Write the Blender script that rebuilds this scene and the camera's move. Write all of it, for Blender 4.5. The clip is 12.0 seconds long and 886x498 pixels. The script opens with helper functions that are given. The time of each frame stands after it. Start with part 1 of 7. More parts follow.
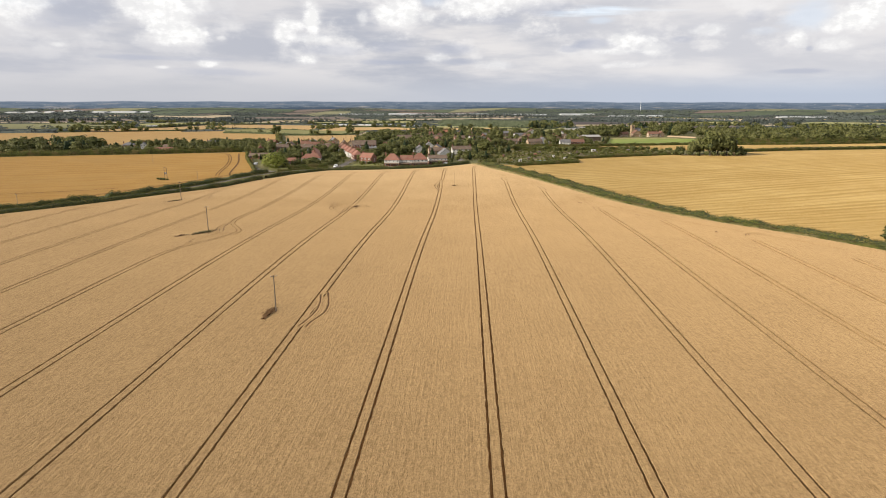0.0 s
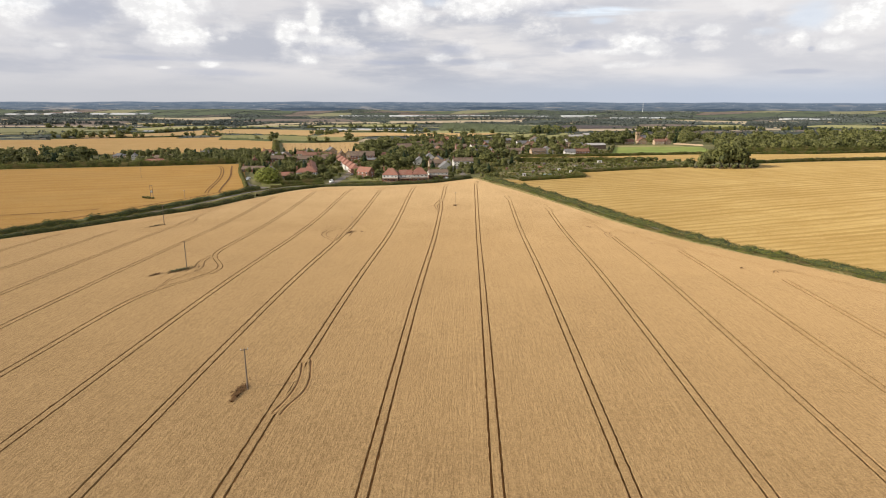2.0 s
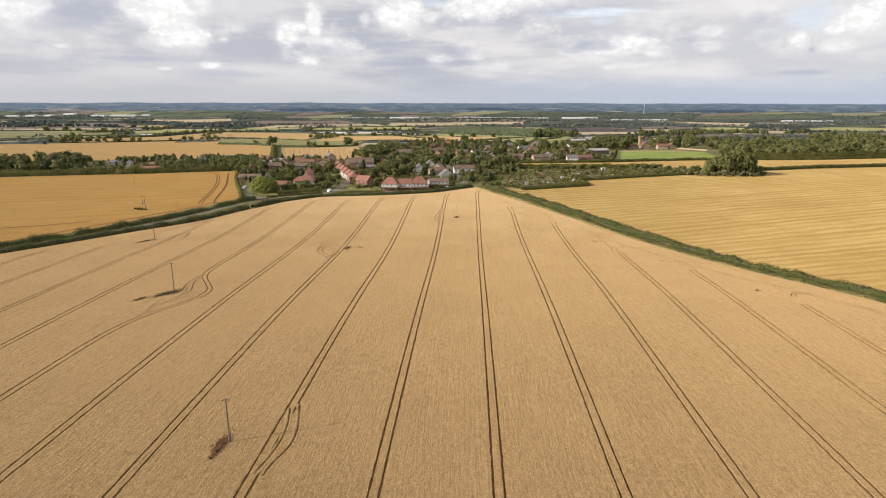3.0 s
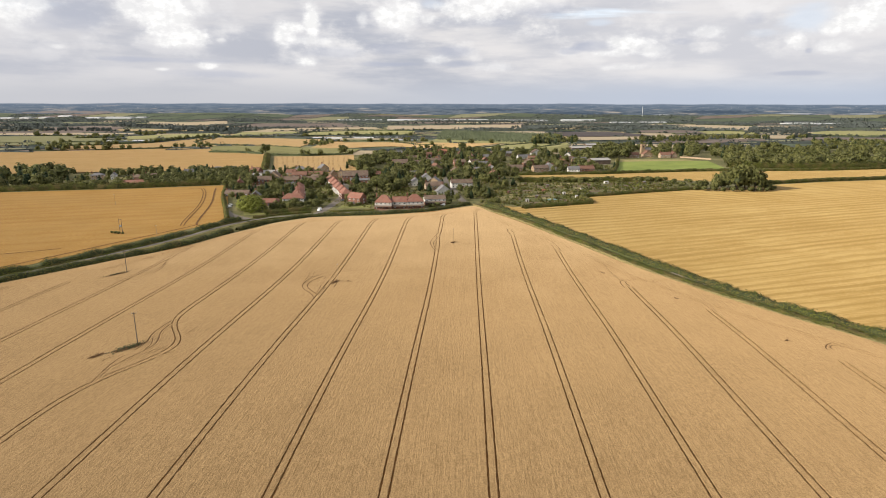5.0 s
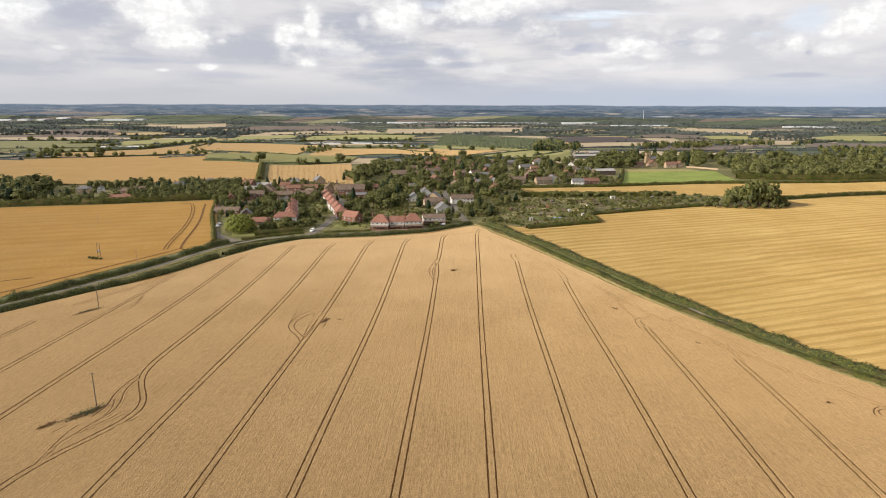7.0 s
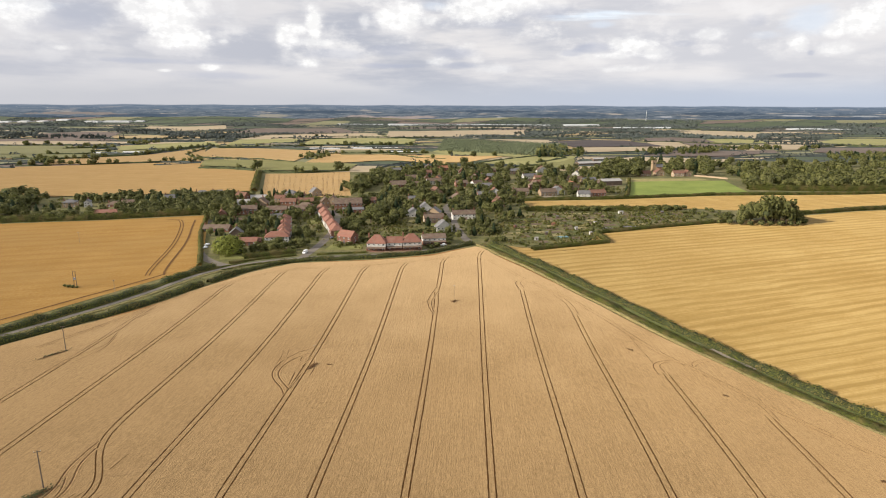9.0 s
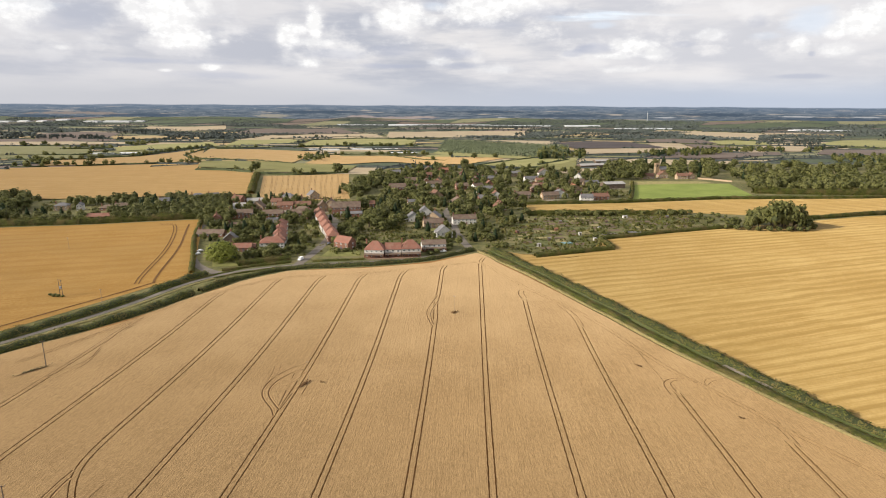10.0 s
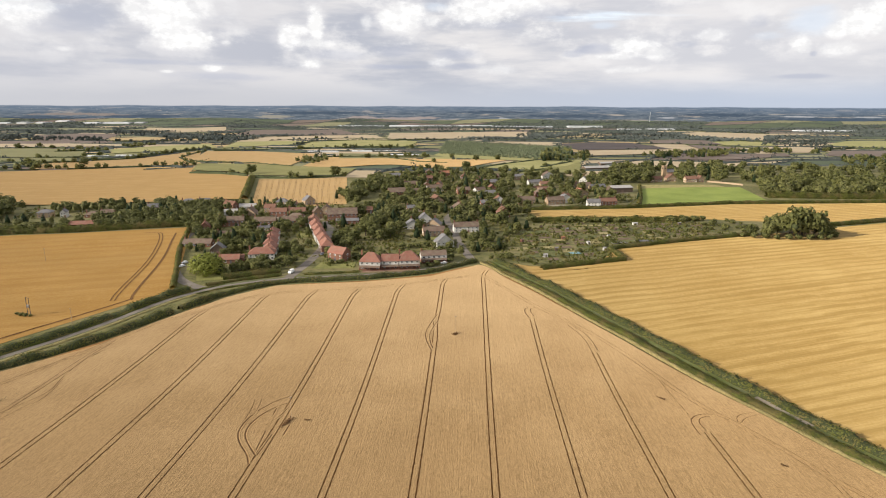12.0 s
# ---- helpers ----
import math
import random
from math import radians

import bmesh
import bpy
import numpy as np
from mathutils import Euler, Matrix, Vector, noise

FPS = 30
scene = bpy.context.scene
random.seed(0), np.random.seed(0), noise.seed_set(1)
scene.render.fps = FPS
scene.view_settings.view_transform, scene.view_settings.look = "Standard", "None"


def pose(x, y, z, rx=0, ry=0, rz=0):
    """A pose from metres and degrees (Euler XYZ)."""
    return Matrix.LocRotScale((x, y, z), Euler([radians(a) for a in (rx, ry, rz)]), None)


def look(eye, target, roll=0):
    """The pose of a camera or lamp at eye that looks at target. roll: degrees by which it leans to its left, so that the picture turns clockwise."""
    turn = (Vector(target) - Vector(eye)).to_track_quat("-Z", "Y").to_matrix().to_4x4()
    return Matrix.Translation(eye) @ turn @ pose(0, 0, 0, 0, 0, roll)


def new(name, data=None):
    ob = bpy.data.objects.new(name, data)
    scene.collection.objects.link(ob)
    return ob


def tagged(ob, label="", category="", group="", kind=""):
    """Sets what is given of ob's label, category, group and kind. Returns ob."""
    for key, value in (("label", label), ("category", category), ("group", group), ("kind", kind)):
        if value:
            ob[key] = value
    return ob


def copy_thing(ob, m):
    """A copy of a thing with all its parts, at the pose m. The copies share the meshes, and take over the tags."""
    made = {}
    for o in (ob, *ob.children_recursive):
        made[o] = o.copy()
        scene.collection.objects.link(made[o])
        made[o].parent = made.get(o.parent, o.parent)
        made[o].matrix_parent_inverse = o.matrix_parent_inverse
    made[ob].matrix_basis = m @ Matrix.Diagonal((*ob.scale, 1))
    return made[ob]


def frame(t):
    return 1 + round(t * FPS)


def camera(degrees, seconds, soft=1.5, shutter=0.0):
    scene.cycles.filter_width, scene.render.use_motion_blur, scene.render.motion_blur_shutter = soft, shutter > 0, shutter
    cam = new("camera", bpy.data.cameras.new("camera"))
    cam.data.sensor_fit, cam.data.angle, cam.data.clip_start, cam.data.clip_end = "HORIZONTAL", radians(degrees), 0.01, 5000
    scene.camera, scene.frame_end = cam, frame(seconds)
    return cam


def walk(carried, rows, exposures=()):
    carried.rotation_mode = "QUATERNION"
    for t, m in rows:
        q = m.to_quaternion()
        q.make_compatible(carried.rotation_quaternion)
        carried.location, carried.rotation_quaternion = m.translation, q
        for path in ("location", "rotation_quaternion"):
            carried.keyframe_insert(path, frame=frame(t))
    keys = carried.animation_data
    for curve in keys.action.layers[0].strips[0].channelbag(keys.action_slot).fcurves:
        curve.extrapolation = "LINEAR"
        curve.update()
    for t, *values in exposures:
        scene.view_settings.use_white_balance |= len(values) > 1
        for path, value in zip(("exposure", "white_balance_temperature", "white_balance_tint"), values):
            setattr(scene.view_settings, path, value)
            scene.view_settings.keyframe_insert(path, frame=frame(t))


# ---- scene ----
cam = camera(73.7, 12.0, soft=1.0)
PATH = [
    (0, (1.469, -0.487, 55.331), (1.398, 1.452, 54.845), 0.1),
    (0.5, (1.135, 5.501, 57.764), (1.065, 7.44, 57.278), 0.1),
    (1, (1.003, 11.959, 60.083), (0.931, 13.897, 59.598), 0.1),
    (1.5, (0.771, 18.383, 62.397), (0.698, 20.322, 61.912), 0.1),
    (2, (0.986, 24.857, 64.9), (0.911, 26.796, 64.415), 0.1),
    (2.5, (0.65, 31.292, 67.429), (0.575, 33.231, 66.945), 0.1),
    (3, (0.498, 38.11, 69.93), (0.421, 40.049, 69.448), 0.1),
    (5, (0.434, 64.972, 79.855), (0.364, 66.913, 79.375), 0.1),
    (5.5, (-0.043, 71.458, 82.179), (-0.111, 73.398, 81.7), 0.2),
    (6, (-0.204, 77.524, 84.568), (-0.271, 79.465, 84.09), 0.2),
    (6.5, (0.025, 84.554, 86.921), (-0.045, 86.494, 86.443), 0.2),
    (7, (-0.225, 91.263, 89.277), (-0.295, 93.205, 88.801), 0.2),
    (9, (-0.458, 117.912, 98.656), (-0.533, 119.854, 98.181), 0.2),
    (9.5, (-0.583, 124.236, 99.906), (-0.658, 126.177, 99.432), 0.2),
    (10, (-0.746, 130.796, 99.978), (-0.822, 132.738, 99.504), 0.3),
    (10.5, (-0.88, 137.186, 100.191), (-0.956, 139.127, 99.718), 0.2),
    (11, (-0.76, 143.957, 100.459), (-0.839, 145.898, 99.986), 0.2),
    (11.5, (-1.093, 150.839, 100.51), (-1.173, 152.78, 100.038), 0.2),
    (12, (-1.15, 157.182, 100.753), (-1.231, 159.124, 100.281), 0.2),
]
walk(cam, [(t, look(eye, target, roll)) for t, eye, target, roll in PATH], exposures=((0, 0.40), (3, 0.405), (6, 0.42), (9, 0.455), (12, 0.47)))

# ---- world, sun, exposure ----
SUN_FROM = Vector((-0.93, -0.37, 0.0)).normalized()
SUN_UP = radians(23)

world = bpy.data.worlds.new("sky")
scene.world = world
world.use_nodes = True
wt = world.node_tree
wt.nodes.clear()


def add(tree, kind, **values):
    n = tree.nodes.new(kind)
    for key, v in values.items():
        if key.startswith("i_"):
            n.inputs[int(key[2:])].default_value = v
    return n


def join(tree, a, b):
    tree.links.new(a, b)


def op(tree, what, a, b=None, clamp=False):
    n = tree.nodes.new("ShaderNodeMath")
    n.operation, n.use_clamp = what, clamp
    for k, v in enumerate((a, b)):
        if v is None:
            continue
        if isinstance(v, (int, float)):
            n.inputs[k].default_value = v
        else:
            tree.links.new(v, n.inputs[k])
    return n.outputs[0]


def blend(tree, fac, a, b):
    n = tree.nodes.new("ShaderNodeMix")
    n.data_type = "RGBA"
    for k, v in ((0, fac), (6, a), (7, b)):
        if isinstance(v, (int, float)):
            n.inputs[k].default_value = v
        elif isinstance(v, tuple):
            n.inputs[k].default_value = (*v, 1)
        else:
            tree.links.new(v, n.inputs[k])
    return n.outputs[2]


def noise_of(tree, vec, scale, detail=4.0, rough=0.55, out=0):
    n = tree.nodes.new("ShaderNodeTexNoise")
    n.inputs["Scale"].default_value = scale
    n.inputs["Detail"].default_value = detail
    n.inputs["Roughness"].default_value = rough
    if vec is not None:
        tree.links.new(vec, n.inputs["Vector"])
    return n.outputs[out]


def ramp(tree, fac, lo, hi, smooth=True):
    n = tree.nodes.new("ShaderNodeMapRange")
    n.interpolation_type = "SMOOTHSTEP" if smooth else "LINEAR"
    n.inputs[1].default_value, n.inputs[2].default_value = lo, hi
    tree.links.new(fac, n.inputs[0])
    return n.outputs[0]


def stretch(tree, vec, sx, sy, sz, rz=0.0):
    n = tree.nodes.new("ShaderNodeMapping")
    n.inputs["Scale"].default_value = (sx, sy, sz)
    n.inputs["Rotation"].default_value = (0, 0, radians(rz))
    tree.links.new(vec, n.inputs["Vector"])
    return n.outputs[0]


def build_sky():
    t = wt
    nishita = t.nodes.new("ShaderNodeTexSky")
    nishita.sky_type = "NISHITA"
    nishita.sun_disc = False
    nishita.sun_elevation = SUN_UP
    nishita.sun_rotation = math.atan2(SUN_FROM.x, SUN_FROM.y)
    gen = t.nodes.new("ShaderNodeTexCoord").outputs["Generated"]
    xyz = t.nodes.new("ShaderNodeSeparateXYZ")
    join(t, gen, xyz.inputs[0])
    dx, dy, dz = xyz.outputs
    # azimuth and elevation, in degrees, ahead of the walk
    az = op(t, "MULTIPLY", op(t, "ARCTAN2", dx, dy), 57.296)
    el = op(t, "MULTIPLY", op(t, "ARCSINE", dz), 57.296)
    # cloud layer seen in perspective
    den = op(t, "ADD", op(t, "MAXIMUM", dz, 0.0), 0.055)
    flat = t.nodes.new("ShaderNodeCombineXYZ")
    join(t, op(t, "DIVIDE", dx, den), flat.inputs[0])
    join(t, op(t, "DIVIDE", dy, den), flat.inputs[1])
    plane = flat.outputs[0]
    ae = t.nodes.new("ShaderNodeCombineXYZ")
    join(t, az, ae.inputs[0])
    join(t, el, ae.inputs[1])
    ang = ae.outputs[0]
    soft = noise_of(t, stretch(t, ang, 0.055, 0.30, 1), 1.0, 6, 0.55)
    fine = noise_of(t, stretch(t, ang, 0.20, 0.36, 1), 1.0, 7, 0.60)
    high = noise_of(t, stretch(t, plane, 0.30, 0.55, 1), 1.0, 5, 0.55)
    # a broken layer: lilac grey with blue-grey undersides, a little open blue higher up
    open_sky = blend(t, 0.2, (0.58, 0.65, 0.80), nishita.outputs[0])
    grey = blend(t, ramp(t, soft, 0.40, 0.62), (0.445, 0.465, 0.53), (0.735, 0.715, 0.715))
    grey = blend(t, op(t, "MULTIPLY", ramp(t, fine, 0.47, 0.68), ramp(t, el, 2.0, 5.0)), grey, (0.83, 0.815, 0.81))
    sky = blend(t, op(t, "MULTIPLY", ramp(t, high, 0.56, 0.70), ramp(t, el, 5.0, 9.0)), grey, open_sky)
    # darker in the west, brighter and more broken to the east
    sky = blend(t, op(t, "MULTIPLY", ramp(t, az, -6, -24), 0.4), sky, (0.545, 0.55, 0.595))
    sky = blend(t, op(t, "MULTIPLY", ramp(t, az, -4, 18), 0.45), sky, (0.76, 0.745, 0.755))
    # veil towards the horizon, bluer to the east
    veil = blend(t, ramp(t, az, -25, 30), (0.53, 0.535, 0.57), (0.455, 0.515, 0.625))
    sky = blend(t, op(t, "MULTIPLY", ramp(t, el, 2.9, 0.4), 0.9), sky, veil)
    # heaped white clouds and blue-grey undersides: azimuth, elevation, half width, half height, strength
    rag = op(t, "SUBTRACT", noise_of(t, stretch(t, ang, 0.75, 1.1, 1), 1.0, 7, 0.62), 0.5)
    rag2 = op(t, "SUBTRACT", noise_of(t, stretch(t, ang, 0.22, 0.75, 1), 1.0, 6, 0.58), 0.5)
    under = [
        (-28.8, 3.47, 2.55, 0.27, 0.5), (-22.4, 2.40, 4.27, 0.38, 0.45), (-6.9, 3.45, 3.03, 0.27, 0.65), (-6.9, 4.79, 2.49, 0.66, 0.45), (-12.1, 4.42, 3.06, 0.55, 0.35),
        (-1.2, 4.63, 2.08, 0.60, 0.5), (11.3, 4.97, 1.66, 0.44, 0.7), (9.3, 4.57, 1.00, 0.33, 0.5), (27.8, 2.38, 2.32, 0.22, 0.55), (28.4, 4.09, 0.31, 0.22, 0.6),
        (6.9, 8.03, 2.98, 0.71, 0.4), (2.9, 7.04, 2.55, 0.38, 0.35), (18.8, 5.17, 1.12, 0.27, 0.35), (-32.1, 6.51, 2.77, 1.21, 0.35), (-35.1, 5.81, 1.47, 0.55, 0.3),
        (24.3, 6.84, 0.98, 0.66, 0.3), (-0.7, 3.49, 2.09, 0.33, 0.45), (-24.5, 3.47, 4.13, 0.22, 0.35),
    ]
    heaps_west = [
        (-25.6, 6.70, 2.11, 2.52, 1.0), (-25.2, 5.17, 2.59, 0.88, 0.95), (-26.8, 7.19, 1.46, 1.86, 0.9), (-28.6, 7.37, 0.99, 1.31, 0.7), (-23.7, 5.50, 1.17, 0.60, 0.8),
        (-23.3, 7.75, 0.99, 1.21, 0.5), (-16.4, 5.76, 0.98, 1.10, 0.95), (-15.4, 6.44, 1.08, 0.60, 0.9), (-13.9, 6.86, 0.74, 1.53, 1.0), (-14.1, 5.34, 2.25, 0.38, 0.55),
        (-36.6, 6.77, 1.41, 1.64, 0.7), (-35.1, 7.09, 1.09, 0.99, 0.6), (-33.9, 4.20, 0.57, 0.22, 0.4), (-21.7, 5.21, 0.46, 0.22, 0.5), (-14.4, 3.51, 0.90, 0.49, 0.85),
        (-22.8, 3.05, 0.92, 0.33, 0.75), (-26.6, 2.72, 0.61, 0.16, 0.5),
    ]
    heaps_east = [
        (-6.4, 7.49, 1.95, 1.31, 1.0), (-5.2, 7.88, 1.23, 1.04, 0.95), (-7.4, 7.57, 1.12, 0.93, 0.9), (-3.5, 7.38, 0.72, 0.55, 0.5), (-2.7, 3.83, 1.05, 0.44, 0.5),
        (0.8, 8.33, 3.56, 1.42, 0.85), (4.1, 8.77, 3.01, 0.88, 0.7), (14.4, 5.05, 1.99, 0.88, 0.85), (16.4, 4.35, 1.40, 0.60, 0.6), (13.3, 4.27, 1.92, 0.33, 0.6),
        (21.1, 5.77, 1.47, 0.55, 0.5), (14.1, 3.11, 2.39, 0.33, 0.4), (31.2, 6.09, 1.49, 1.31, 1.0), (32.4, 6.65, 1.17, 1.31, 0.95), (29.7, 5.53, 0.93, 0.60, 0.7),
        (27.5, 4.80, 0.78, 0.71, 0.75), (30.1, 4.27, 1.25, 0.66, 0.55), (2.5, 3.14, 1.77, 0.55, 0.3), (-9.4, 7.16, 0.51, 0.77, 0.4),
    ]
    gaps = [
        (11.8, 6.89, 1.16, 0.38, 0.6), (27.9, 6.46, 2.27, 1.10, 0.7), (-3.0, 8.65, 1.54, 0.49, 0.6), (25.0, 5.60, 1.22, 0.33, 0.3),
    ]
    mottle = ramp(t, noise_of(t, stretch(t, ang, 0.9, 1.4, 1), 1.0, 6, 0.6), 0.40, 0.62)
    white = blend(t, mottle, (0.84, 0.835, 0.83), (1.02, 1.01, 0.99))
    for rows, heaped in ((gaps, False), (under, False), (heaps_west + heaps_east, True)):
        for a, e, w, h, b in rows:
            u = op(t, "DIVIDE", op(t, "SUBTRACT", az, a), w)
            v = op(t, "DIVIDE", op(t, "SUBTRACT", el, e), h)
            r = op(t, "SQRT", op(t, "ADD", op(t, "MULTIPLY", u, u), op(t, "MULTIPLY", v, v)))
            if heaped:
                halo = op(t, "ADD", r, op(t, "MULTIPLY", rag2, 3.0))
                sky = blend(t, op(t, "MULTIPLY", ramp(t, halo, 1.8, 0.5), 0.4 * b), sky, (0.72, 0.71, 0.725))
                body = op(t, "ADD", op(t, "ADD", r, op(t, "MULTIPLY", rag, 1.8)), op(t, "MULTIPLY", op(t, "MINIMUM", v, 0.0), -0.25))
                sky = blend(t, op(t, "MULTIPLY", ramp(t, body, 1.3, 0.35), b), sky, white)
            else:
                r = op(t, "ADD", r, op(t, "MULTIPLY", rag2, 1.8))
                sky = blend(t, op(t, "MULTIPLY", ramp(t, r, 1.25, 0.35), b), sky, (0.66, 0.73, 0.83) if rows is gaps else (0.42, 0.45, 0.55))
    # the far hills beyond the sheet of ground, painted with their blue haze
    far = noise_of(t, stretch(t, ang, 0.75, 7.0, 1), 1.0, 7, 0.65)
    far2 = noise_of(t, stretch(t, ang, 0.28, 4.5, 1), 1.0, 6, 0.6)
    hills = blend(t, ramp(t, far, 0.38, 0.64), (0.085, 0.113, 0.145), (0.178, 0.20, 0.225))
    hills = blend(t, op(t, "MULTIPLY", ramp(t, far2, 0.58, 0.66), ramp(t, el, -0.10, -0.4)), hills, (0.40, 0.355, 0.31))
    # haze put into the colour: bluer towards the horizon
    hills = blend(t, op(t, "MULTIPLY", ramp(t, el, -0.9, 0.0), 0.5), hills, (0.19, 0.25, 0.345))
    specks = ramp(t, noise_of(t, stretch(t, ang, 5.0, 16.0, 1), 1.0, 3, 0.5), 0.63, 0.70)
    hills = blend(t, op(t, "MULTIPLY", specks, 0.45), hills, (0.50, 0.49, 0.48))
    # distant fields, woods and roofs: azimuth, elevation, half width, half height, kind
    # the wood tone carries the blue of distance haze
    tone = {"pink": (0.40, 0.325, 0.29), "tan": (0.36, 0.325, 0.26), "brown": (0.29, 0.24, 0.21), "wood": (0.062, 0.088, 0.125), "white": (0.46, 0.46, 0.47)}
    ragged = op(t, "SUBTRACT", noise_of(t, stretch(t, ang, 1.6, 9.0, 1), 1.0, 5, 0.6), 0.5)
    for a, e, w, h, kind in (
        (-10.1, -1.11, 1.42, 0.14, "pink"), (-6.9, -1.26, 2.63, 0.16, "pink"), (-4.4, -1.15, 1.64, 0.12, "pink"), (-18.0, -1.05, 1.53, 0.16, "tan"), (-33.8, -0.77, 3.01, 0.10, "brown"),
        (-31.0, -0.87, 1.75, 0.08, "brown"), (-26.8, -1.22, 3.29, 0.08, "brown"), (30.3, -1.30, 7.39, 0.49, "wood"), (-14.2, -0.70, 4.38, 0.14, "wood"), (-28.9, -0.97, 3.29, 0.14, "wood"),
        (3.2, -1.17, 0.54, 0.08, "white"), (5.1, -1.32, 0.40, 0.05, "white"), (17.9, -1.01, 0.89, 0.06, "white"), (28.1, -0.80, 1.35, 0.06, "white"), (32.6, -0.78, 0.99, 0.05, "white"),
        (2.1, -0.61, 3.29, 0.11, "wood"), (9.0, -0.93, 3.83, 0.14, "wood"), (14.5, -1.29, 2.74, 0.11, "tan"), (-36.5, -1.06, 3.83, 0.14, "wood"), (21.9, -0.73, 3.29, 0.14, "wood"),
    ):
        u = op(t, "DIVIDE", op(t, "SUBTRACT", az, a), w)
        v = op(t, "DIVIDE", op(t, "SUBTRACT", el, e), h)
        r = op(t, "SQRT", op(t, "ADD", op(t, "MULTIPLY", u, u), op(t, "MULTIPLY", v, v)))
        r = op(t, "ADD", r, op(t, "MULTIPLY", ragged, 2.2))
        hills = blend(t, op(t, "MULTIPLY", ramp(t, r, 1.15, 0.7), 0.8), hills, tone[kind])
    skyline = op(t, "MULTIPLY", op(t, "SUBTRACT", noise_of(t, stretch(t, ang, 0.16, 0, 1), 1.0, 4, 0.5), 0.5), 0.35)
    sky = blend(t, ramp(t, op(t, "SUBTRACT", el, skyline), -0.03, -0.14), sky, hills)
    bg = add(t, "ShaderNodeBackground", i_1=0.83)
    join(t, sky, bg.inputs[0])
    outp = t.nodes.new("ShaderNodeOutputWorld")
    join(t, bg.outputs[0], outp.inputs[0])


build_sky()

sun = new("sun", bpy.data.lights.new("sun", "SUN"))
sun.data.energy = 5.0
sun.data.angle = radians(0.6)
sun.data.color = (1.0, 0.91, 0.78)
sun.matrix_world = look((0, 0, 200), (-SUN_FROM.x * math.cos(SUN_UP), -SUN_FROM.y * math.cos(SUN_UP), 200 - math.sin(SUN_UP)))


# ---- materials ----
def material(name, dark, light, scale=0.5, fine=6.0, rough=0.9, bump=0.3, bump_dist=0.1, island=0.0, objrand=0.0, metal=0.0, patches=None, mix_fine=0.45, spec=0.25, local=False, thin=0.0):
    """Two scales of noise between two colours; island or objrand vary it piece by piece."""
    m = bpy.data.materials.new(name)
    m.use_nodes = True
    t = m.node_tree
    bsdf = t.nodes["Principled BSDF"]
    where = t.nodes.new("ShaderNodeTexCoord").outputs["Object"] if local else t.nodes.new("ShaderNodeNewGeometry").outputs["Position"]
    a = noise_of(t, where, scale, 4, 0.6)
    b = noise_of(t, where, fine, 3, 0.6)
    f = op(t, "ADD", op(t, "MULTIPLY", a, 1 - mix_fine), op(t, "MULTIPLY", b, mix_fine))
    f = ramp(t, f, 0.34, 0.66)
    if island:
        geo = t.nodes.new("ShaderNodeNewGeometry")
        f = op(t, "ADD", op(t, "MULTIPLY", f, 1 - island), op(t, "MULTIPLY", geo.outputs["Random Per Island"], island))
    if objrand:
        info = t.nodes.new("ShaderNodeObjectInfo")
        f = op(t, "ADD", op(t, "MULTIPLY", f, 1 - objrand), op(t, "MULTIPLY", info.outputs["Random"], objrand))
    col = blend(t, f, dark, light)
    if patches:
        c, s, amount = patches
        col = blend(t, op(t, "MULTIPLY", ramp(t, noise_of(t, where, s, 3, 0.6), 0.45, 0.65), amount), col, c)
    join(t, col, bsdf.inputs["Base Color"])
    bsdf.inputs["Roughness"].default_value = rough
    bsdf.inputs["Metallic"].default_value = metal
    bsdf.inputs["Specular IOR Level"].default_value = spec
    if bump:
        bn = t.nodes.new("ShaderNodeBump")
        bn.inputs["Strength"].default_value, bn.inputs["Distance"].default_value = bump, bump_dist
        join(t, b, bn.inputs["Height"])
        join(t, bn.outputs[0], bsdf.inputs["Normal"])
    if thin:
        # leaves let some light through
        lit = t.nodes.new("ShaderNodeBsdfTranslucent")
        join(t, col, lit.inputs[0])
        mixed = add(t, "ShaderNodeMixShader", i_0=thin)
        join(t, bsdf.outputs[0], mixed.inputs[1])
        join(t, lit.outputs[0], mixed.inputs[2])
        join(t, mixed.outputs[0], t.nodes["Material Output"].inputs[0])
    return m


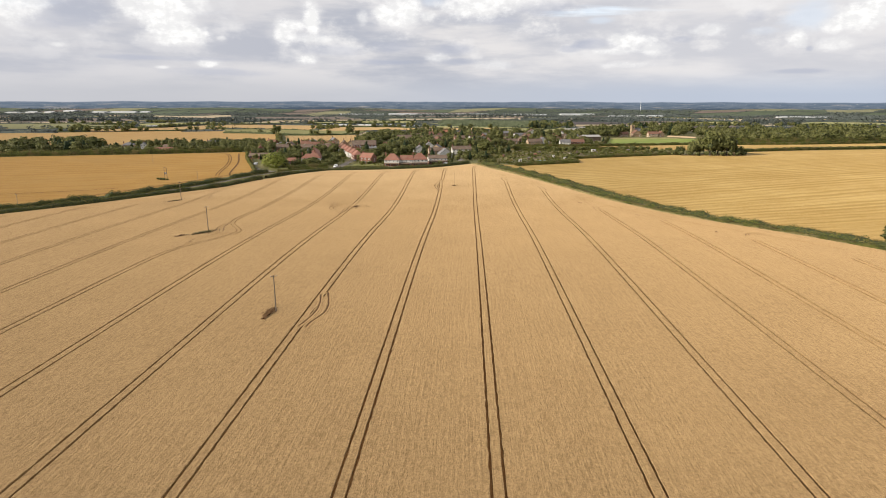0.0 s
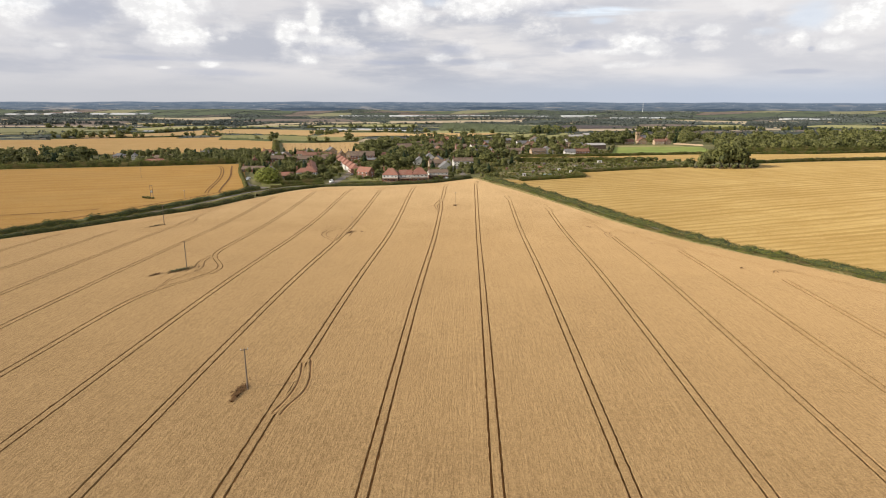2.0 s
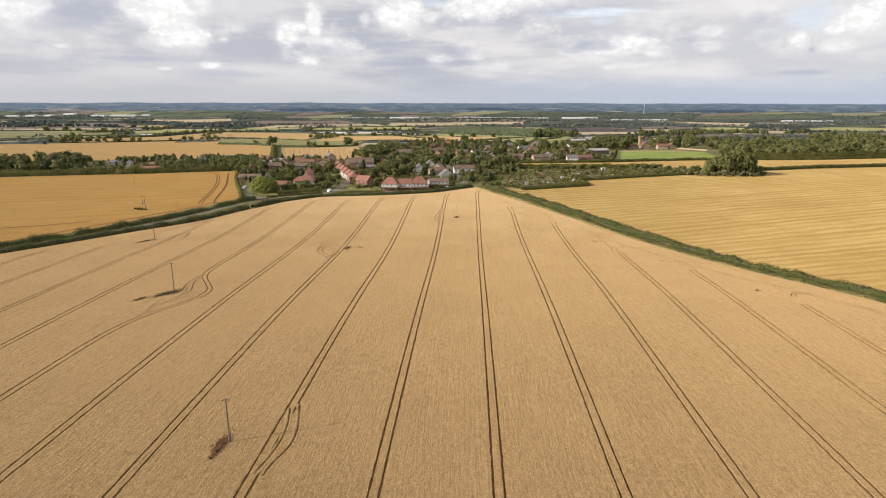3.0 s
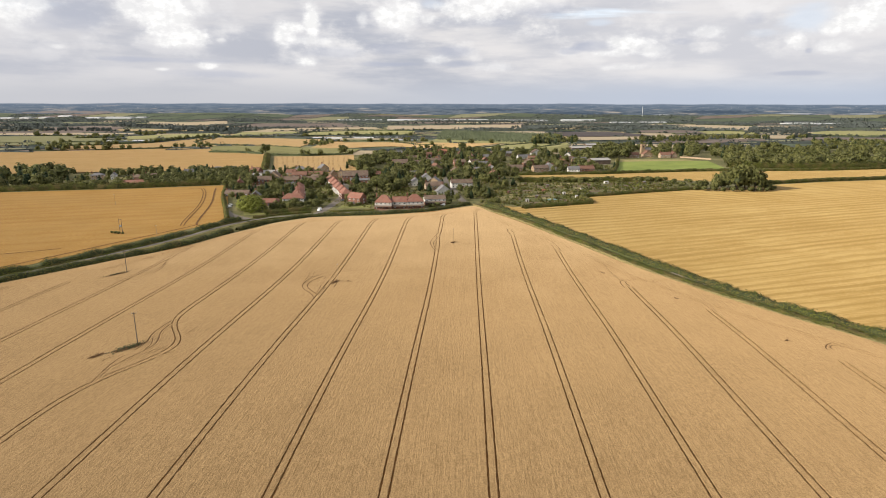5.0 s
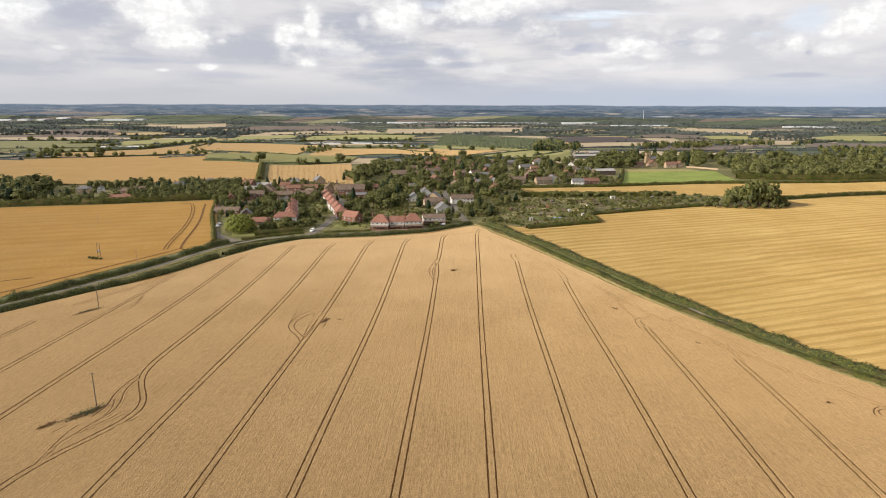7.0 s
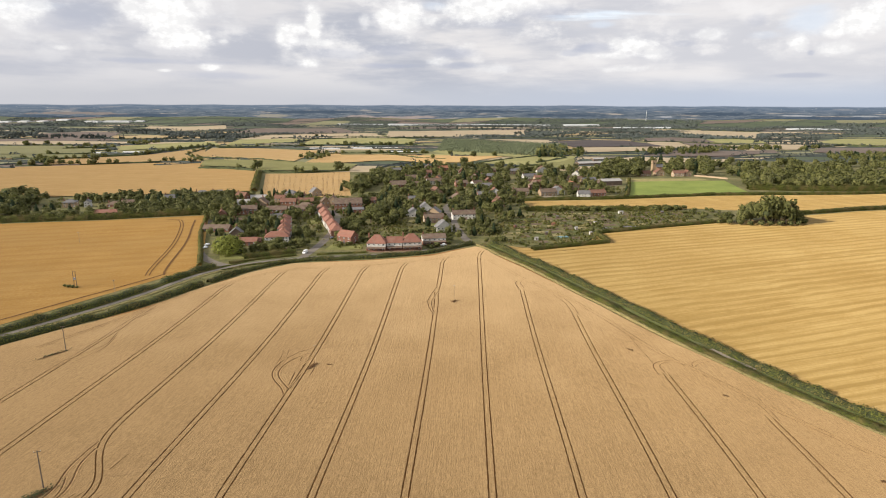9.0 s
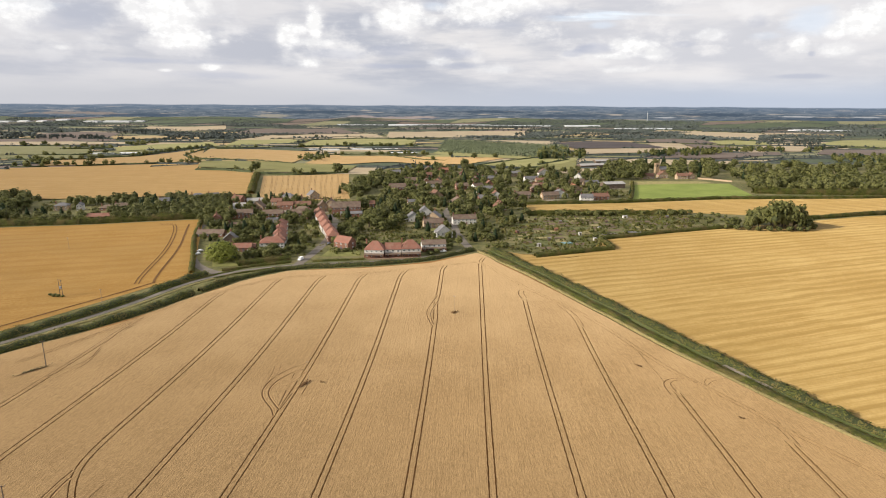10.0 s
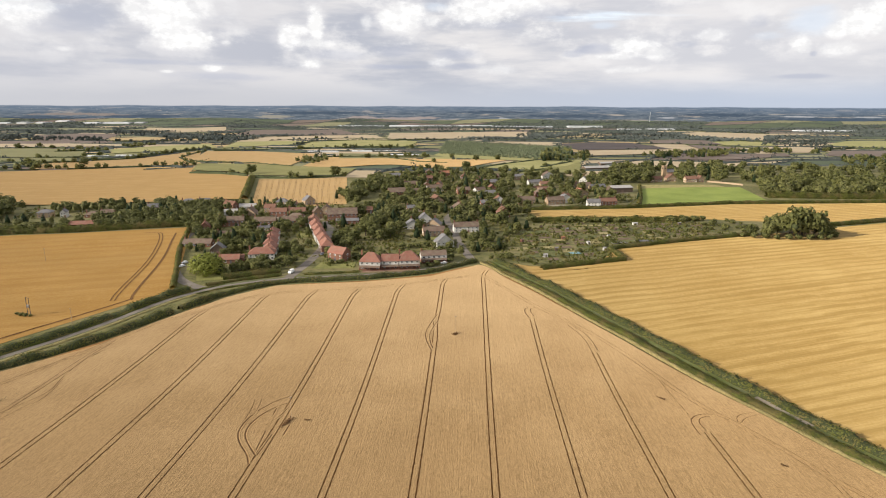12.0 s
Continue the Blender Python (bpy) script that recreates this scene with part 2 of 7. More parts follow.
def crop_material(name, dark, light, turn, row, band, band_col, band_amount, grain=1.6, bump=0.8, patch_col=None, rowamt=0.25, level=1.0, fuzz=0.0, uneven=1.0, pale=None, clump=0.0):
    """Ripe corn or stubble: grain, drill rows along one bearing and wide swaths of another tone."""
    m = bpy.data.materials.new(name)
    m.use_nodes = True
    t = m.node_tree
    bsdf = t.nodes["Principled BSDF"]
    where = t.nodes.new("ShaderNodeNewGeometry").outputs["Position"]
    along = stretch(t, where, 1, 1, 1, turn)
    g1 = noise_of(t, where, grain, 5, 0.68)
    if clump:
        # tufts leaning along the drill
        tufts = noise_of(t, stretch(t, along, 1.5, 0.42, 1.0), 1.0, 4, 0.7)
        g1 = op(t, "ADD", op(t, "MULTIPLY", g1, 1 - clump), op(t, "MULTIPLY", tufts, clump))
    g2 = noise_of(t, where, 0.035, 4, 0.55)
    g3 = noise_of(t, stretch(t, along, 1.0 / row, 0.02 / row, 0.02), 1.0, 3, 0.6)
    f = op(t, "ADD", op(t, "MULTIPLY", g1, 1 - 0.25 * level - rowamt), op(t, "ADD", op(t, "MULTIPLY", g2, 0.25 * level), op(t, "MULTIPLY", g3, rowamt)))
    f = ramp(t, f, 0.36, 0.64)
    col = blend(t, f, dark, light)
    if patch_col:
        col = blend(t, op(t, "MULTIPLY", ramp(t, noise_of(t, where, 0.012, 4, 0.6), 0.45, 0.62), 0.5 * level), col, patch_col)
    if band_amount:
        wob = noise_of(t, where, 0.03, 5, 0.65)
        n1 = noise_of(t, stretch(t, along, 1.6 / band, 0.022 / band, 0.0), 1.0, 3, 0.6)
        xs = t.nodes.new("ShaderNodeSeparateXYZ")
        join(t, along, xs.inputs[0])
        turn_by = op(t, "ADD", op(t, "MULTIPLY", xs.outputs[0], math.tau / (band * 1.25)), op(t, "MULTIPLY", wob, 7.0))
        n2 = op(t, "ADD", op(t, "MULTIPLY", op(t, "SINE", turn_by), 0.17), 0.5)
        w = op(t, "ADD", op(t, "ADD", op(t, "MULTIPLY", n1, 0.52), op(t, "MULTIPLY", n2, 0.40)), op(t, "MULTIPLY", wob, 0.1))
        col = blend(t, op(t, "MULTIPLY", ramp(t, w, 0.44, 0.62), band_amount), col, band_col)
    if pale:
        # the crop turns paler along y, from one place to another
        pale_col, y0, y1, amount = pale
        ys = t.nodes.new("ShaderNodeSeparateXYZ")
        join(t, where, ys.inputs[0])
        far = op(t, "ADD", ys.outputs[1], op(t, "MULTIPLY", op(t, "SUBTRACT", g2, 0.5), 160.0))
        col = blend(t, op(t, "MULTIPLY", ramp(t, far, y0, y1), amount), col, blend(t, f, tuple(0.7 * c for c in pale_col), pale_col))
    join(t, col, bsdf.inputs["Base Color"])
    bsdf.inputs["Roughness"].default_value = 0.85
    bsdf.inputs["Specular IOR Level"].default_value = 0.1
    bsdf.inputs["Diffuse Roughness"].default_value = uneven
    bsdf.inputs["Sheen Weight"].default_value = fuzz
    bsdf.inputs["Sheen Roughness"].default_value = 0.6
    bsdf.inputs["Sheen Tint"].default_value = (*light, 1)
    bn = t.nodes.new("ShaderNodeBump")
    bn.inputs["Strength"].default_value, bn.inputs["Distance"].default_value = bump, 0.7
    join(t, op(t, "ADD", g1, op(t, "MULTIPLY", g3, 0.35)), bn.inputs["Height"])
    join(t, bn.outputs[0], bsdf.inputs["Normal"])
    return m


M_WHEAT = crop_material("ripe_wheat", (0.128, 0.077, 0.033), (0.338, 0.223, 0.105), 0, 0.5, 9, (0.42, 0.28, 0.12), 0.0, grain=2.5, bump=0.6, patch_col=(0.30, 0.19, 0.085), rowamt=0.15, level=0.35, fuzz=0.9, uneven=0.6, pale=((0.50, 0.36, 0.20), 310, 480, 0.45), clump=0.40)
# trampled straw, darkened to stand in for shade in ruts and holes
M_TRAMPLED_SHADE = material("shaded_trampled_straw", (0.075, 0.036, 0.012), (0.17, 0.09, 0.034), 0.7, 4.0, bump=0.5)
M_SOIL = material("shaded_soil", (0.19, 0.088, 0.026), (0.32, 0.162, 0.052), 0.6, 5.0, bump=0.5)
M_BARLEY_R = crop_material("golden_stubble", (0.246, 0.158, 0.049), (0.335, 0.232, 0.09), 70.6, 0.9, 6.0, (0.195, 0.122, 0.034), 0.7, grain=0.9, bump=0.5, patch_col=(0.38, 0.275, 0.11), level=0.7, rowamt=0.4)
M_BARLEY_L = crop_material("orange_barley", (0.345, 0.187, 0.046), (0.45, 0.268, 0.082), 72, 0.9, 11, (0.30, 0.157, 0.04), 0.35, grain=0.9, bump=0.5, patch_col=(0.375, 0.225, 0.07))
M_STRAW = crop_material("pale_stubble", (0.35, 0.23, 0.095), (0.46, 0.315, 0.15), 8, 1.0, 9, (0.42, 0.26, 0.10), 0.5, grain=0.8, bump=0.4)
M_STRAW_W = crop_material("wide_stubble", (0.345, 0.215, 0.076), (0.47, 0.305, 0.125), 78, 1.2, 16, (0.39, 0.235, 0.085), 0.6, grain=0.8, bump=0.4)
M_GRASS = material("rough_grass", (0.062, 0.066, 0.022), (0.16, 0.146, 0.052), 0.3, 3.0, bump=0.6, patches=((0.22, 0.185, 0.085), 0.03, 0.6))
M_MEADOW = material("mown_meadow", (0.145, 0.185, 0.032), (0.225, 0.265, 0.055), 0.03, 1.2, bump=0.3)
M_LAWN = material("dry_lawn", (0.12, 0.125, 0.035), (0.21, 0.20, 0.065), 0.15, 1.6, bump=0.3)
M_PALE = material("pale_pasture", (0.211, 0.203, 0.070), (0.296, 0.273, 0.109), 0.02, 0.4, bump=0.2)
M_OLIVE = material("olive_pasture", (0.15, 0.145, 0.045), (0.21, 0.195, 0.07), 0.02, 0.4, bump=0.2)
M_VERGE = material("dry_verge_grass", (0.17, 0.16, 0.055), (0.36, 0.29, 0.12), 0.25, 3.0, bump=0.6)
M_GREENWAY = material("grassed_track", (0.085, 0.11, 0.03), (0.16, 0.17, 0.055), 0.25, 3.0, bump=0.5, patches=((0.17, 0.155, 0.10), 0.05, 0.4))
M_LANESIDE = material("dusty_verge_grass", (0.065, 0.072, 0.03), (0.13, 0.132, 0.062), 0.12, 2.5, bump=0.4, patches=((0.155, 0.145, 0.085), 0.05, 0.5))
M_MARK = material("pressed_barley", (0.10, 0.048, 0.012), (0.18, 0.088, 0.026), 0.7, 4.0, bump=0.4)
M_ROAD = material("grey_asphalt", (0.13, 0.112, 0.092), (0.20, 0.172, 0.142), 0.15, 3.0, rough=0.85, bump=0.1)
M_TRACK = material("stony_track", (0.20, 0.165, 0.125), (0.30, 0.255, 0.20), 0.3, 3.0, bump=0.4, patches=((0.12, 0.13, 0.05), 0.06, 0.9))
M_LEAF = [
    material("oak_leaves", (0.036, 0.044, 0.014), (0.180, 0.182, 0.052), 0.6, 3.0, rough=0.7, bump=0, island=0.4, objrand=0.25, patches=((0.15, 0.145, 0.06), 0.06, 0.5), local=True, thin=0.3),
    material("ash_leaves", (0.056, 0.064, 0.020), (0.230, 0.226, 0.070), 0.6, 3.0, rough=0.7, bump=0, island=0.4, objrand=0.25, patches=((0.21, 0.205, 0.085), 0.06, 0.5), local=True, thin=0.3),
    material("dark_conifer", (0.018, 0.032, 0.014), (0.05, 0.075, 0.028), 0.6, 3.0, rough=0.7, bump=0, island=0.4, local=True, thin=0.3),
    material("pale_willow_leaves", (0.13, 0.15, 0.022), (0.27, 0.29, 0.06), 0.6, 3.0, rough=0.7, bump=0, island=0.6, local=True, thin=0.3),
]
M_HEDGE = material("hedge_leaves", (0.030, 0.036, 0.009), (0.150, 0.158, 0.028), 0.15, 2.0, rough=0.75, bump=0, island=0.4, thin=0.25, patches=((0.19, 0.14, 0.055), 0.14, 0.6))
M_DRYGRASS = material("dry_grass_blades", (0.13, 0.125, 0.042), (0.30, 0.235, 0.10), 0.3, 2.0, rough=0.8, bump=0, island=0.6)
# dark colour painted for shade inside foliage; also the dark weeds by poles
M_SHADE = material("inner_shade_dark_weeds", (0.024, 0.030, 0.012), (0.068, 0.076, 0.027), 0.5, 3.0, bump=0)
M_VALEHEDGE = material("vale_hedge_leaves", (0.030, 0.040, 0.016), (0.075, 0.088, 0.034), 0.05, 0.4, rough=0.8, bump=0, island=0.5)
M_POPLAR = material("poplar_leaves", (0.062, 0.078, 0.040), (0.125, 0.142, 0.080), 0.03, 0.4, rough=0.8, bump=0, island=0.4)
# leaf colour tinted blue-grey to stand in for distance haze
M_HAZED_WOOD = material("hazed_far_woodland", (0.040, 0.050, 0.046), (0.085, 0.096, 0.082), 0.01, 0.1, rough=0.9, bump=0, island=0.6)
M_BARK = material("bark", (0.05, 0.04, 0.03), (0.13, 0.105, 0.08), 1.0, 8.0, local=True)
M_POLE = material("weathered_pole", (0.10, 0.075, 0.055), (0.19, 0.15, 0.115), 1.0, 9.0, local=True)
M_METAL = material("galvanised_metal", (0.35, 0.36, 0.37), (0.5, 0.51, 0.52), 2.0, 9.0, rough=0.5, metal=0.7, bump=0.1, local=True)
M_ROOF = {
    "red": material("red_clay_tiles", (0.165, 0.074, 0.052), (0.285, 0.132, 0.094), 0.3, 2.5, objrand=0.45, patches=((0.22, 0.135, 0.10), 0.4, 0.6)),
    "orange": material("orange_pantiles", (0.23, 0.10, 0.058), (0.34, 0.16, 0.095), 0.3, 2.5, objrand=0.35),
    "russet": material("russet_tiles", (0.13, 0.068, 0.047), (0.215, 0.115, 0.08), 0.3, 2.5, objrand=0.35),
    "brown": material("brown_concrete_tiles", (0.098, 0.066, 0.05), (0.175, 0.12, 0.092), 0.3, 2.5, objrand=0.35, patches=((0.20, 0.18, 0.12), 0.4, 0.4)),
    "slate": material("grey_slate", (0.10, 0.097, 0.098), (0.19, 0.18, 0.178), 0.3, 2.5, rough=0.6, objrand=0.35),
    "pale": material("pale_sheet_roof", (0.27, 0.255, 0.24), (0.38, 0.36, 0.335), 0.2, 2.0, rough=0.7, objrand=0.2),
}
M_WALL = {
    "white": material("white_render", (0.46, 0.44, 0.40), (0.62, 0.60, 0.56), 0.3, 3.0, bump=0.1),
    "brick": material("red_brick", (0.155, 0.075, 0.05), (0.25, 0.13, 0.09), 0.4, 4.0, objrand=0.3),
    "buff": material("buff_brick", (0.29, 0.21, 0.135), (0.40, 0.30, 0.20), 0.4, 4.0, objrand=0.3),
    "stone": material("ironstone", (0.25, 0.175, 0.105), (0.36, 0.265, 0.17), 0.4, 3.0, objrand=0.2),
    "timber": material("stained_boards", (0.10, 0.075, 0.055), (0.18, 0.13, 0.10), 0.5, 5.0, objrand=0.3),
}
M_FRAME = material("white_window_frame", (0.70, 0.70, 0.68), (0.80, 0.80, 0.78), 1.0, 6.0, rough=0.5, bump=0)
M_DOOR = material("painted_door", (0.06, 0.08, 0.10), (0.30, 0.16, 0.12), 1.0, 6.0, rough=0.5, bump=0, objrand=0.9)
M_GLASS = bpy.data.materials.new("window_glass")
M_GLASS.use_nodes = True
M_GLASS.node_tree.nodes["Principled BSDF"].inputs["Base Color"].default_value = (0.03, 0.035, 0.04, 1)
M_GLASS.node_tree.nodes["Principled BSDF"].inputs["Roughness"].default_value = 0.08


# ---- shape helpers ----
rnd = random.Random(7)


def step(a, b, v):
    s = min(1.0, max(0.0, (v - a) / (b - a)))
    return s * s * (3 - 2 * s)


def ground_z(x, y):
    """The lie of the land: a shallow hollow in the wheat, the village rise, the vale and the far hills."""
    dip = -6.5 * math.exp(-((y - 345) / 95) ** 2) * (0.45 + 0.55 * step(-200, 20, x))
    rise = 2 * step(450, 620, y) - 2 * step(640, 800, y)
    roll = 5 * step(1300, 2200, y) * math.sin(x / 310 + 1.3) * math.sin(y / 270 + x / 900)
    hills = (34 + 7 * math.sin(x / 420 + 0.6) + 4 * math.sin(x / 170)) * step(4300, 4880, y)
    return dip + rise + roll - 42 * step(800, 3600, y) + hills


def mesh_of(name, verts, faces, mats, smooth=False, index=None):
    me = bpy.data.meshes.new(name)
    me.from_pydata(verts, [], faces)
    for m in mats if isinstance(mats, (list, tuple)) else [mats]:
        me.materials.append(m)
    if smooth:
        me.polygons.foreach_set("use_smooth", [True] * len(me.polygons))
    if index is not None:
        me.polygons.foreach_set("material_index", index)
    me.update()
    return me


def part(name, me, parent, label=""):
    ob = new(name, me)
    ob.parent = parent
    if label:
        ob["label"] = label
    return ob


def along_line(pts, gap):
    """Points and headings at even steps along a polyline."""
    out = []
    for (x0, y0), (x1, y1) in zip(pts, pts[1:]):
        d = math.hypot(x1 - x0, y1 - y0)
        n = max(1, round(d / gap))
        for k in range(n):
            out.append((x0 + (x1 - x0) * k / n, y0 + (y1 - y0) * k / n))
    out.append(pts[-1])
    return out


def smooth_line(pts, gap, rounds=2):
    """Corner-cut polyline at even steps."""
    for _ in range(rounds):
        cut = [pts[0]]
        for (x0, y0), (x1, y1) in zip(pts, pts[1:]):
            cut += [(x0 * 0.75 + x1 * 0.25, y0 * 0.75 + y1 * 0.25), (x0 * 0.25 + x1 * 0.75, y0 * 0.25 + y1 * 0.75)]
        pts = cut + [pts[-1]]
    return along_line(pts, gap)


def offset_line(pts, d):
    """The polyline moved d metres to its left."""
    out = []
    for k, (x, y) in enumerate(pts):
        ax, ay = pts[max(0, k - 1)]
        bx, by = pts[min(len(pts) - 1, k + 1)]
        h = math.hypot(bx - ax, by - ay) or 1
        out.append((x - (by - ay) / h * d, y + (bx - ax) / h * d))
    return out


def ribbon(name, pts, width, mat, up, jitter=0.0, across=2):
    """A strip of even width laid on the land along a polyline."""
    verts, faces = [], []
    for k, (x, y) in enumerate(pts):
        ax, ay = pts[max(0, k - 1)]
        bx, by = pts[min(len(pts) - 1, k + 1)]
        h = math.hypot(bx - ax, by - ay) or 1
        nx, ny = -(by - ay) / h, (bx - ax) / h
        for c in range(across):
            s = (c / (across - 1) - 0.5) * width + rnd.uniform(-jitter, jitter)
            px, py = x + nx * s, y + ny * s
            verts.append((px, py, ground_z(px, py) + up))
        if k:
            for c in range(across - 1):
                i = (k - 1) * across + c
                faces.append((i + 1, i, i + across, i + across + 1))
    return mesh_of(name, verts, faces, mat, True)


def loft(name, a, b, n, m, mat, up):
    """A sheet on the land between two polylines, each walked from end to end."""
    def resample(pts):
        ds = [0]
        for p, q in zip(pts, pts[1:]):
            ds.append(ds[-1] + math.dist(p, q))
        return [(float(np.interp(k / n * ds[-1], ds, [p[0] for p in pts])), float(np.interp(k / n * ds[-1], ds, [p[1] for p in pts]))) for k in range(n + 1)]
    ra, rb = resample(a), resample(b)
    verts, faces = [], []
    for k in range(n + 1):
        for j in range(m + 1):
            x, y = ra[k][0] + (rb[k][0] - ra[k][0]) * j / m, ra[k][1] + (rb[k][1] - ra[k][1]) * j / m
            verts.append((x, y, ground_z(x, y) + up))
    for k in range(n):
        for j in range(m):
            i = k * (m + 1) + j
            f = (i, i + 1, i + m + 2, i + m + 1)
            p, q, r = (verts[c] for c in f[:3])
            up_facing = (q[0] - p[0]) * (r[1] - p[1]) - (q[1] - p[1]) * (r[0] - p[0]) > 0
            faces.append(f if up_facing else f[::-1])
    return mesh_of(name, verts, faces, mat, True)


def box(w, d, h, x=0, y=0, z=0):
    """Vertices and faces of a block that stands on z, centred in x and y."""
    v = [(x + sx * w / 2, y + sy * d / 2, z + sz * h) for sz in (0, 1) for sx, sy in ((-1, -1), (1, -1), (1, 1), (-1, 1))]
    return v, [(3, 2, 1, 0), (4, 5, 6, 7), (0, 1, 5, 4), (1, 2, 6, 5), (2, 3, 7, 6), (3, 0, 4, 7)]


def merged(*pieces):
    verts, faces = [], []
    for v, f in pieces:
        n = len(verts)
        verts += v
        faces += [tuple(i + n for i in q) for q in f]
    return verts, faces


def tube(p, q, r0, r1, sides=7):
    p, q = Vector(p), Vector(q)
    m = (q - p).to_track_quat("Z", "Y").to_matrix()
    verts = [tuple(c + m @ Vector((math.cos(a) * r, math.sin(a) * r, 0))) for c, r in ((p, r0), (q, r1)) for a in [math.tau * k / sides for k in range(sides)]]
    faces = [(k, (k + 1) % sides, sides + (k + 1) % sides, sides + k) for k in range(sides)]
    return verts, faces + [tuple(range(sides))[::-1], tuple(range(sides, 2 * sides))]


# ---- the land ----
def build_ground():
    def axis(lo, hi, knots):
        out, v = [lo], lo
        while v < hi:
            gap = next(g for lim, g in knots if v < lim)
            v = min(hi, v + gap)
            out.append(v)
        return out
    xs = axis(-4900, 4900, ((-1200, 150), (-420, 40), (420, 14), (1200, 40), (9999, 150)))
    ys = axis(-900, 4900, ((-100, 150), (800, 12), (1500, 35), (4000, 70), (9999, 35)))
    verts = [(x, y, ground_z(x, y)) for y in ys for x in xs]
    w = len(xs)
    faces = [(j * w + i, j * w + i + 1, (j + 1) * w + i + 1, (j + 1) * w + i) for j in range(len(ys) - 1) for i in range(w - 1)]
    tagged(new("ground", mesh_of("ground", verts, faces, M_GRASS, True)), "rolling farmland of dry rough grass", "ground", kind="structure")


build_ground()

# edges of the wheat: a lane on the west, a green track on the east, meeting at the north corner
WEST = [(-420, -40), (-330, 130), (-285, 200), (-238, 285), (-188, 364), (-167, 389), (-148, 428), (-132, 459), (-111, 481), (-63, 490), (-25, 503), (-5, 520), (7, 531)]
EAST = [(7, 531), (24, 500), (38.5, 476), (50.5, 453), (61, 433.5), (71, 416.5), (80, 399), (94, 373), (106, 352), (117, 328), (131, 300), (146, 270), (165, 226), (210, 137), (256, 38), (306, -60)]
GAUGE, RUT = 1.0, 0.23
SOUTH = -50.0


def field_top(x):
    edge = WEST + EAST[1:]
    return float(np.interp(x, [p[0] for p in edge], [p[1] for p in edge]))


def tram_x(k, y):
    """Centre of the k-th tramline; some swing round a pole, all bend into the headland."""
    bow = math.exp(-((y - 315) / 85) ** 2)
    if k >= 0:
        x = 6.5 + 22.9 * k + 0.0045 * y + 1.4 * k * bow - 0.3 * max(0, k - 2) ** 1.8
    else:
        x = 7.6 + 23.6 * k + 0.5 * (k + 1) * bow
    if k == -5:
        x += 13.5 * math.exp(-((y - 249) / (19 if y > 249 else 25)) ** 2)
    if k == -1:
        x += 0.002 * y - 0.8 * math.exp(-((y - 428) / 11) ** 2)
    late = min(20.0, max(0.0, y - field_top(x) + (50 if k > 0 else 32)))
    return x + late * late * (-0.012 if k in (1, 3) else 0.010 if k <= 0 else -0.003)


def rut(k, y):
    """Half the width of a wheel rut; it closes where the tramline ends at the headland."""
    end = field_top(tram_x(k, 300)) - (41 if k == -8 else 14 if k <= 0 else 40 if k == 2 else 58 if k == 3 else 62 if k == 5 else 50)
    return (RUT + 0.05 * min(3, max(0, k - 1))) * min(1.0, max(0.0, (end - y) / 4.0))


def build_wheat():
    wheat = tagged(new("wheat_field"), "ripe tan wheat field ruled with paired tractor tramlines", "field", kind="structure")
    soil = loft("soil", [(x, SOUTH) for x in range(-400, 301, 20)], [(x, field_top(x) - 2.0) for x in range(-400, 301, 20)], 140, 90, M_SOIL, 0.45)
    part("soil", soil, wheat)

    def strip(left, right, cols, name):
        """A strip of standing corn: a rough top, and cut sides on edges of their own."""
        verts, faces = [], []
        rows = 330
        w = rows + 1
        columns = [(c / cols, False) for c in range(cols + 1)] + [(0.0, False), (0.0, True), (1.0, False), (1.0, True)]
        wander = {u: [(0.09 if cols > 2 else 0.04) * math.sin(r * 2.9 + left(0)) * math.sin(r * 1.07) + rnd.uniform(-0.05, 0.05) for r in range(w)] for u in (0.0, 1.0)}
        lift = {u: [rnd.uniform(-0.03, 0.03) for r in range(w)] for u in (0.0, 1.0)}
        for u, low in columns:
            top = 300.0
            for _ in range(6):
                top = max(SOUTH + 5, 0.5 * top + 0.5 * (field_top(left(top) + (right(top) - left(top)) * u) - 0.3))
            for r in range(w):
                y = SOUTH + (top - SOUTH) * r / rows
                a, b = left(y), right(y)
                x = a + (b - a) * u + (wander[u][r] if u in wander else 0)
                high = 0.2 if low else 0.55 if r in (0, rows) else 0.98 + (lift[u][r] if u in lift else rnd.uniform(-0.012, 0.012))
                verts.append((x, y, ground_z(x, y) + high))
        for c in list(range(cols)) + [cols + 1, cols + 3]:
            for r in range(rows):
                q = (c * w + r, (c + 1) * w + r, (c + 1) * w + r + 1, c * w + r + 1)
                faces.append(q[::-1] if c == cols + 1 else q)
        part(name, mesh_of(name, verts, faces, M_WHEAT, True), wheat)

    for k in range(-17, 13):
        strip(lambda y: tram_x(k, y) - GAUGE + rut(k, y), lambda y: tram_x(k, y) + GAUGE - rut(k, y), 2, "crop_ridge")
        strip(lambda y: tram_x(k, y) + GAUGE + rut(k, y), lambda y: tram_x(k + 1, y) - GAUGE - rut(k + 1, y), 8, "crop_strip")
    return wheat


wheat = build_wheat()


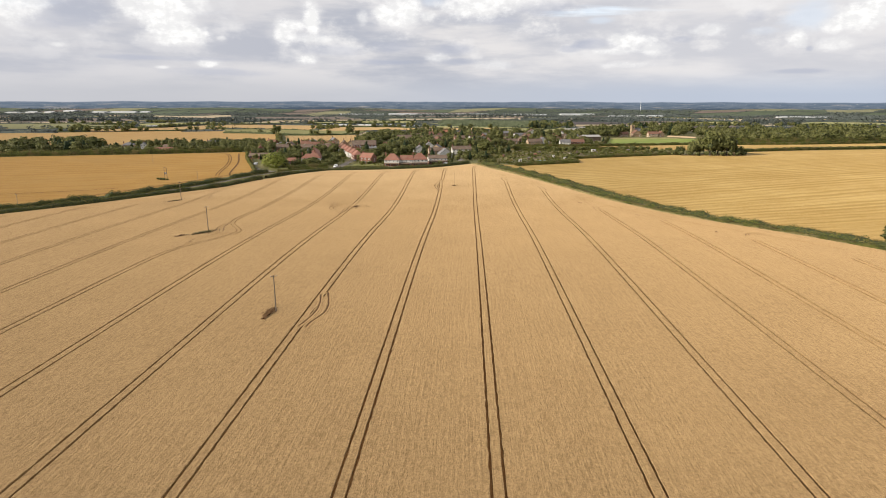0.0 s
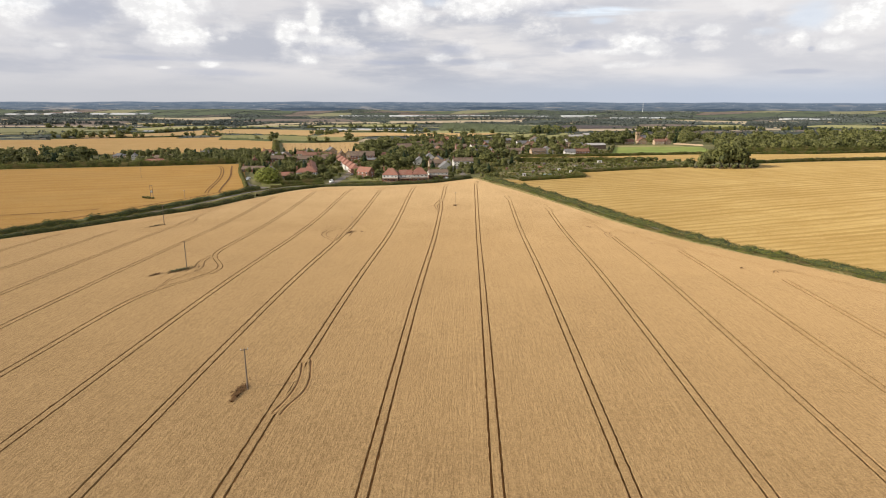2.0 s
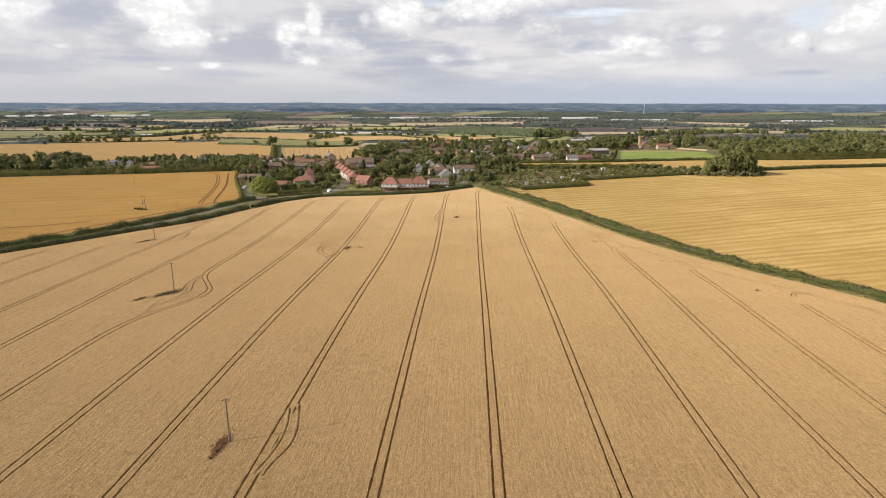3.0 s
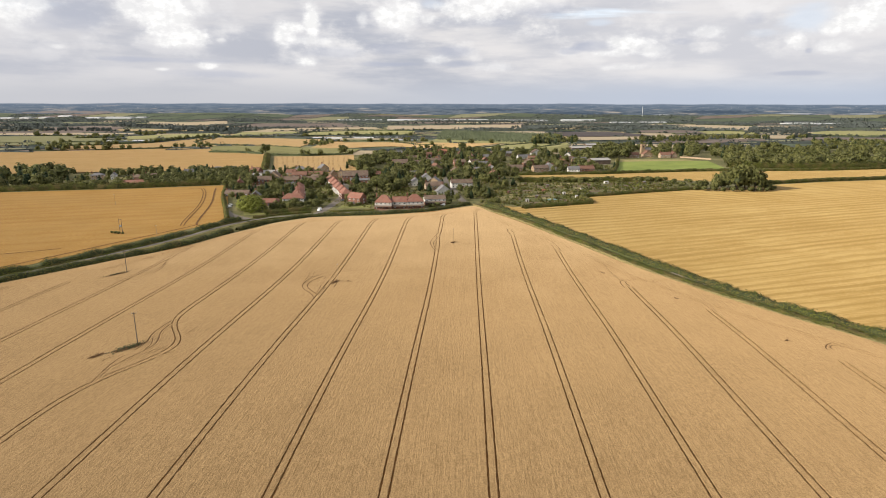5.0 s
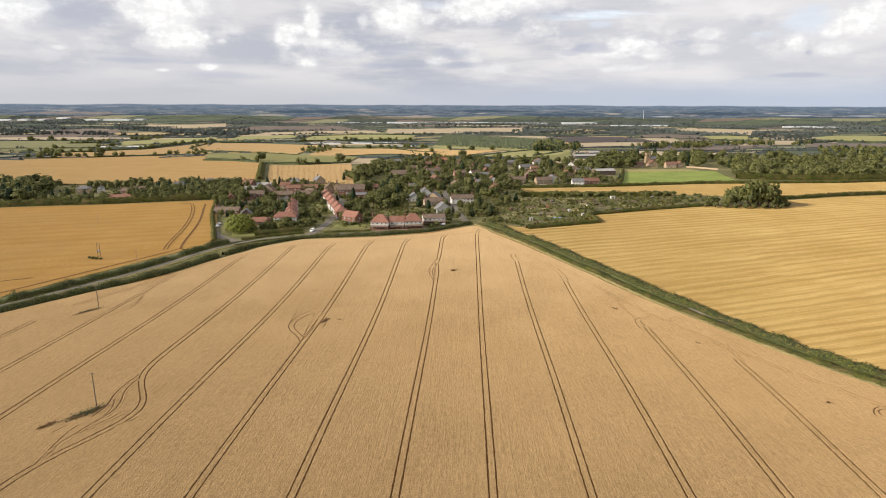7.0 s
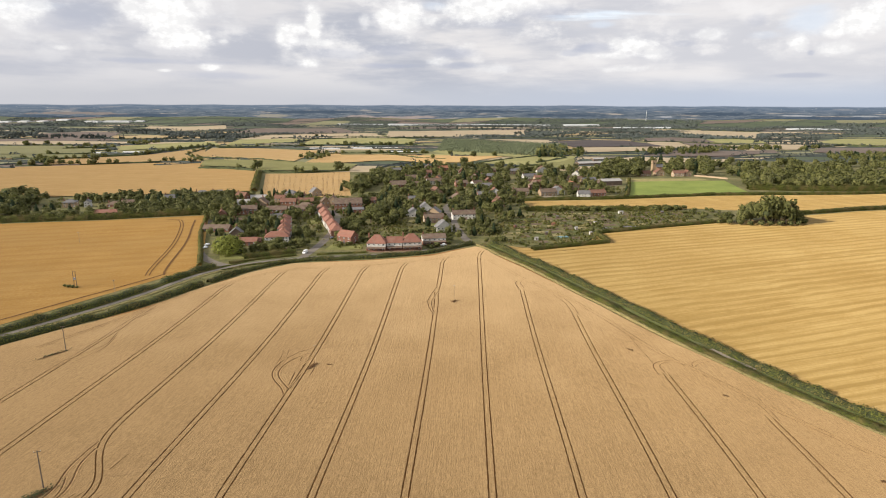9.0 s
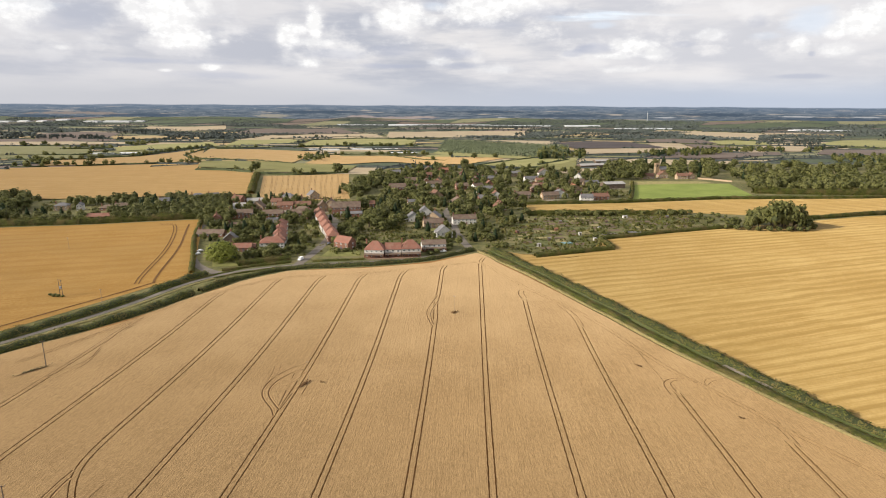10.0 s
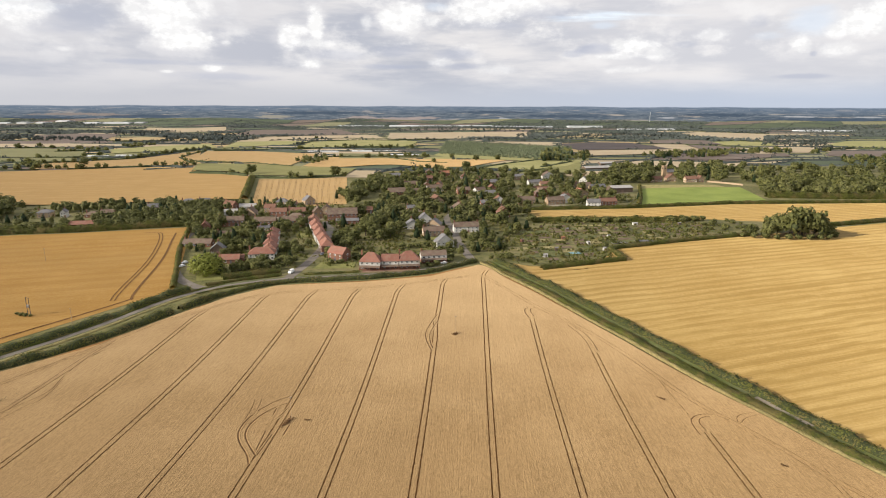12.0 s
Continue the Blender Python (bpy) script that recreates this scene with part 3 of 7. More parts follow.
def groove(line, width):
    """A wheel's groove in the corn: pressed straw, darkened as if shaded, between two leaning lips of crop raised to
    shade it.
    """
    verts, faces, index = [], [], []
    h = width / 2
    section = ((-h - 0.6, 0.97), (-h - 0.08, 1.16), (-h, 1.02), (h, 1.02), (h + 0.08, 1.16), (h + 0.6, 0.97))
    for k, (x, y) in enumerate(line):
        ax, ay = line[max(0, k - 1)]
        bx, by = line[min(len(line) - 1, k + 1)]
        d = math.hypot(bx - ax, by - ay) or 1
        nx, ny = -(by - ay) / d, (bx - ax) / d
        fade = 0.0 if k in (0, len(line) - 1) else 1.0
        for o, up in section:
            q = o + rnd.uniform(-0.05, 0.05)
            up = up if up < 1.0 else 1.02 + (up - 1.02) * fade * rnd.uniform(0.6, 1.2)
            verts.append((x + nx * q, y + ny * q, ground_z(x, y) + up))
        if k:
            for c in range(5):
                i = (k - 1) * 6 + c
                faces.append((i + 1, i, i + 6, i + 7))
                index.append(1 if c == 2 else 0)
    part("wheel_track", mesh_of("wheel_track", verts, faces, [M_WHEAT, M_TRAMPLED_SHADE], True, index), wheat)


def wheel_marks(pts, gauge=GAUGE, width=0.42):
    line = smooth_line(pts, 2.0)
    for side in (-gauge, gauge):
        groove(offset_line(line, side), width)


def wheel_mark(pts, width=0.3):
    """One wheel's mark pressed into the crop."""
    groove(smooth_line(pts, 1.4), width)


# headland passes along both edges, and the turns round poles
wheel_marks([(-4, 498), (4, 502), (10.5, 498.8), (23.9, 472.4), (38.0, 446.3), (54.3, 425.4), (67.1, 401.1), (74.2, 383.6), (80.3, 367.9), (86.0, 354.8), (92.1, 345.8), (97.0, 335.9), (101.5, 327.1), (104.8, 317.7), (108.3, 309.9), (150, 228)], width=0.24)
wheel_marks([(-180.8, 344.1), (-176.5, 354.6), (-167.6, 373.4), (-157.9, 396.7), (-146.4, 424.9), (-143, 422), (-131, 441), (-110, 464), (-62, 474), (-30, 485), (-4, 498)], width=0.36)
wheel_mark([(30.1, 436.4), (28.5, 444.4), (29.8, 449.0), (32.6, 450.7), (35.9, 448.5)], 0.36)
wheel_mark([(32.8, 438.0), (31.3, 446.0), (33.1, 449.2), (37.5, 447.1)], 0.3)
wheel_mark([(56.9, 401.8), (56.3, 411.3), (54.4, 419.1), (50.3, 427.1)], 0.3)
wheel_mark([(54.1, 399.0), (53.6, 410.6), (51.9, 418.3), (47.8, 428.3)], 0.26)


# hooks where the sprayer turned at the east headland
wheel_mark([(77.3, 337.1), (77.0, 344.3), (78.2, 348.2), (82.2, 351.1), (87.0, 351.3), (90.8, 347.3)], 0.4)
wheel_mark([(80.3, 340.1), (79.7, 345.6), (81.7, 348.7), (85.2, 349.7)], 0.34)
wheel_mark([(93.5, 346.3), (94.4, 349.7), (98.0, 352.2), (102.4, 353.2)], 0.22)
wheel_mark([(94.1, 345.5), (97.6, 349.5), (103.9, 352.1)], 0.2)
wheel_mark([(75.3, 379.9), (76.3, 368.6), (77.4, 359.3), (78.2, 348.9)], 0.14)
wheel_mark([(125.1, 257.8), (125.6, 259.6), (128.1, 263.0), (131.5, 264.2), (135.3, 262.9)], 0.4)
wheel_mark([(127.0, 257.9), (127.5, 260.6), (129.7, 262.2), (131.5, 260.4)], 0.4)
wheel_mark([(104.9, 306.5), (104.9, 316.5), (100.8, 320.1)], 0.2)
wheel_mark([(106.0, 301.7), (106.9, 314.4), (107.4, 320.4)], 0.2)
# the turn round the slim pole
wheel_mark([(-66.2, 354.5), (-71.1, 348.9), (-74.5, 342.1), (-76.0, 334.3), (-75.4, 327.8), (-72.5, 322.2), (-67.7, 316.1), (-65.5, 311.0)], 0.42)
wheel_mark([(-65.5, 349.5), (-70.1, 344.5), (-72.9, 337.6), (-73.6, 331.6), (-72.5, 326.7), (-69.3, 321.5), (-65.2, 316.0)], 0.42)
wheel_mark([(-66.9, 330.7), (-66.4, 324.5), (-66.0, 318.8)], 0.3)
wheel_mark([(-64.1, 328.8), (-64.4, 321.3), (-64.7, 316.0)], 0.3)
wheel_mark([(-68.2, 347.6), (-67.8, 341.2)], 0.3)
wheel_mark([(-64.1, 346.3), (-65.2, 339.9), (-68.2, 334.3)], 0.25)
wheel_mark([(-77.9, 351.7), (-76.6, 345.2), (-76.3, 337.3)], 0.14)
wheel_mark([(-75.8, 353.6), (-74.4, 345.4), (-74.6, 340.2)], 0.14)
wheel_mark([(-60.2, 335.0), (-60.3, 328.5)], 0.3)
# a second way past the pole nearest the village
wheel_mark([(-15.6, 438.4), (-18.7, 424.4), (-20.2, 415.3), (-18.5, 405.9), (-15.7, 397.1)], 0.34)
wheel_mark([(-14.7, 431.4), (-17.1, 420.6), (-18.0, 413.0), (-17.0, 406.0), (-15.6, 400.4)], 0.3)
# tracks near the lane
wheel_mark([(-158.1, 394.8), (-160.3, 380.3), (-160.7, 363.3), (-160.4, 347.7), (-161.2, 335.3), (-161.5, 321.6)], 0.36)
wheel_mark([(-156.0, 398.7), (-158.5, 383.2), (-158.1, 368.0), (-156.5, 358.9), (-154.2, 350.8), (-156.0, 344.6), (-158.8, 337.4), (-161.8, 328.8)], 0.36)
wheel_mark([(-157.8, 367.5), (-156.2, 360.8), (-153.7, 351.8), (-152.9, 343.2), (-155.6, 338.5), (-157.1, 330.2)], 0.3)
# a tangle of tracks where the sprayer went round the pole
wheel_mark([(-111.3, 274.8), (-111.4, 266.0), (-110.8, 258.5), (-108.3, 251.2), (-108.9, 244.7)], 0.36)
wheel_mark([(-109.7, 271.0), (-109.3, 262.1), (-105.2, 252.8), (-104.8, 247.0), (-105.8, 242.4), (-108.2, 233.3), (-107.8, 221.8)], 0.36)
wheel_mark([(-109.6, 240.1), (-110.2, 235.1), (-109.2, 226.9), (-108.0, 219.6)], 0.34)
wheel_mark([(-113.1, 238.4), (-114.1, 235.2)], 0.3)
wheel_mark([(-99.9, 250.0), (-101.2, 243.9), (-104.2, 238.1), (-107.7, 234.1), (-108.8, 228.3), (-108.2, 220.5)], 0.3)
wheel_mark([(-101.6, 249.0), (-103.3, 242.1), (-106.7, 236.4)], 0.25)
wheel_mark([(-99.1, 260.3), (-98.4, 268.7)], 0.16)
wheel_mark([(-94.1, 249.5), (-95.6, 243.4), (-99.5, 239.1)], 0.2)
wheel_mark([(-108.7, 255.8), (-106.1, 250.4), (-105.8, 245.3)], 0.25)
# the way round the first pole
wheel_mark([(-38.2, 163.3), (-36.6, 157.1), (-35.4, 151.4), (-35.1, 146.2), (-36.0, 142.5), (-37.1, 138.9), (-37.5, 135.3)], 0.42)
wheel_mark([(-39.8, 161.1), (-38.5, 155.3), (-37.9, 150.6), (-37.7, 146.3), (-38.3, 140.8), (-39.4, 135.9)], 0.36)

# lane, verges, street, track
LANE = [(-430, -30), (-345, 130), (-300, 205), (-252, 288), (-201, 370), (-176, 412), (-162, 450), (-152, 464), (-139, 478), (-113, 491), (-81, 498), (-46, 506), (-12, 523), (3, 540)]
lane_line = smooth_line(LANE, 5)
tagged(new("lane", ribbon("lane", lane_line, 3.1, M_ROAD, 0.09, across=3)), "narrow grey asphalt lane between hedges", "road", kind="structure")
tagged(new("verge", ribbon("verge", lane_line, 8.0, M_LANESIDE, 0.05, across=5)), "rough grass verges beside the lane", "verge", kind="structure")
STREETS = {
    "street_west": [(-148, 470), (-161, 477), (-177, 493), (-196, 530), (-212, 574), (-219, 604)],
    "street_middle": [(-108, 493), (-104, 530), (-104, 560), (-107, 590), (-112, 620), (-125, 660)],
    "street_east": [(2, 540), (-4, 565), (-8, 590), (-13, 635), (-22, 680), (-10, 740)],
}
for name, pts in STREETS.items():
    tagged(new(name, ribbon(name, smooth_line(pts, 4), 6.0, M_ROAD, 0.12, across=3)), "grey asphalt village street", "road", kind="structure")
tagged(new("margin", ribbon("margin", smooth_line(offset_line(EAST, 8.0), 6), 16.5, M_GRASS, 0.05, across=6)), "rough grass margin beside the wheat", "verge", kind="structure")
tagged(new("farm_track", ribbon("farm_track", smooth_line(offset_line(EAST, 9.0), 5), 2.6, M_GREENWAY, 0.10, 0.15, across=4)), "grassed farm track between two hedges", "track", kind="structure")
for pts in ([(45, 487), (50, 479), (57, 467)], [(108.5, 366), (112.5, 359), (115.5, 353), (118.5, 346)]):
    tagged(new("track_gravel", ribbon("track_gravel", smooth_line(pts, 3), 2.8, M_TRACK, 0.14, 0.2, across=4)), "bare gravel stretch of the farm track", "track", kind="structure")


def sheet(name, a, b, n, m, mat, label, up=0.14):
    tagged(new(name, loft(name, a, b, n, m, mat, up)), label, "field", kind="structure")


sheet("stubble_field", offset_line(EAST, 15.5), [(43, 516), (104, 541), (104, 573), (156, 594), (211, 616), (297, 653), (367, 684), (620, 760), (760, 700), (820, 500)], 60, 40, M_BARLEY_R, "golden stubble field combed with darker swaths")
sheet("barley_field", [(-165, 468), (-206, 393), (-258, 300), (-306, 215), (-352, 140), (-440, -20)], [(-229, 628), (-315, 598), (-362, 587), (-520, 545), (-700, 480), (-900, 330)], 50, 40, M_BARLEY_L, "orange-gold barley field beside the lane")
sheet("strip_field", [(54, 674), (135, 679), (215, 692), (300, 675), (390, 716), (620, 790)], [(57, 732), (153, 750), (281, 789), (449, 807), (560, 840), (640, 860)], 40, 12, M_BARLEY_R, "narrow strip of golden stubble")
sheet("green_paddock", [(179, 776), (247, 791), (330, 822)], [(217, 912), (280, 926), (349, 932)], 16, 14, M_MEADOW, "bright green mown paddock")
sheet("dry_strip", [(211, 906), (268, 922), (332, 934)], [(221, 944), (272, 952), (324, 954)], 10, 6, M_VERGE, "strip of dry grass above the paddock")
sheet("west_stubble", [(-242, 790), (-301, 770), (-369, 749), (-468, 722), (-573, 693)], [(-319, 1003), (-418, 1050), (-468, 1151), (-579, 1101), (-717, 1035), (-857, 970)], 36, 18, M_STRAW_W, "broad pale stubble field behind the houses", 0.9)
sheet("striped_stubble", [(-225, 755), (-171, 743), (-127, 762)], [(-292, 969), (-238, 980), (-176, 1006)], 16, 12, M_STRAW, "pale stubble field with upright swaths", 0.2)


def field_marks(pts, gauge, width, name="wheel_track", field="barley_field"):
    """Paired wheel marks pressed into a crop."""
    line = smooth_line(pts, 3.0)
    for side in (-gauge, gauge):
        ob = new(name, ribbon(name, offset_line(line, side), width, M_MARK if field == "barley_field" else M_TRAMPLED_SHADE, 0.30, 0.06))
        ob.parent = bpy.data.objects[field]


field_marks([(-189, 448), (-194, 462), (-208, 521), (-228, 575), (-241, 601), (-246, 606), (-256, 604)], 1.1, 0.7)
field_marks([(-180, 450), (-185, 462), (-202, 528), (-222, 580), (-231, 605)], 0.3, 0.8)
field_marks([(-180, 452), (-190, 432), (-212, 396), (-264, 302), (-312, 218), (-356, 145)], 0.15, 0.9)
field_marks([(-232, 388), (-262, 372), (-330, 350), (-420, 330)], 0.2, 0.5)
for k in range(15):
    u = (k + 0.5) / 15
    field_marks([(-226 + 98 * u, 758), (-253 + 101 * u + 1.2 * math.sin(k * 2.1), 850 + 8 * u), (-274 + 107 * u - math.sin(k * 3.7), 915 + 22 * u), (-291 + 112 * u, 966 + 36 * u)], 0.75, 0.2, field="striped_stubble")


# ---- foliage ----
def leaf_mesh(name, points, normals, sizes, mat, seed=1, core=None, core_mat=None):
    """Many small leaf sprays, each a bent quad turned about its normal."""
    r = np.random.RandomState(seed)
    n = len(points)
    p, nn = np.asarray(points, float), np.asarray(normals, float)
    nn = nn + r.normal(0, 0.32, (n, 3))
    nn /= np.linalg.norm(nn, axis=1)[:, None] + 1e-9
    t = np.cross(nn, r.normal(0, 1, (n, 3)))
    t /= np.linalg.norm(t, axis=1)[:, None] + 1e-9
    b = np.cross(nn, t)
    s = np.asarray(sizes, float)[:, None] * 0.5
    k = r.uniform(0.55, 1.0, (n, 1))
    quad = np.stack([p - t * s - b * s * k, p + t * s * 0.8 - b * s * k * 0.7, p + t * s + b * s * k, p - t * s * 0.7 + b * s * k * 0.9], 1)
    verts = quad.reshape(-1, 3).tolist()
    faces = (np.arange(n * 4).reshape(-1, 4)).tolist()
    if core:
        base = len(verts)
        verts += core[0]
        faces += [[i + base for i in f] for f in core[1]]
    index = [0] * n + [1] * (len(faces) - n)
    # the core takes the shade-dark colour unless another is given
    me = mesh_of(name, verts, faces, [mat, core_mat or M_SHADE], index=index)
    soften(me, np.repeat(np.asarray(normals, float) * 0.8 + nn * 0.45, 4, axis=0))
    return me


def soften(me, lean):
    """Leaf sprays share the shading of the bough that they clothe."""
    have = np.empty(len(me.vertices) * 3)
    me.vertices.foreach_get("normal", have)
    have = have.reshape(-1, 3)
    lean = lean / (np.linalg.norm(lean, axis=1)[:, None] + 1e-9)
    have[:len(lean)] = lean
    me.polygons.foreach_set("use_smooth", [True] * len(me.polygons))
    me.normals_split_custom_set_from_vertices(have.tolist())


def lump(c, r, seed, squash=0.85, level=2):
    """A knobbly ball that fills the middle of a crown."""
    bm = bmesh.new()
    bmesh.ops.create_icosphere(bm, subdivisions=level, radius=1)
    g = random.Random(seed)
    out = [tuple(c[k] + v.co[k] * r * (squash if k == 2 else 1) * g.uniform(0.82, 1.08) for k in range(3)) for v in bm.verts]
    faces = [tuple(v.index for v in f.verts) for f in bm.faces]
    bm.free()
    return out, faces


def crown_mesh(kind, seed, total=720):
    """A crown for a tree 10 m high, of lobes covered in leaf sprays."""
    g = random.Random(seed)
    lobes = []
    if kind == "conifer":
        for k in range(7):
            z = 2.0 + k * 1.15
            lobes.append(((g.uniform(-0.2, 0.2), g.uniform(-0.2, 0.2), z), 2.1 * (1 - k / 8.2) + 0.25))
    elif kind == "dome":
        for k in range(34):
            a, e = k * 2.39996, math.asin(min(1, (k + 0.5) / 34))
            lobes.append(((math.cos(a) * math.cos(e) * 5.6, math.sin(a) * math.cos(e) * 5.6, 1.2 + math.sin(e) * 6.9), g.uniform(1.6, 2.3)))
        lobes.append(((0, 0, 4.0), 5.2))
    elif kind == "shrub":
        for k in range(9):
            a = math.tau * k / 9 + g.uniform(-0.3, 0.3)
            q = g.uniform(0.8, 3.6)
            lobes.append(((math.cos(a) * q, math.sin(a) * q, g.uniform(2.0, 5.5)), g.uniform(2.2, 3.4)))
    else:
        wide, low = {"oak": (3.4, 2.2), "ash": (2.7, 2.4), "willow": (4.2, 0.9)}[kind]
        for k in range(15):
            a = math.tau * k / 6.5 + g.uniform(-0.5, 0.5)
            z = low + (8.3 - low) * (k + g.uniform(0, 1)) / 15
            q = wide * math.sqrt(max(0.05, 1 - ((z - 4.6) / 4.6) ** 2)) * g.uniform(0.65, 1.12)
            lobes.append(((math.cos(a) * q, math.sin(a) * q, z), g.uniform(1.2, 2.0)))
        lobes.append(((0, 0, 5.0), 3.0))
    pts, nor, siz = [], [], []
    area = sum(r * r for _, r in lobes)
    for c, r in lobes:
        for _ in range(int(total * r * r / area)):
            d = Vector((g.gauss(0, 1), g.gauss(0, 1), g.gauss(0.15, 1))).normalized()
            f = g.uniform(0.78, 1.12)
            pts.append((c[0] + d.x * r * f, c[1] + d.y * r * f, max(0.25, c[2] + d.z * r * f * 0.9)))
            mid = Vector((c[0] * 0.5, c[1] * 0.5, 4.5))
            nor.append(tuple((d * 0.6 + (Vector(pts[-1]) - mid).normalized() * 0.5).normalized()))
            siz.append(g.uniform(0.5, 1.1) * min(2.4, math.sqrt(720 / total)) * (1.5 if kind == "dome" else 1))
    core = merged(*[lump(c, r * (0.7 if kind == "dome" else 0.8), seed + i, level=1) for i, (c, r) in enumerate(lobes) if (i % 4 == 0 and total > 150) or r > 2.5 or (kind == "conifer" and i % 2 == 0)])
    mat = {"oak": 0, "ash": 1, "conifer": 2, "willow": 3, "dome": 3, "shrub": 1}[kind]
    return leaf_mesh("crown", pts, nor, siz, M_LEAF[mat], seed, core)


def trunk_mesh(kind, seed):
    g = random.Random(seed)
    top = 8.5 if kind == "conifer" else 5.0
    pieces = [tube((0, 0, -0.3), (0.05, 0, top * 0.5), 0.38, 0.27), tube((0.05, 0, top * 0.5), (0, 0.08, top), 0.27, 0.12)]
    if kind != "conifer":
        for k in range(5):
            a = math.tau * k / 5 + g.uniform(-0.4, 0.4)
            z = g.uniform(2.0, 3.6)
            pieces.append(tube((0, 0, z), (math.cos(a) * 2.2, math.sin(a) * 2.2, z + g.uniform(1.6, 2.8)), 0.16, 0.05, 5))
    v, f = merged(*pieces)
    return mesh_of("trunk", v, f, M_BARK)


LABELS = {
    "oak": "broad dark green oak in full summer leaf",
    "ash": "mid-green ash tree with a rounded crown",
    "conifer": "narrow dark green conifer",
    "willow": "wide pale yellow-green willow beside the street",
    "dome": "wide domed pale yellow-green willow beside the street",
    "shrub": "low bushy green shrub",
}
PROTO, CROWNS, BULK, taken = {}, {}, {}, []
tree_rnd = random.Random(21)


def place_tree(kind, x, y, high, label="", group="village trees", wide=1.0, bulk=""):
    """A tree of that height on the land; alike trees share their meshes."""
    if y > 640 and group == "village trees" and kind != "shrub":
        bulk = bulk or "village_wood"
    key = (kind, tree_rnd.randrange(3 if kind in ("oak", "ash") else 2))
    taken.append((x, y, high * 0.2 * wide))
    if bulk:
        key = (*key, bulk == "vale_woods", bulk != "village_wood")
        if key not in CROWNS:
            me = crown_mesh(kind, 500 + len(CROWNS) * 13, 90 if key[2] else 250 if key[3] else 380)
            flat = np.empty(len(me.vertices) * 3)
            me.vertices.foreach_get("co", flat)
            lean = np.zeros((len(me.vertices), 3))
            for loop, norm in zip(me.loops, me.corner_normals):
                lean[loop.vertex_index] = norm.vector
            CROWNS[key] = (flat.reshape(-1, 3), [tuple(p.vertices) for p in me.polygons], [p.material_index for p in me.polygons], lean)
            bpy.data.meshes.remove(me)
        BULK.setdefault(bulk, []).append((key, x, y, high / 10.0, wide, tree_rnd.uniform(0, math.tau)))
        return None
    m = pose(x, y, ground_z(x, y), 0, 0, tree_rnd.uniform(0, 360))
    if key in PROTO:
        ob = copy_thing(PROTO[key], m)
    else:
        ob = PROTO[key] = new("shrub" if kind == "shrub" else "tree")
        seed = 100 + len(PROTO) * 17
        if kind != "shrub":
            part("trunk", trunk_mesh(kind, seed), ob)
        part("crown", crown_mesh(kind, seed, 4400 if kind == "dome" else 380 if kind == "shrub" else 700), ob)
        ob.matrix_basis = m
    s = high / 10.0
    ob.scale = (s * wide, s * wide, s)
    return tagged(ob, label or LABELS[kind], "bush" if kind == "shrub" else "tree", group)


def free(x, y, r):
    return all((x - a) ** 2 + (y - b) ** 2 > (r + c) ** 2 for a, b, c in taken)


def inside(x, y, poly):
    hit = False
    for (x0, y0), (x1, y1) in zip(poly, poly[1:] + poly[:1]):
        if (y0 > y) != (y1 > y) and x < x0 + (y - y0) / (y1 - y0) * (x1 - x0):
            hit = not hit
    return hit


def grove(poly, count, low, high, kinds, group, spread=0.8, bulk=""):
    xs, ys = [p[0] for p in poly], [p[1] for p in poly]
    made = 0
    for _ in range(count * 12):
        if made >= count:
            break
        x, y = tree_rnd.uniform(min(xs), max(xs)), tree_rnd.uniform(min(ys), max(ys))
        h = tree_rnd.uniform(low, high)
        if inside(x, y, poly) and free(x, y, h * 0.2 * spread):
            place_tree(tree_rnd.choice(kinds), x, y, h, group=group, wide=tree_rnd.uniform(0.85, 1.2), bulk=bulk)
            made += 1


def grow_bulk(name, label):
    """All trees of one wood in one mesh."""
    verts, faces, index, leans, at = [], [], [], [], 0
    slot = {"oak": 0, "ash": 1, "conifer": 2, "willow": 3, "shrub": 1}
    for key, x, y, s, w, a in BULK.get(name, []):
        v, f, inner, lean = CROWNS[key]
        c, d = math.cos(a), math.sin(a)
        p = np.stack([(v[:, 0] * c - v[:, 1] * d) * s * w + x, (v[:, 0] * d + v[:, 1] * c) * s * w + y, v[:, 2] * s + ground_z(x, y)], 1)
        verts += p.tolist()
        leans.append(np.stack([lean[:, 0] * c - lean[:, 1] * d, lean[:, 0] * d + lean[:, 1] * c, lean[:, 2]], 1))
        faces += [tuple(i + at for i in q) for q in f]
        # past 1800 m the haze-tinted leaves, nearer the shade-dark cores
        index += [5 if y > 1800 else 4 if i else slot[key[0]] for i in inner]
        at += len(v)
    me = mesh_of(name, verts, faces, [*M_LEAF, M_SHADE, M_HAZED_WOOD], index=index)
    soften(me, np.concatenate(leans))
    tagged(new(name, me), label, "trees", kind="stuff")


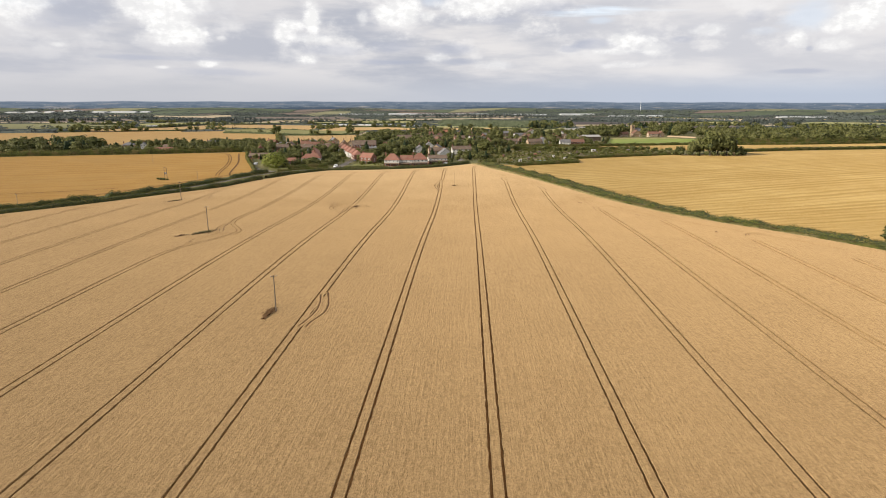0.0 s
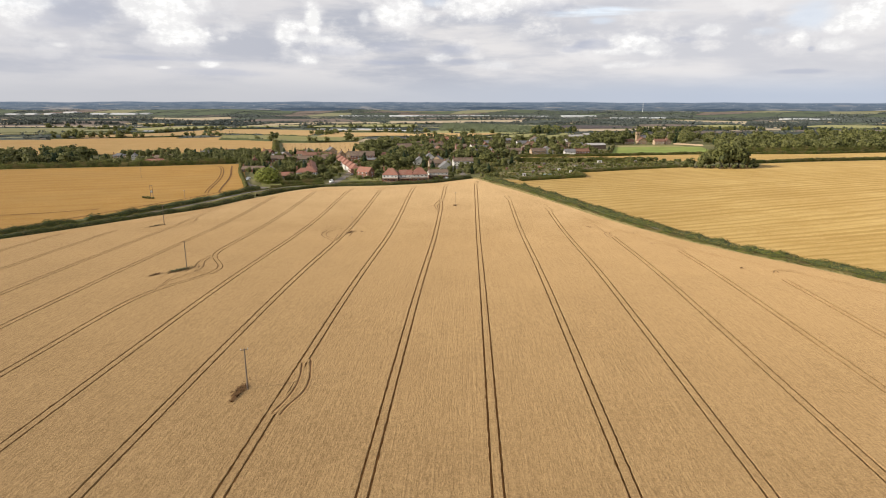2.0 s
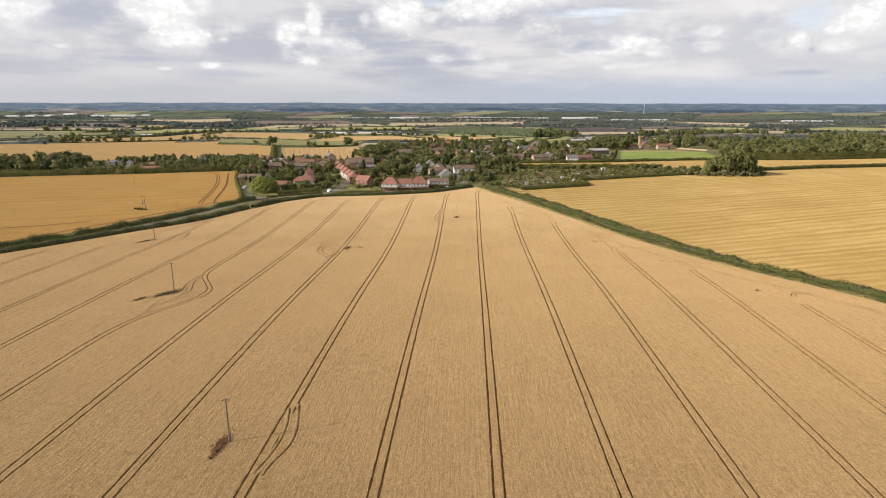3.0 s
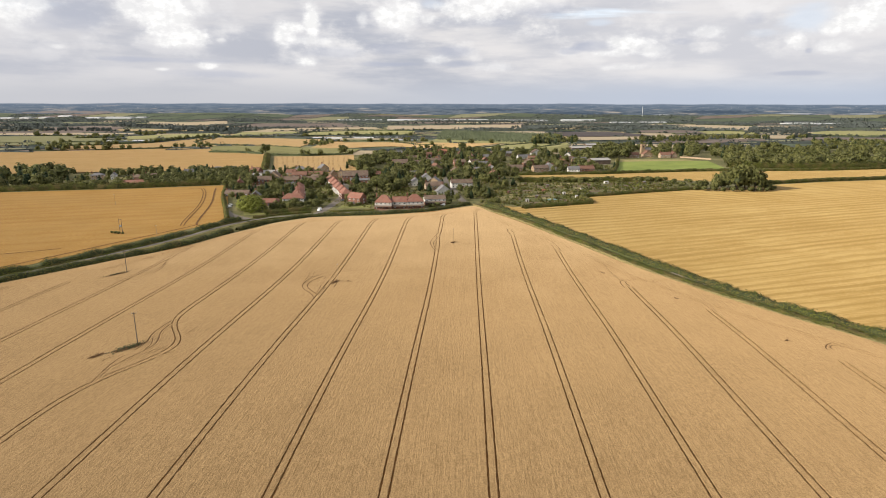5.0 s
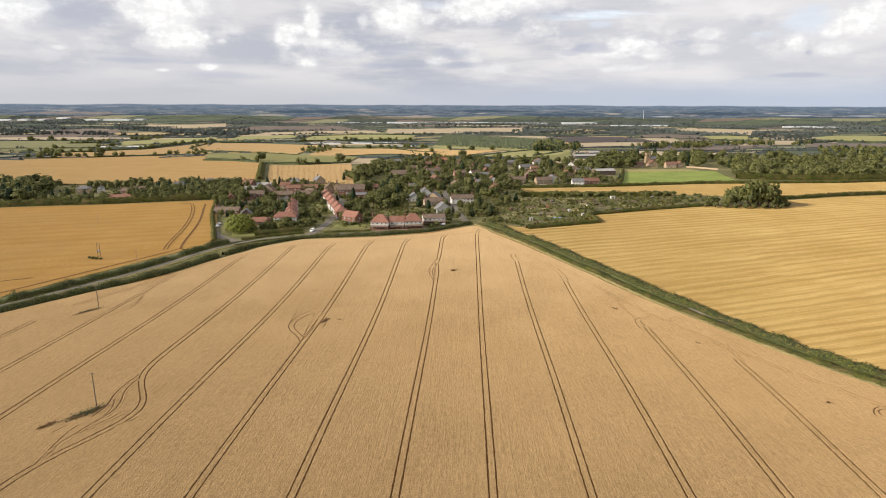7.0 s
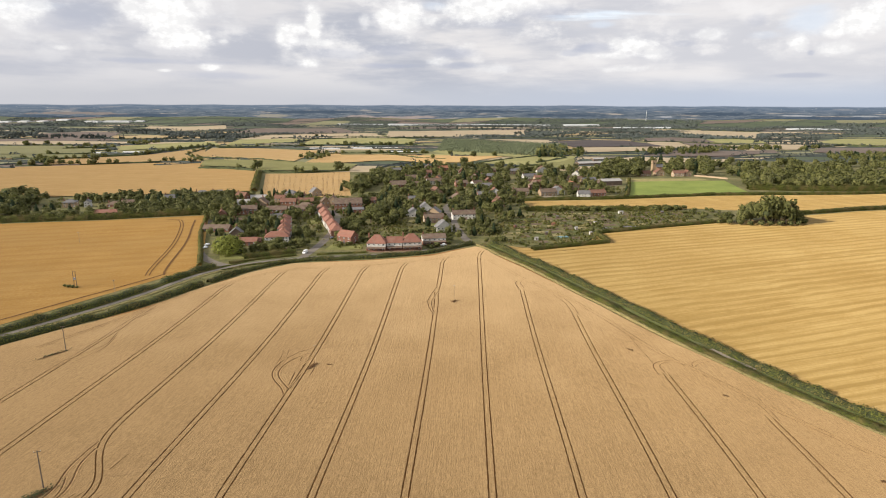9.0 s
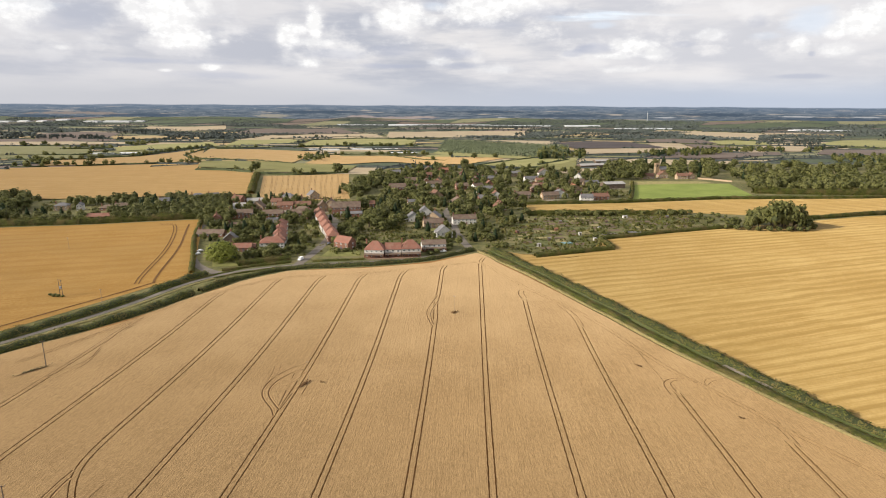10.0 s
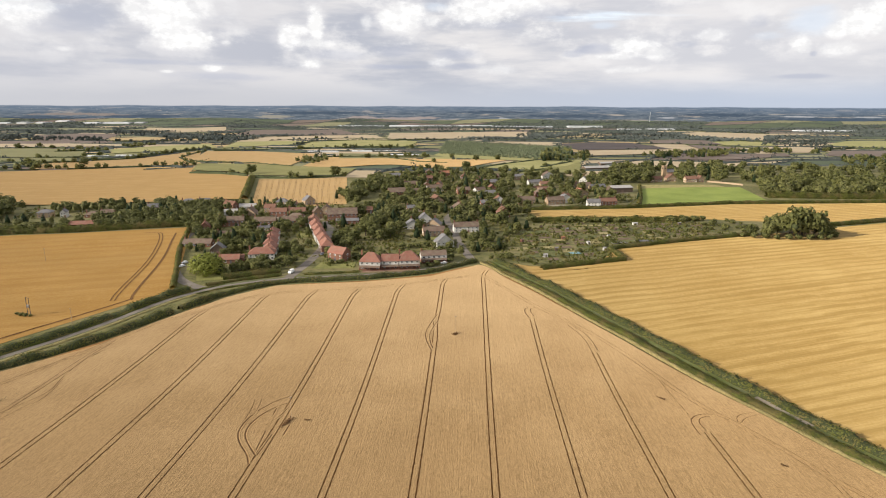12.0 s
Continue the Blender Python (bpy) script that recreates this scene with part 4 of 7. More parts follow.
def hedge(pts, wide, high, label, density=4.6, size=0.5, seed=5, gaps=0.0, mat=None, tops=0.35, core=None):
    """An uneven hedge: a bushy core along a line, covered in leaf sprays."""
    g = random.Random(seed)
    line = along_line(pts, 1.6)
    P, N, S = [], [], []
    verts, faces = [], []
    ring = 7
    for k, (x, y) in enumerate(line):
        ax, ay = line[max(0, k - 1)]
        bx, by = line[min(len(line) - 1, k + 1)]
        d = math.hypot(bx - ax, by - ay) or 1
        nx, ny = -(by - ay) / d, (bx - ax) / d
        wob = noise.noise((x * 0.09, y * 0.09, seed)) + 0.6 * noise.noise((x * 0.35, y * 0.35, seed + 9))
        h = high * max(0.3, 1 + tops * wob)
        w = wide * max(0.4, 1 + 0.3 * noise.noise((x * 0.13, y * 0.13, seed + 4)))
        if gaps and noise.noise((x * 0.05, y * 0.05, seed + 31)) > 1 - gaps:
            h *= 0.35
        z = ground_z(x, y)
        for j in range(ring):
            a = math.pi * j / (ring - 1)
            q = g.uniform(0.72, 0.95)
            o, u = -math.cos(a) * w / 2 * q, math.sin(a) ** 0.7 * h * q
            verts.append((x + nx * o, y + ny * o, z + max(-0.1, u)))
        if k:
            for j in range(ring - 1):
                i = (k - 1) * ring + j
                faces.append((i, i + ring, i + ring + 1, i + 1))
        for _ in range(int((w + 2 * h) * density)):
            a = math.pi * g.random()
            q = g.uniform(0.85, 1.15)
            c, s = -math.cos(a), math.sin(a) ** 0.7
            o, u, f = c * w / 2 * q, s * h * q, g.uniform(-0.9, 0.9)
            P.append((x + nx * o + ny * f, y + ny * o - nx * f, z + max(0.1, u)))
            N.append((nx * c, ny * c, s))
            S.append(size * g.uniform(0.6, 1.4))
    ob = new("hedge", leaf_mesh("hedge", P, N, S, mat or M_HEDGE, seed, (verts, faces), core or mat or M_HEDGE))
    return tagged(ob, label, "hedge", "field hedges")


hedge(smooth_line(offset_line(EAST, 4.2), 4), 5.2, 1.5, "low bushy green hedge beside the wheat", seed=11, gaps=0.5, tops=0.7)
hedge(smooth_line(offset_line(EAST, 6.6), 4), 2.6, 0.8, "rank weeds overgrowing the farm track", seed=35, gaps=0.55, tops=0.9, density=3.0)
# these cores are coloured dark to stand in for the hedges' shaded side
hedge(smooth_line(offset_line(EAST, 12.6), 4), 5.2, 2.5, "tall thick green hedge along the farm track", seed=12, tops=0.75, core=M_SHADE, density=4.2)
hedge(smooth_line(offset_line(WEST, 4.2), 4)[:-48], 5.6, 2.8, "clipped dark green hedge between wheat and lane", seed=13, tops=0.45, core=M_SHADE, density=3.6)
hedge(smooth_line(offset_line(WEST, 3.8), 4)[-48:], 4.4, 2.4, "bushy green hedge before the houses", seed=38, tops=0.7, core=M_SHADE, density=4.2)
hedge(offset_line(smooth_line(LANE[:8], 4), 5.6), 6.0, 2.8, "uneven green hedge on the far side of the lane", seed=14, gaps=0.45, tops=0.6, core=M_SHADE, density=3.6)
hedge(smooth_line(offset_line(EAST, 1.2), 4), 2.4, 1.0, "strip of tall dry grass edging the wheat", seed=30, mat=M_DRYGRASS, size=0.5, tops=0.9, gaps=0.5)
hedge([(340, 843), (420, 838), (490, 842), (640, 874), (760, 930)], 9.0, 7.0, "dense shrubby edge of the wood", seed=31, size=1.0, density=2.0)
hedge(offset_line(smooth_line(LANE[:9], 4), -3.9), 3.0, 0.4, "weedy grass verge beside the lane", seed=33, tops=0.8, gaps=0.4, mat=M_DRYGRASS, density=2.0)
hedge(offset_line(smooth_line(LANE[:9], 4), 3.1), 2.2, 0.6, "weedy grass verge beside the lane", seed=34, tops=0.8, gaps=0.5, density=2.5)
hedge(offset_line(smooth_line(LANE[7:13], 4), -3.9), 2.0, 0.7, "overgrown hedge between the lane and the wheat", seed=36, tops=0.5, gaps=0.3)
hedge([(46, 519), (104, 543)], 4.5, 3.0, "dark hedge at the edge of the allotments", seed=15)
hedge([(104, 545), (101, 571), (156, 596), (212, 619), (222, 622)], 4.5, 2.8, "dark hedge at the edge of the allotments", seed=16)
hedge([(56, 669), (100, 675), (150, 678), (205, 686)], 6.0, 4.2, "tall bushy hedge behind the allotments", seed=17, size=0.8)
hedge([(54, 737), (153, 755), (281, 794), (449, 812), (600, 850)], 5.0, 3.0, "dark hedge beside the paddock", seed=18, size=0.8)
hedge([(-167, 470), (-184, 510), (-204, 555), (-228, 622)], 3.5, 2.4, "green hedge between barley and the street", seed=19)
hedge([(177, 772), (200, 850), (222, 934)], 4.0, 3.5, "bushy hedge at the end of the paddock", seed=37, size=0.8, density=2.4)
hedge([(-246, 790), (-276, 885), (-309, 990)], 8.5, 4.5, "tall dark hedge between two stubble fields", seed=20, size=0.9, density=2.4)
hedge([(300, 662), (367, 690), (470, 722), (620, 765)], 4.5, 3.2, "dark hedge between stubble fields", seed=23, size=0.8)
hedge([(-238, 633), (-315, 604), (-365, 593), (-520, 551), (-700, 486)], 6.0, 5.5, "tall dark hedge behind the barley", seed=28, size=0.9, density=2.2)
hedge([(-146, 489), (-130, 497), (-116, 503)], 5.5, 3.6, "tall shrubby hedge before the bungalows", seed=29)
hedge([(-150, 476), (-135, 487), (-114, 497)], 2.4, 1.5, "clipped low hedge along the lane", seed=26)
hedge([(-100, 500), (-80, 504), (-68, 507)], 2.0, 1.2, "clipped garden hedge along the lane", seed=27)

# ---- houses ----
garden_rnd = random.Random(3)


def make_window_meshes():
    f = merged(box(1.3, 0.10, 0.10, 0, -0.05, 0), box(1.3, 0.10, 0.10, 0, -0.05, 1.15), box(0.10, 0.10, 1.05, -0.6, -0.05, 0.1), box(0.10, 0.10, 1.05, 0.6, -0.05, 0.1), box(0.07, 0.08, 1.05, 0, -0.04, 0.1))
    p = box(1.1, 0.04, 1.05, 0, -0.02, 0.1)
    d = merged(box(0.95, 0.10, 2.05, 0, -0.05, 0), box(0.16, 0.1, 2.1, -0.55, -0.05, 0), box(0.16, 0.1, 2.1, 0.55, -0.05, 0), box(1.26, 0.1, 0.12, 0, -0.05, 2.1))
    return mesh_of("window", *f, M_FRAME), mesh_of("pane", *p, M_GLASS), mesh_of("door", *d, M_DOOR)


WIN, PANE, DOOR = make_window_meshes()
ROOFNAME = {"red": "red clay tiled", "russet": "russet tiled", "orange": "orange pantiled", "brown": "brown tiled", "slate": "grey slated", "pale": "pale sheet-roofed"}
WALLNAME = {"white": "white rendered", "brick": "red brick", "buff": "buff brick", "stone": "ironstone", "timber": "dark boarded", "half": "white and red brick"}


def house(kind, x, y, turn, w, d, eave, pitch, roof, wall, style, stacks):
    """A house: front along its x axis, facing -y. style g: ridge along the front, G: gable to the front, h: hipped."""
    ob = new(kind)
    ob.matrix_basis = pose(x, y, ground_z(x, y) - 0.1, 0, 0, turn)
    rise = math.tan(radians(pitch)) * (w if style == "G" else d) / 2
    rise = min(rise, 5.0)
    over, th = 0.35, 0.22
    # walls with their gables
    lower = "brick" if wall == "half" else wall
    upper = "white" if wall == "half" else wall
    split = eave * 0.52 if wall == "half" else 0.0
    if split:
        v, f = box(w + 0.06, d + 0.06, split)
        part("lower_wall", mesh_of("lower_wall", v, f, M_WALL[lower]), ob, "red brick ground floor")
    hw, hd = w / 2, d / 2
    v, f = box(w, d, eave - split, 0, 0, split)
    if style == "g":
        v += [(-hw, 0, eave + rise), (hw, 0, eave + rise)]
        f += [(4, 7, 8), (6, 5, 9)]
    elif style == "G":
        v += [(0, -hd, eave + rise), (0, hd, eave + rise)]
        f += [(5, 4, 8), (7, 6, 9)]
    part("wall", mesh_of("wall", v, f, M_WALL[upper]), ob)
    # roof slabs with thickness and eaves
    k = rise / ((hw if style == "G" else hd))
    if style == "g":
        prof = [(-hd - over, eave - over * k), (0, eave + rise), (hd + over, eave - over * k)]
        rv = [(sx * (hw + over), py, pz + dz) for sx in (-1, 1) for dz in (0.02, th) for py, pz in prof]
        rf = [(3, 9, 10, 4), (4, 10, 11, 5), (1, 7, 6, 0), (2, 8, 7, 1), (0, 3, 4, 1), (1, 4, 5, 2), (7, 10, 9, 6), (8, 11, 10, 7), (0, 6, 9, 3), (5, 11, 8, 2)]
    elif style == "G":
        prof = [(-hw - over, eave - over * k), (0, eave + rise), (hw + over, eave - over * k)]
        rv = [(px, sy * (hd + over), pz + dz) for sy in (-1, 1) for dz in (0.02, th) for px, pz in prof]
        rf = [(4, 10, 9, 3), (5, 11, 10, 4), (0, 6, 7, 1), (1, 7, 8, 2), (1, 4, 3, 0), (2, 5, 4, 1), (6, 9, 10, 7), (7, 10, 11, 8), (3, 9, 6, 0), (2, 8, 11, 5)]
    else:
        inset = max(0.3, hw - hd * 0.9)
        low = eave - over * k
        ring = [(-hw - over, -hd - over), (hw + over, -hd - over), (hw + over, hd + over), (-hw - over, hd + over)]
        rv = [(px, py, low) for px, py in ring] + [(px, py, low + th) for px, py in ring] + [(-inset, 0, eave + rise), (inset, 0, eave + rise)]
        rf = [(3, 2, 1, 0), (0, 1, 5, 4), (1, 2, 6, 5), (2, 3, 7, 6), (3, 0, 4, 7), (4, 5, 9, 8), (5, 6, 9), (6, 7, 8, 9), (7, 4, 8)]
    part("roof", mesh_of("roof", rv, rf, M_ROOF[roof]), ob)
    # ridge tiles
    if style == "g":
        part("ridge", mesh_of("ridge", *box(w + 2 * over, 0.3, 0.14, 0, 0, eave + rise + th - 0.05), M_ROOF[roof]), ob)
    elif style == "G":
        part("ridge", mesh_of("ridge", *box(0.3, d + 2 * over, 0.14, 0, 0, eave + rise + th - 0.05), M_ROOF[roof]), ob)
    for c in range(stacks):
        sx = (1 if c else -1) * (hw - 0.7) if style != "G" else 0.0
        sy = 0.0 if style != "G" else hd - 1.0 - c * (d - 2)
        z0 = eave + rise * (0.55 if style == "h" else 0.75)
        stack = part("chimney", mesh_of("chimney", *merged(box(0.95, 0.65, rise * 0.35 + 1.3, sx, sy, z0), box(1.1, 0.8, 0.14, sx, sy, z0 + rise * 0.35 + 1.15)), M_WALL["brick"]), ob)
        part("chimney_pot", mesh_of("chimney_pot", *merged(tube((sx - 0.22, sy, z0 + rise * 0.35 + 1.28), (sx - 0.22, sy, z0 + rise * 0.35 + 1.7), 0.13, 0.11, 6), tube((sx + 0.22, sy, z0 + rise * 0.35 + 1.28), (sx + 0.22, sy, z0 + rise * 0.35 + 1.7), 0.13, 0.11, 6)), M_ROOF["orange"]), stack)
    if wall == "half":
        part("porch_roof", mesh_of("porch_roof", [(-hw, -hd - 2.2, 2.35), (hw, -hd - 2.2, 2.35), (hw, -hd, 3.1), (-hw, -hd, 3.1), (-hw, -hd - 2.2, 2.2), (hw, -hd - 2.2, 2.2), (hw, -hd, 2.95), (-hw, -hd, 2.95)], [(0, 1, 2, 3), (7, 6, 5, 4), (0, 4, 5, 1), (1, 5, 6, 2), (3, 7, 4, 0)], M_ROOF["brown"]), ob, "brown tiled lean-to porch")
        for px in (-hw + 0.25, 0, hw - 0.25):
            part("porch_post", mesh_of("porch_post", *box(0.4, 0.4, 2.25, px, -hd - 1.9, 0), M_WALL["brick"]), ob)
    # windows and door
    if kind != "barn":
        floors = [0.95] if eave < 4 else [0.95, eave - 1.75]
        n = max(2, int(w / 3.2))
        for fl, z in enumerate(floors):
            for c in range(n):
                px = -hw + w * (c + 0.5) / n
                if fl == 0 and c == n // 2:
                    dr = part("door", DOOR, ob)
                    dr.location = (px, -hd - 0.03, 0.1)
                    continue
                wn = part("window", WIN, ob)
                wn.location = (px, -hd - 0.03, z)
                part("pane", PANE, wn)
            for side in (-1, 1):
                wn = part("window", WIN, ob)
                wn.location, wn.rotation_euler = (side * (hw + 0.03), 0.8, z), (0, 0, radians(90 * side))
                part("pane", PANE, wn)
    else:
        part("door", mesh_of("door", *box(min(4.0, w * 0.3), 0.12, min(3.6, eave - 0.4), 0, -hd - 0.05, 0.1), M_WALL["timber"]), ob, "wide sliding barn door")
    where = "beside the lane" if y < 560 else "among village trees" if y < 900 else "beyond the village green"
    tagged(ob, f"{ROOFNAME[roof]} {WALLNAME[wall]} {kind} {where}", "building" if kind in ("barn", "hall", "school", "chapel") else "house", "village houses")
    # its garden plot
    c, q = math.cos(radians(turn)), math.sin(radians(turn))
    gd = garden_rnd.uniform(5, 11)
    far_side = garden_rnd.random() < 0.4
    y0, y1 = (hd, hd + gd) if far_side else (-hd - gd, -hd)
    ends = [[(x + px * c - py * q, y + px * q + py * c) for px in (-hw, hw)] for py in (y0, y1)]
    if y > 560 and min(math.dist(p, r) for row in ends for p in row for pts in STREETS.values() for r in along_line(pts, 6)) > 4:
        plot = garden_rnd.choice(["lawn", "lawn", "dry", "paved"])
        mat = {"lawn": M_LAWN, "dry": M_VERGE, "paved": M_TRACK}[plot]
        tagged(new("garden_plot", loft("garden_plot", ends[0], ends[1], 3, 3, mat, 0.15 + garden_rnd.random() * 0.1)), {"lawn": "small mown garden lawn", "dry": "dry grassy garden plot", "paved": "gravelled yard beside a house"}[plot], "garden", kind="structure")
    taken.append((x, y, 0.5 * math.hypot(w, d) * 0.8))
    return ob


house("bungalow", -195.3, 566.3, 4, 20.0, 9, 2.6, 28, "brown", "brick", "g", 1)
house("cottage", -172.6, 546.5, 15, 9.7, 8, 3.5, 40, "slate", "timber", "G", 1)
house("bungalow", -156.1, 524.8, 8, 13.6, 8, 2.8, 32, "red", "brick", "g", 1)
house("house", -137.5, 534.0, 12, 17.0, 9, 4.6, 38, "red", "white", "h", 1)
house("bungalow", -151.5, 527.5, 14, 8.0, 6, 2.8, 30, "russet", "brick", "g", 0)
house("house", -136.5, 548, 100, 13.5, 9, 4.6, 38, "red", "white", "h", 1)
house("house", -141, 563, 100, 13.5, 9, 4.6, 38, "red", "white", "h", 1)
house("house", -145.5, 579, 100, 13.5, 9, 4.6, 38, "red", "white", "h", 1)
house("house", -150, 595, 100, 13.5, 9, 4.6, 38, "red", "white", "h", 1)
house("house", -131.1, 644.4, -70, 15.8, 8.5, 5.2, 42, "russet", "white", "h", 1)
house("house", -124.3, 623.9, -70, 15.8, 8.5, 5.2, 42, "red", "white", "h", 1)
house("house", -117.9, 605.3, -70, 15.8, 8.5, 5.2, 42, "red", "white", "h", 1)
house("house", -111.8, 588.6, -70, 15.8, 8.5, 5.2, 42, "red", "white", "h", 1)
house("house", -105.6, 573.4, -70, 15.8, 8.5, 5.2, 42, "red", "white", "h", 1)
house("house", -99.9, 557.7, -70, 15.8, 8.5, 5.2, 42, "red", "brick", "h", 1)
house("house", -86.0, 535.0, -28, 12.5, 8.5, 5.2, 40, "red", "brick", "g", 1)
house("house", -61.6, 516.5, -1, 13.0, 10.5, 5.6, 44, "red", "half", "h", 1)
house("house", -49.7, 518.4, 5, 10.6, 8.5, 5.4, 38, "red", "half", "g", 0)
house("house", -38.2, 521.0, 11, 13.0, 10.5, 5.6, 44, "red", "half", "h", 1)
house("house", -23.4, 534.3, 12, 16.7, 8, 5, 30, "brown", "half", "g", 1)
house("cottage", -17.7, 570.2, 20, 12.9, 7, 5, 40, "slate", "white", "G", 1)
house("cottage", -2.4, 624.5, 11, 20.0, 7, 4.8, 42, "brown", "white", "g", 2)
house("bungalow", -46.8, 635.0, 13, 12.8, 9, 3, 36, "slate", "white", "G", 1)
house("house", -37.8, 653.6, 15, 11.6, 7, 5, 40, "slate", "white", "G", 1)
house("house", -27.4, 607.8, 16, 16.8, 8, 4.5, 36, "brown", "buff", "g", 1)
house("house", -9.2, 711.7, 15, 15.4, 9, 5.5, 42, "brown", "stone", "G", 2)
house("chapel", -33.3, 760.5, 20, 12.6, 14, 6, 45, "russet", "stone", "G", 0)
house("house", 20.4, 825.2, 17, 20.0, 7, 4.8, 40, "slate", "white", "g", 2)
house("house", 21.3, 755.9, 14, 19.1, 7, 4.8, 38, "slate", "brick", "g", 1)
house("house", 31.3, 692.9, 20, 10.4, 8, 5, 42, "russet", "brick", "G", 1)
house("hall", -81.8, 821.8, 20, 19.5, 10, 6, 40, "brown", "brick", "g", 0)
house("house", -40.6, 867.1, 20, 20.0, 8, 5, 38, "brown", "white", "g", 2)
house("bungalow", -52.5, 728.6, 15, 16.4, 7, 3, 34, "slate", "brick", "g", 1)
house("school", -112.5, 672.0, 12, 26.0, 16, 6, 28, "brown", "brick", "g", 0)
house("house", -136.0, 677.8, 20, 8.3, 9, 6, 45, "brown", "stone", "G", 1)
house("house", -173.3, 683.0, 8, 15.0, 8, 5, 36, "russet", "brick", "g", 1)
house("house", -157.4, 687.1, 8, 15.2, 8, 5, 36, "russet", "brick", "g", 1)
house("house", -170.0, 636.6, 10, 17.4, 8, 5, 36, "brown", "brick", "g", 2)
house("house", -148.9, 640.2, 9, 20.0, 8, 5, 36, "brown", "brick", "g", 2)
house("house", -198.7, 637.1, 15, 20.0, 8, 5, 36, "brown", "brick", "g", 2)
house("house", -210.5, 612.4, 20, 8.1, 8, 4.5, 42, "red", "brick", "G", 1)
house("bungalow", -185.1, 591.1, 19, 12.7, 8, 3, 32, "brown", "brick", "g", 1)
house("house", -96.1, 701.4, 19, 11.1, 7, 4.5, 36, "russet", "brick", "g", 1)
house("bungalow", -217.5, 724.7, 16, 15.6, 8, 3, 30, "pale", "white", "g", 0)
house("bungalow", -220.6, 690.3, 18, 11.6, 8, 3, 30, "pale", "white", "g", 1)
house("house", -283.2, 738.7, 19, 13.0, 8, 5, 36, "slate", "brick", "h", 1)
house("house", -267.9, 741.6, 20, 10.3, 8, 5, 36, "slate", "brick", "g", 1)
house("house", -59.6, 963.4, 20, 20.0, 8, 5, 38, "russet", "brick", "g", 1)
house("house", -37.3, 1031.4, 20, 20.0, 8, 5, 38, "orange", "brick", "g", 1)
house("house", -73.2, 900.8, 20, 16.5, 8, 5, 38, "brown", "brick", "g", 1)
house("house", -6.5, 848.1, 19, 15.3, 8, 5, 38, "brown", "brick", "g", 1)
house("house", 67.6, 996.0, 20, 20.0, 8, 5, 36, "slate", "stone", "g", 1)
house("house", 85.8, 928.5, 20, 20.0, 8, 5, 38, "slate", "white", "g", 1)
house("house", 112.5, 1009.7, 20, 19.3, 8, 5, 38, "brown", "white", "G", 1)
house("house", 60.3, 778.2, 15, 18.0, 8, 5, 38, "brown", "stone", "g", 1)
house("house", 90.5, 778.1, 19, 19.3, 8, 5, 38, "brown", "stone", "g", 1)
house("house", 83.6, 833.9, 20, 16.9, 8, 5, 38, "brown", "brick", "G", 1)
house("house", 127.8, 763.9, 2, 13.3, 8, 5, 38, "slate", "white", "g", 1)
house("house", 143.8, 772.3, 14, 18.4, 8, 5, 38, "russet", "brick", "g", 2)
house("house", 125.8, 832.7, 20, 19.0, 9, 5, 40, "orange", "stone", "G", 1)
house("house", 141.7, 899.6, 20, 20.0, 8, 5, 40, "brown", "stone", "g", 1)
house("house", 102.7, 788.8, 16, 15.9, 8, 4.5, 40, "slate", "white", "G", 1)
house("house", 156.8, 885.3, 20, 20.0, 8, 5, 40, "slate", "stone", "g", 1)
house("barn", 181.7, 875.2, 18, 27.3, 14, 6, 18, "pale", "timber", "g", 0)
house("barn", 208.0, 1137.9, 20, 46.1, 14, 5, 20, "pale", "timber", "g", 0)
house("barn", 245.6, 1228.3, 20, 31.6, 12, 5, 20, "pale", "timber", "g", 0)
house("cottage", 255.0, 978.0, 12, 17.0, 8, 4.5, 42, "russet", "stone", "g", 1)
house("cottage", 279.0, 990.0, 14, 14.0, 8, 5, 45, "russet", "stone", "G", 2)
house("cottage", 303.0, 980.0, 10, 16.0, 8, 5, 42, "russet", "buff", "g", 2)
house("cottage", 317.0, 984.0, 15, 9.0, 8, 4.5, 45, "russet", "buff", "G", 1)
house("school", -104.0, 652.0, 12, 19.0, 9, 3.2, 18, "slate", "brick", "g", 0)
house("house", -379.8, 665.3, 17, 11.5, 9, 5, 28, "slate", "buff", "h", 1)
house("house", -363.8, 667.2, 20, 5.1, 8, 5, 40, "slate", "white", "G", 1)
house("bungalow", -338.8, 669.2, 10, 11.4, 8, 2.8, 32, "brown", "brick", "h", 1)
house("bungalow", -331.4, 679.8, 18, 11.1, 8, 2.8, 32, "brown", "brick", "g", 1)
house("barn", -318.5, 625.5, 16, 24.5, 11, 3, 20, "red", "brick", "g", 0)
house("house", -300.0, 701.2, 20, 9.2, 8, 5, 36, "slate", "brick", "g", 1)
house("house", -105.1, 993.5, 20, 16.9, 8, 5, 38, "slate", "brick", "g", 1)
house("house", 29.0, 927.4, 19, 19.2, 8, 5, 38, "slate", "stone", "g", 1)


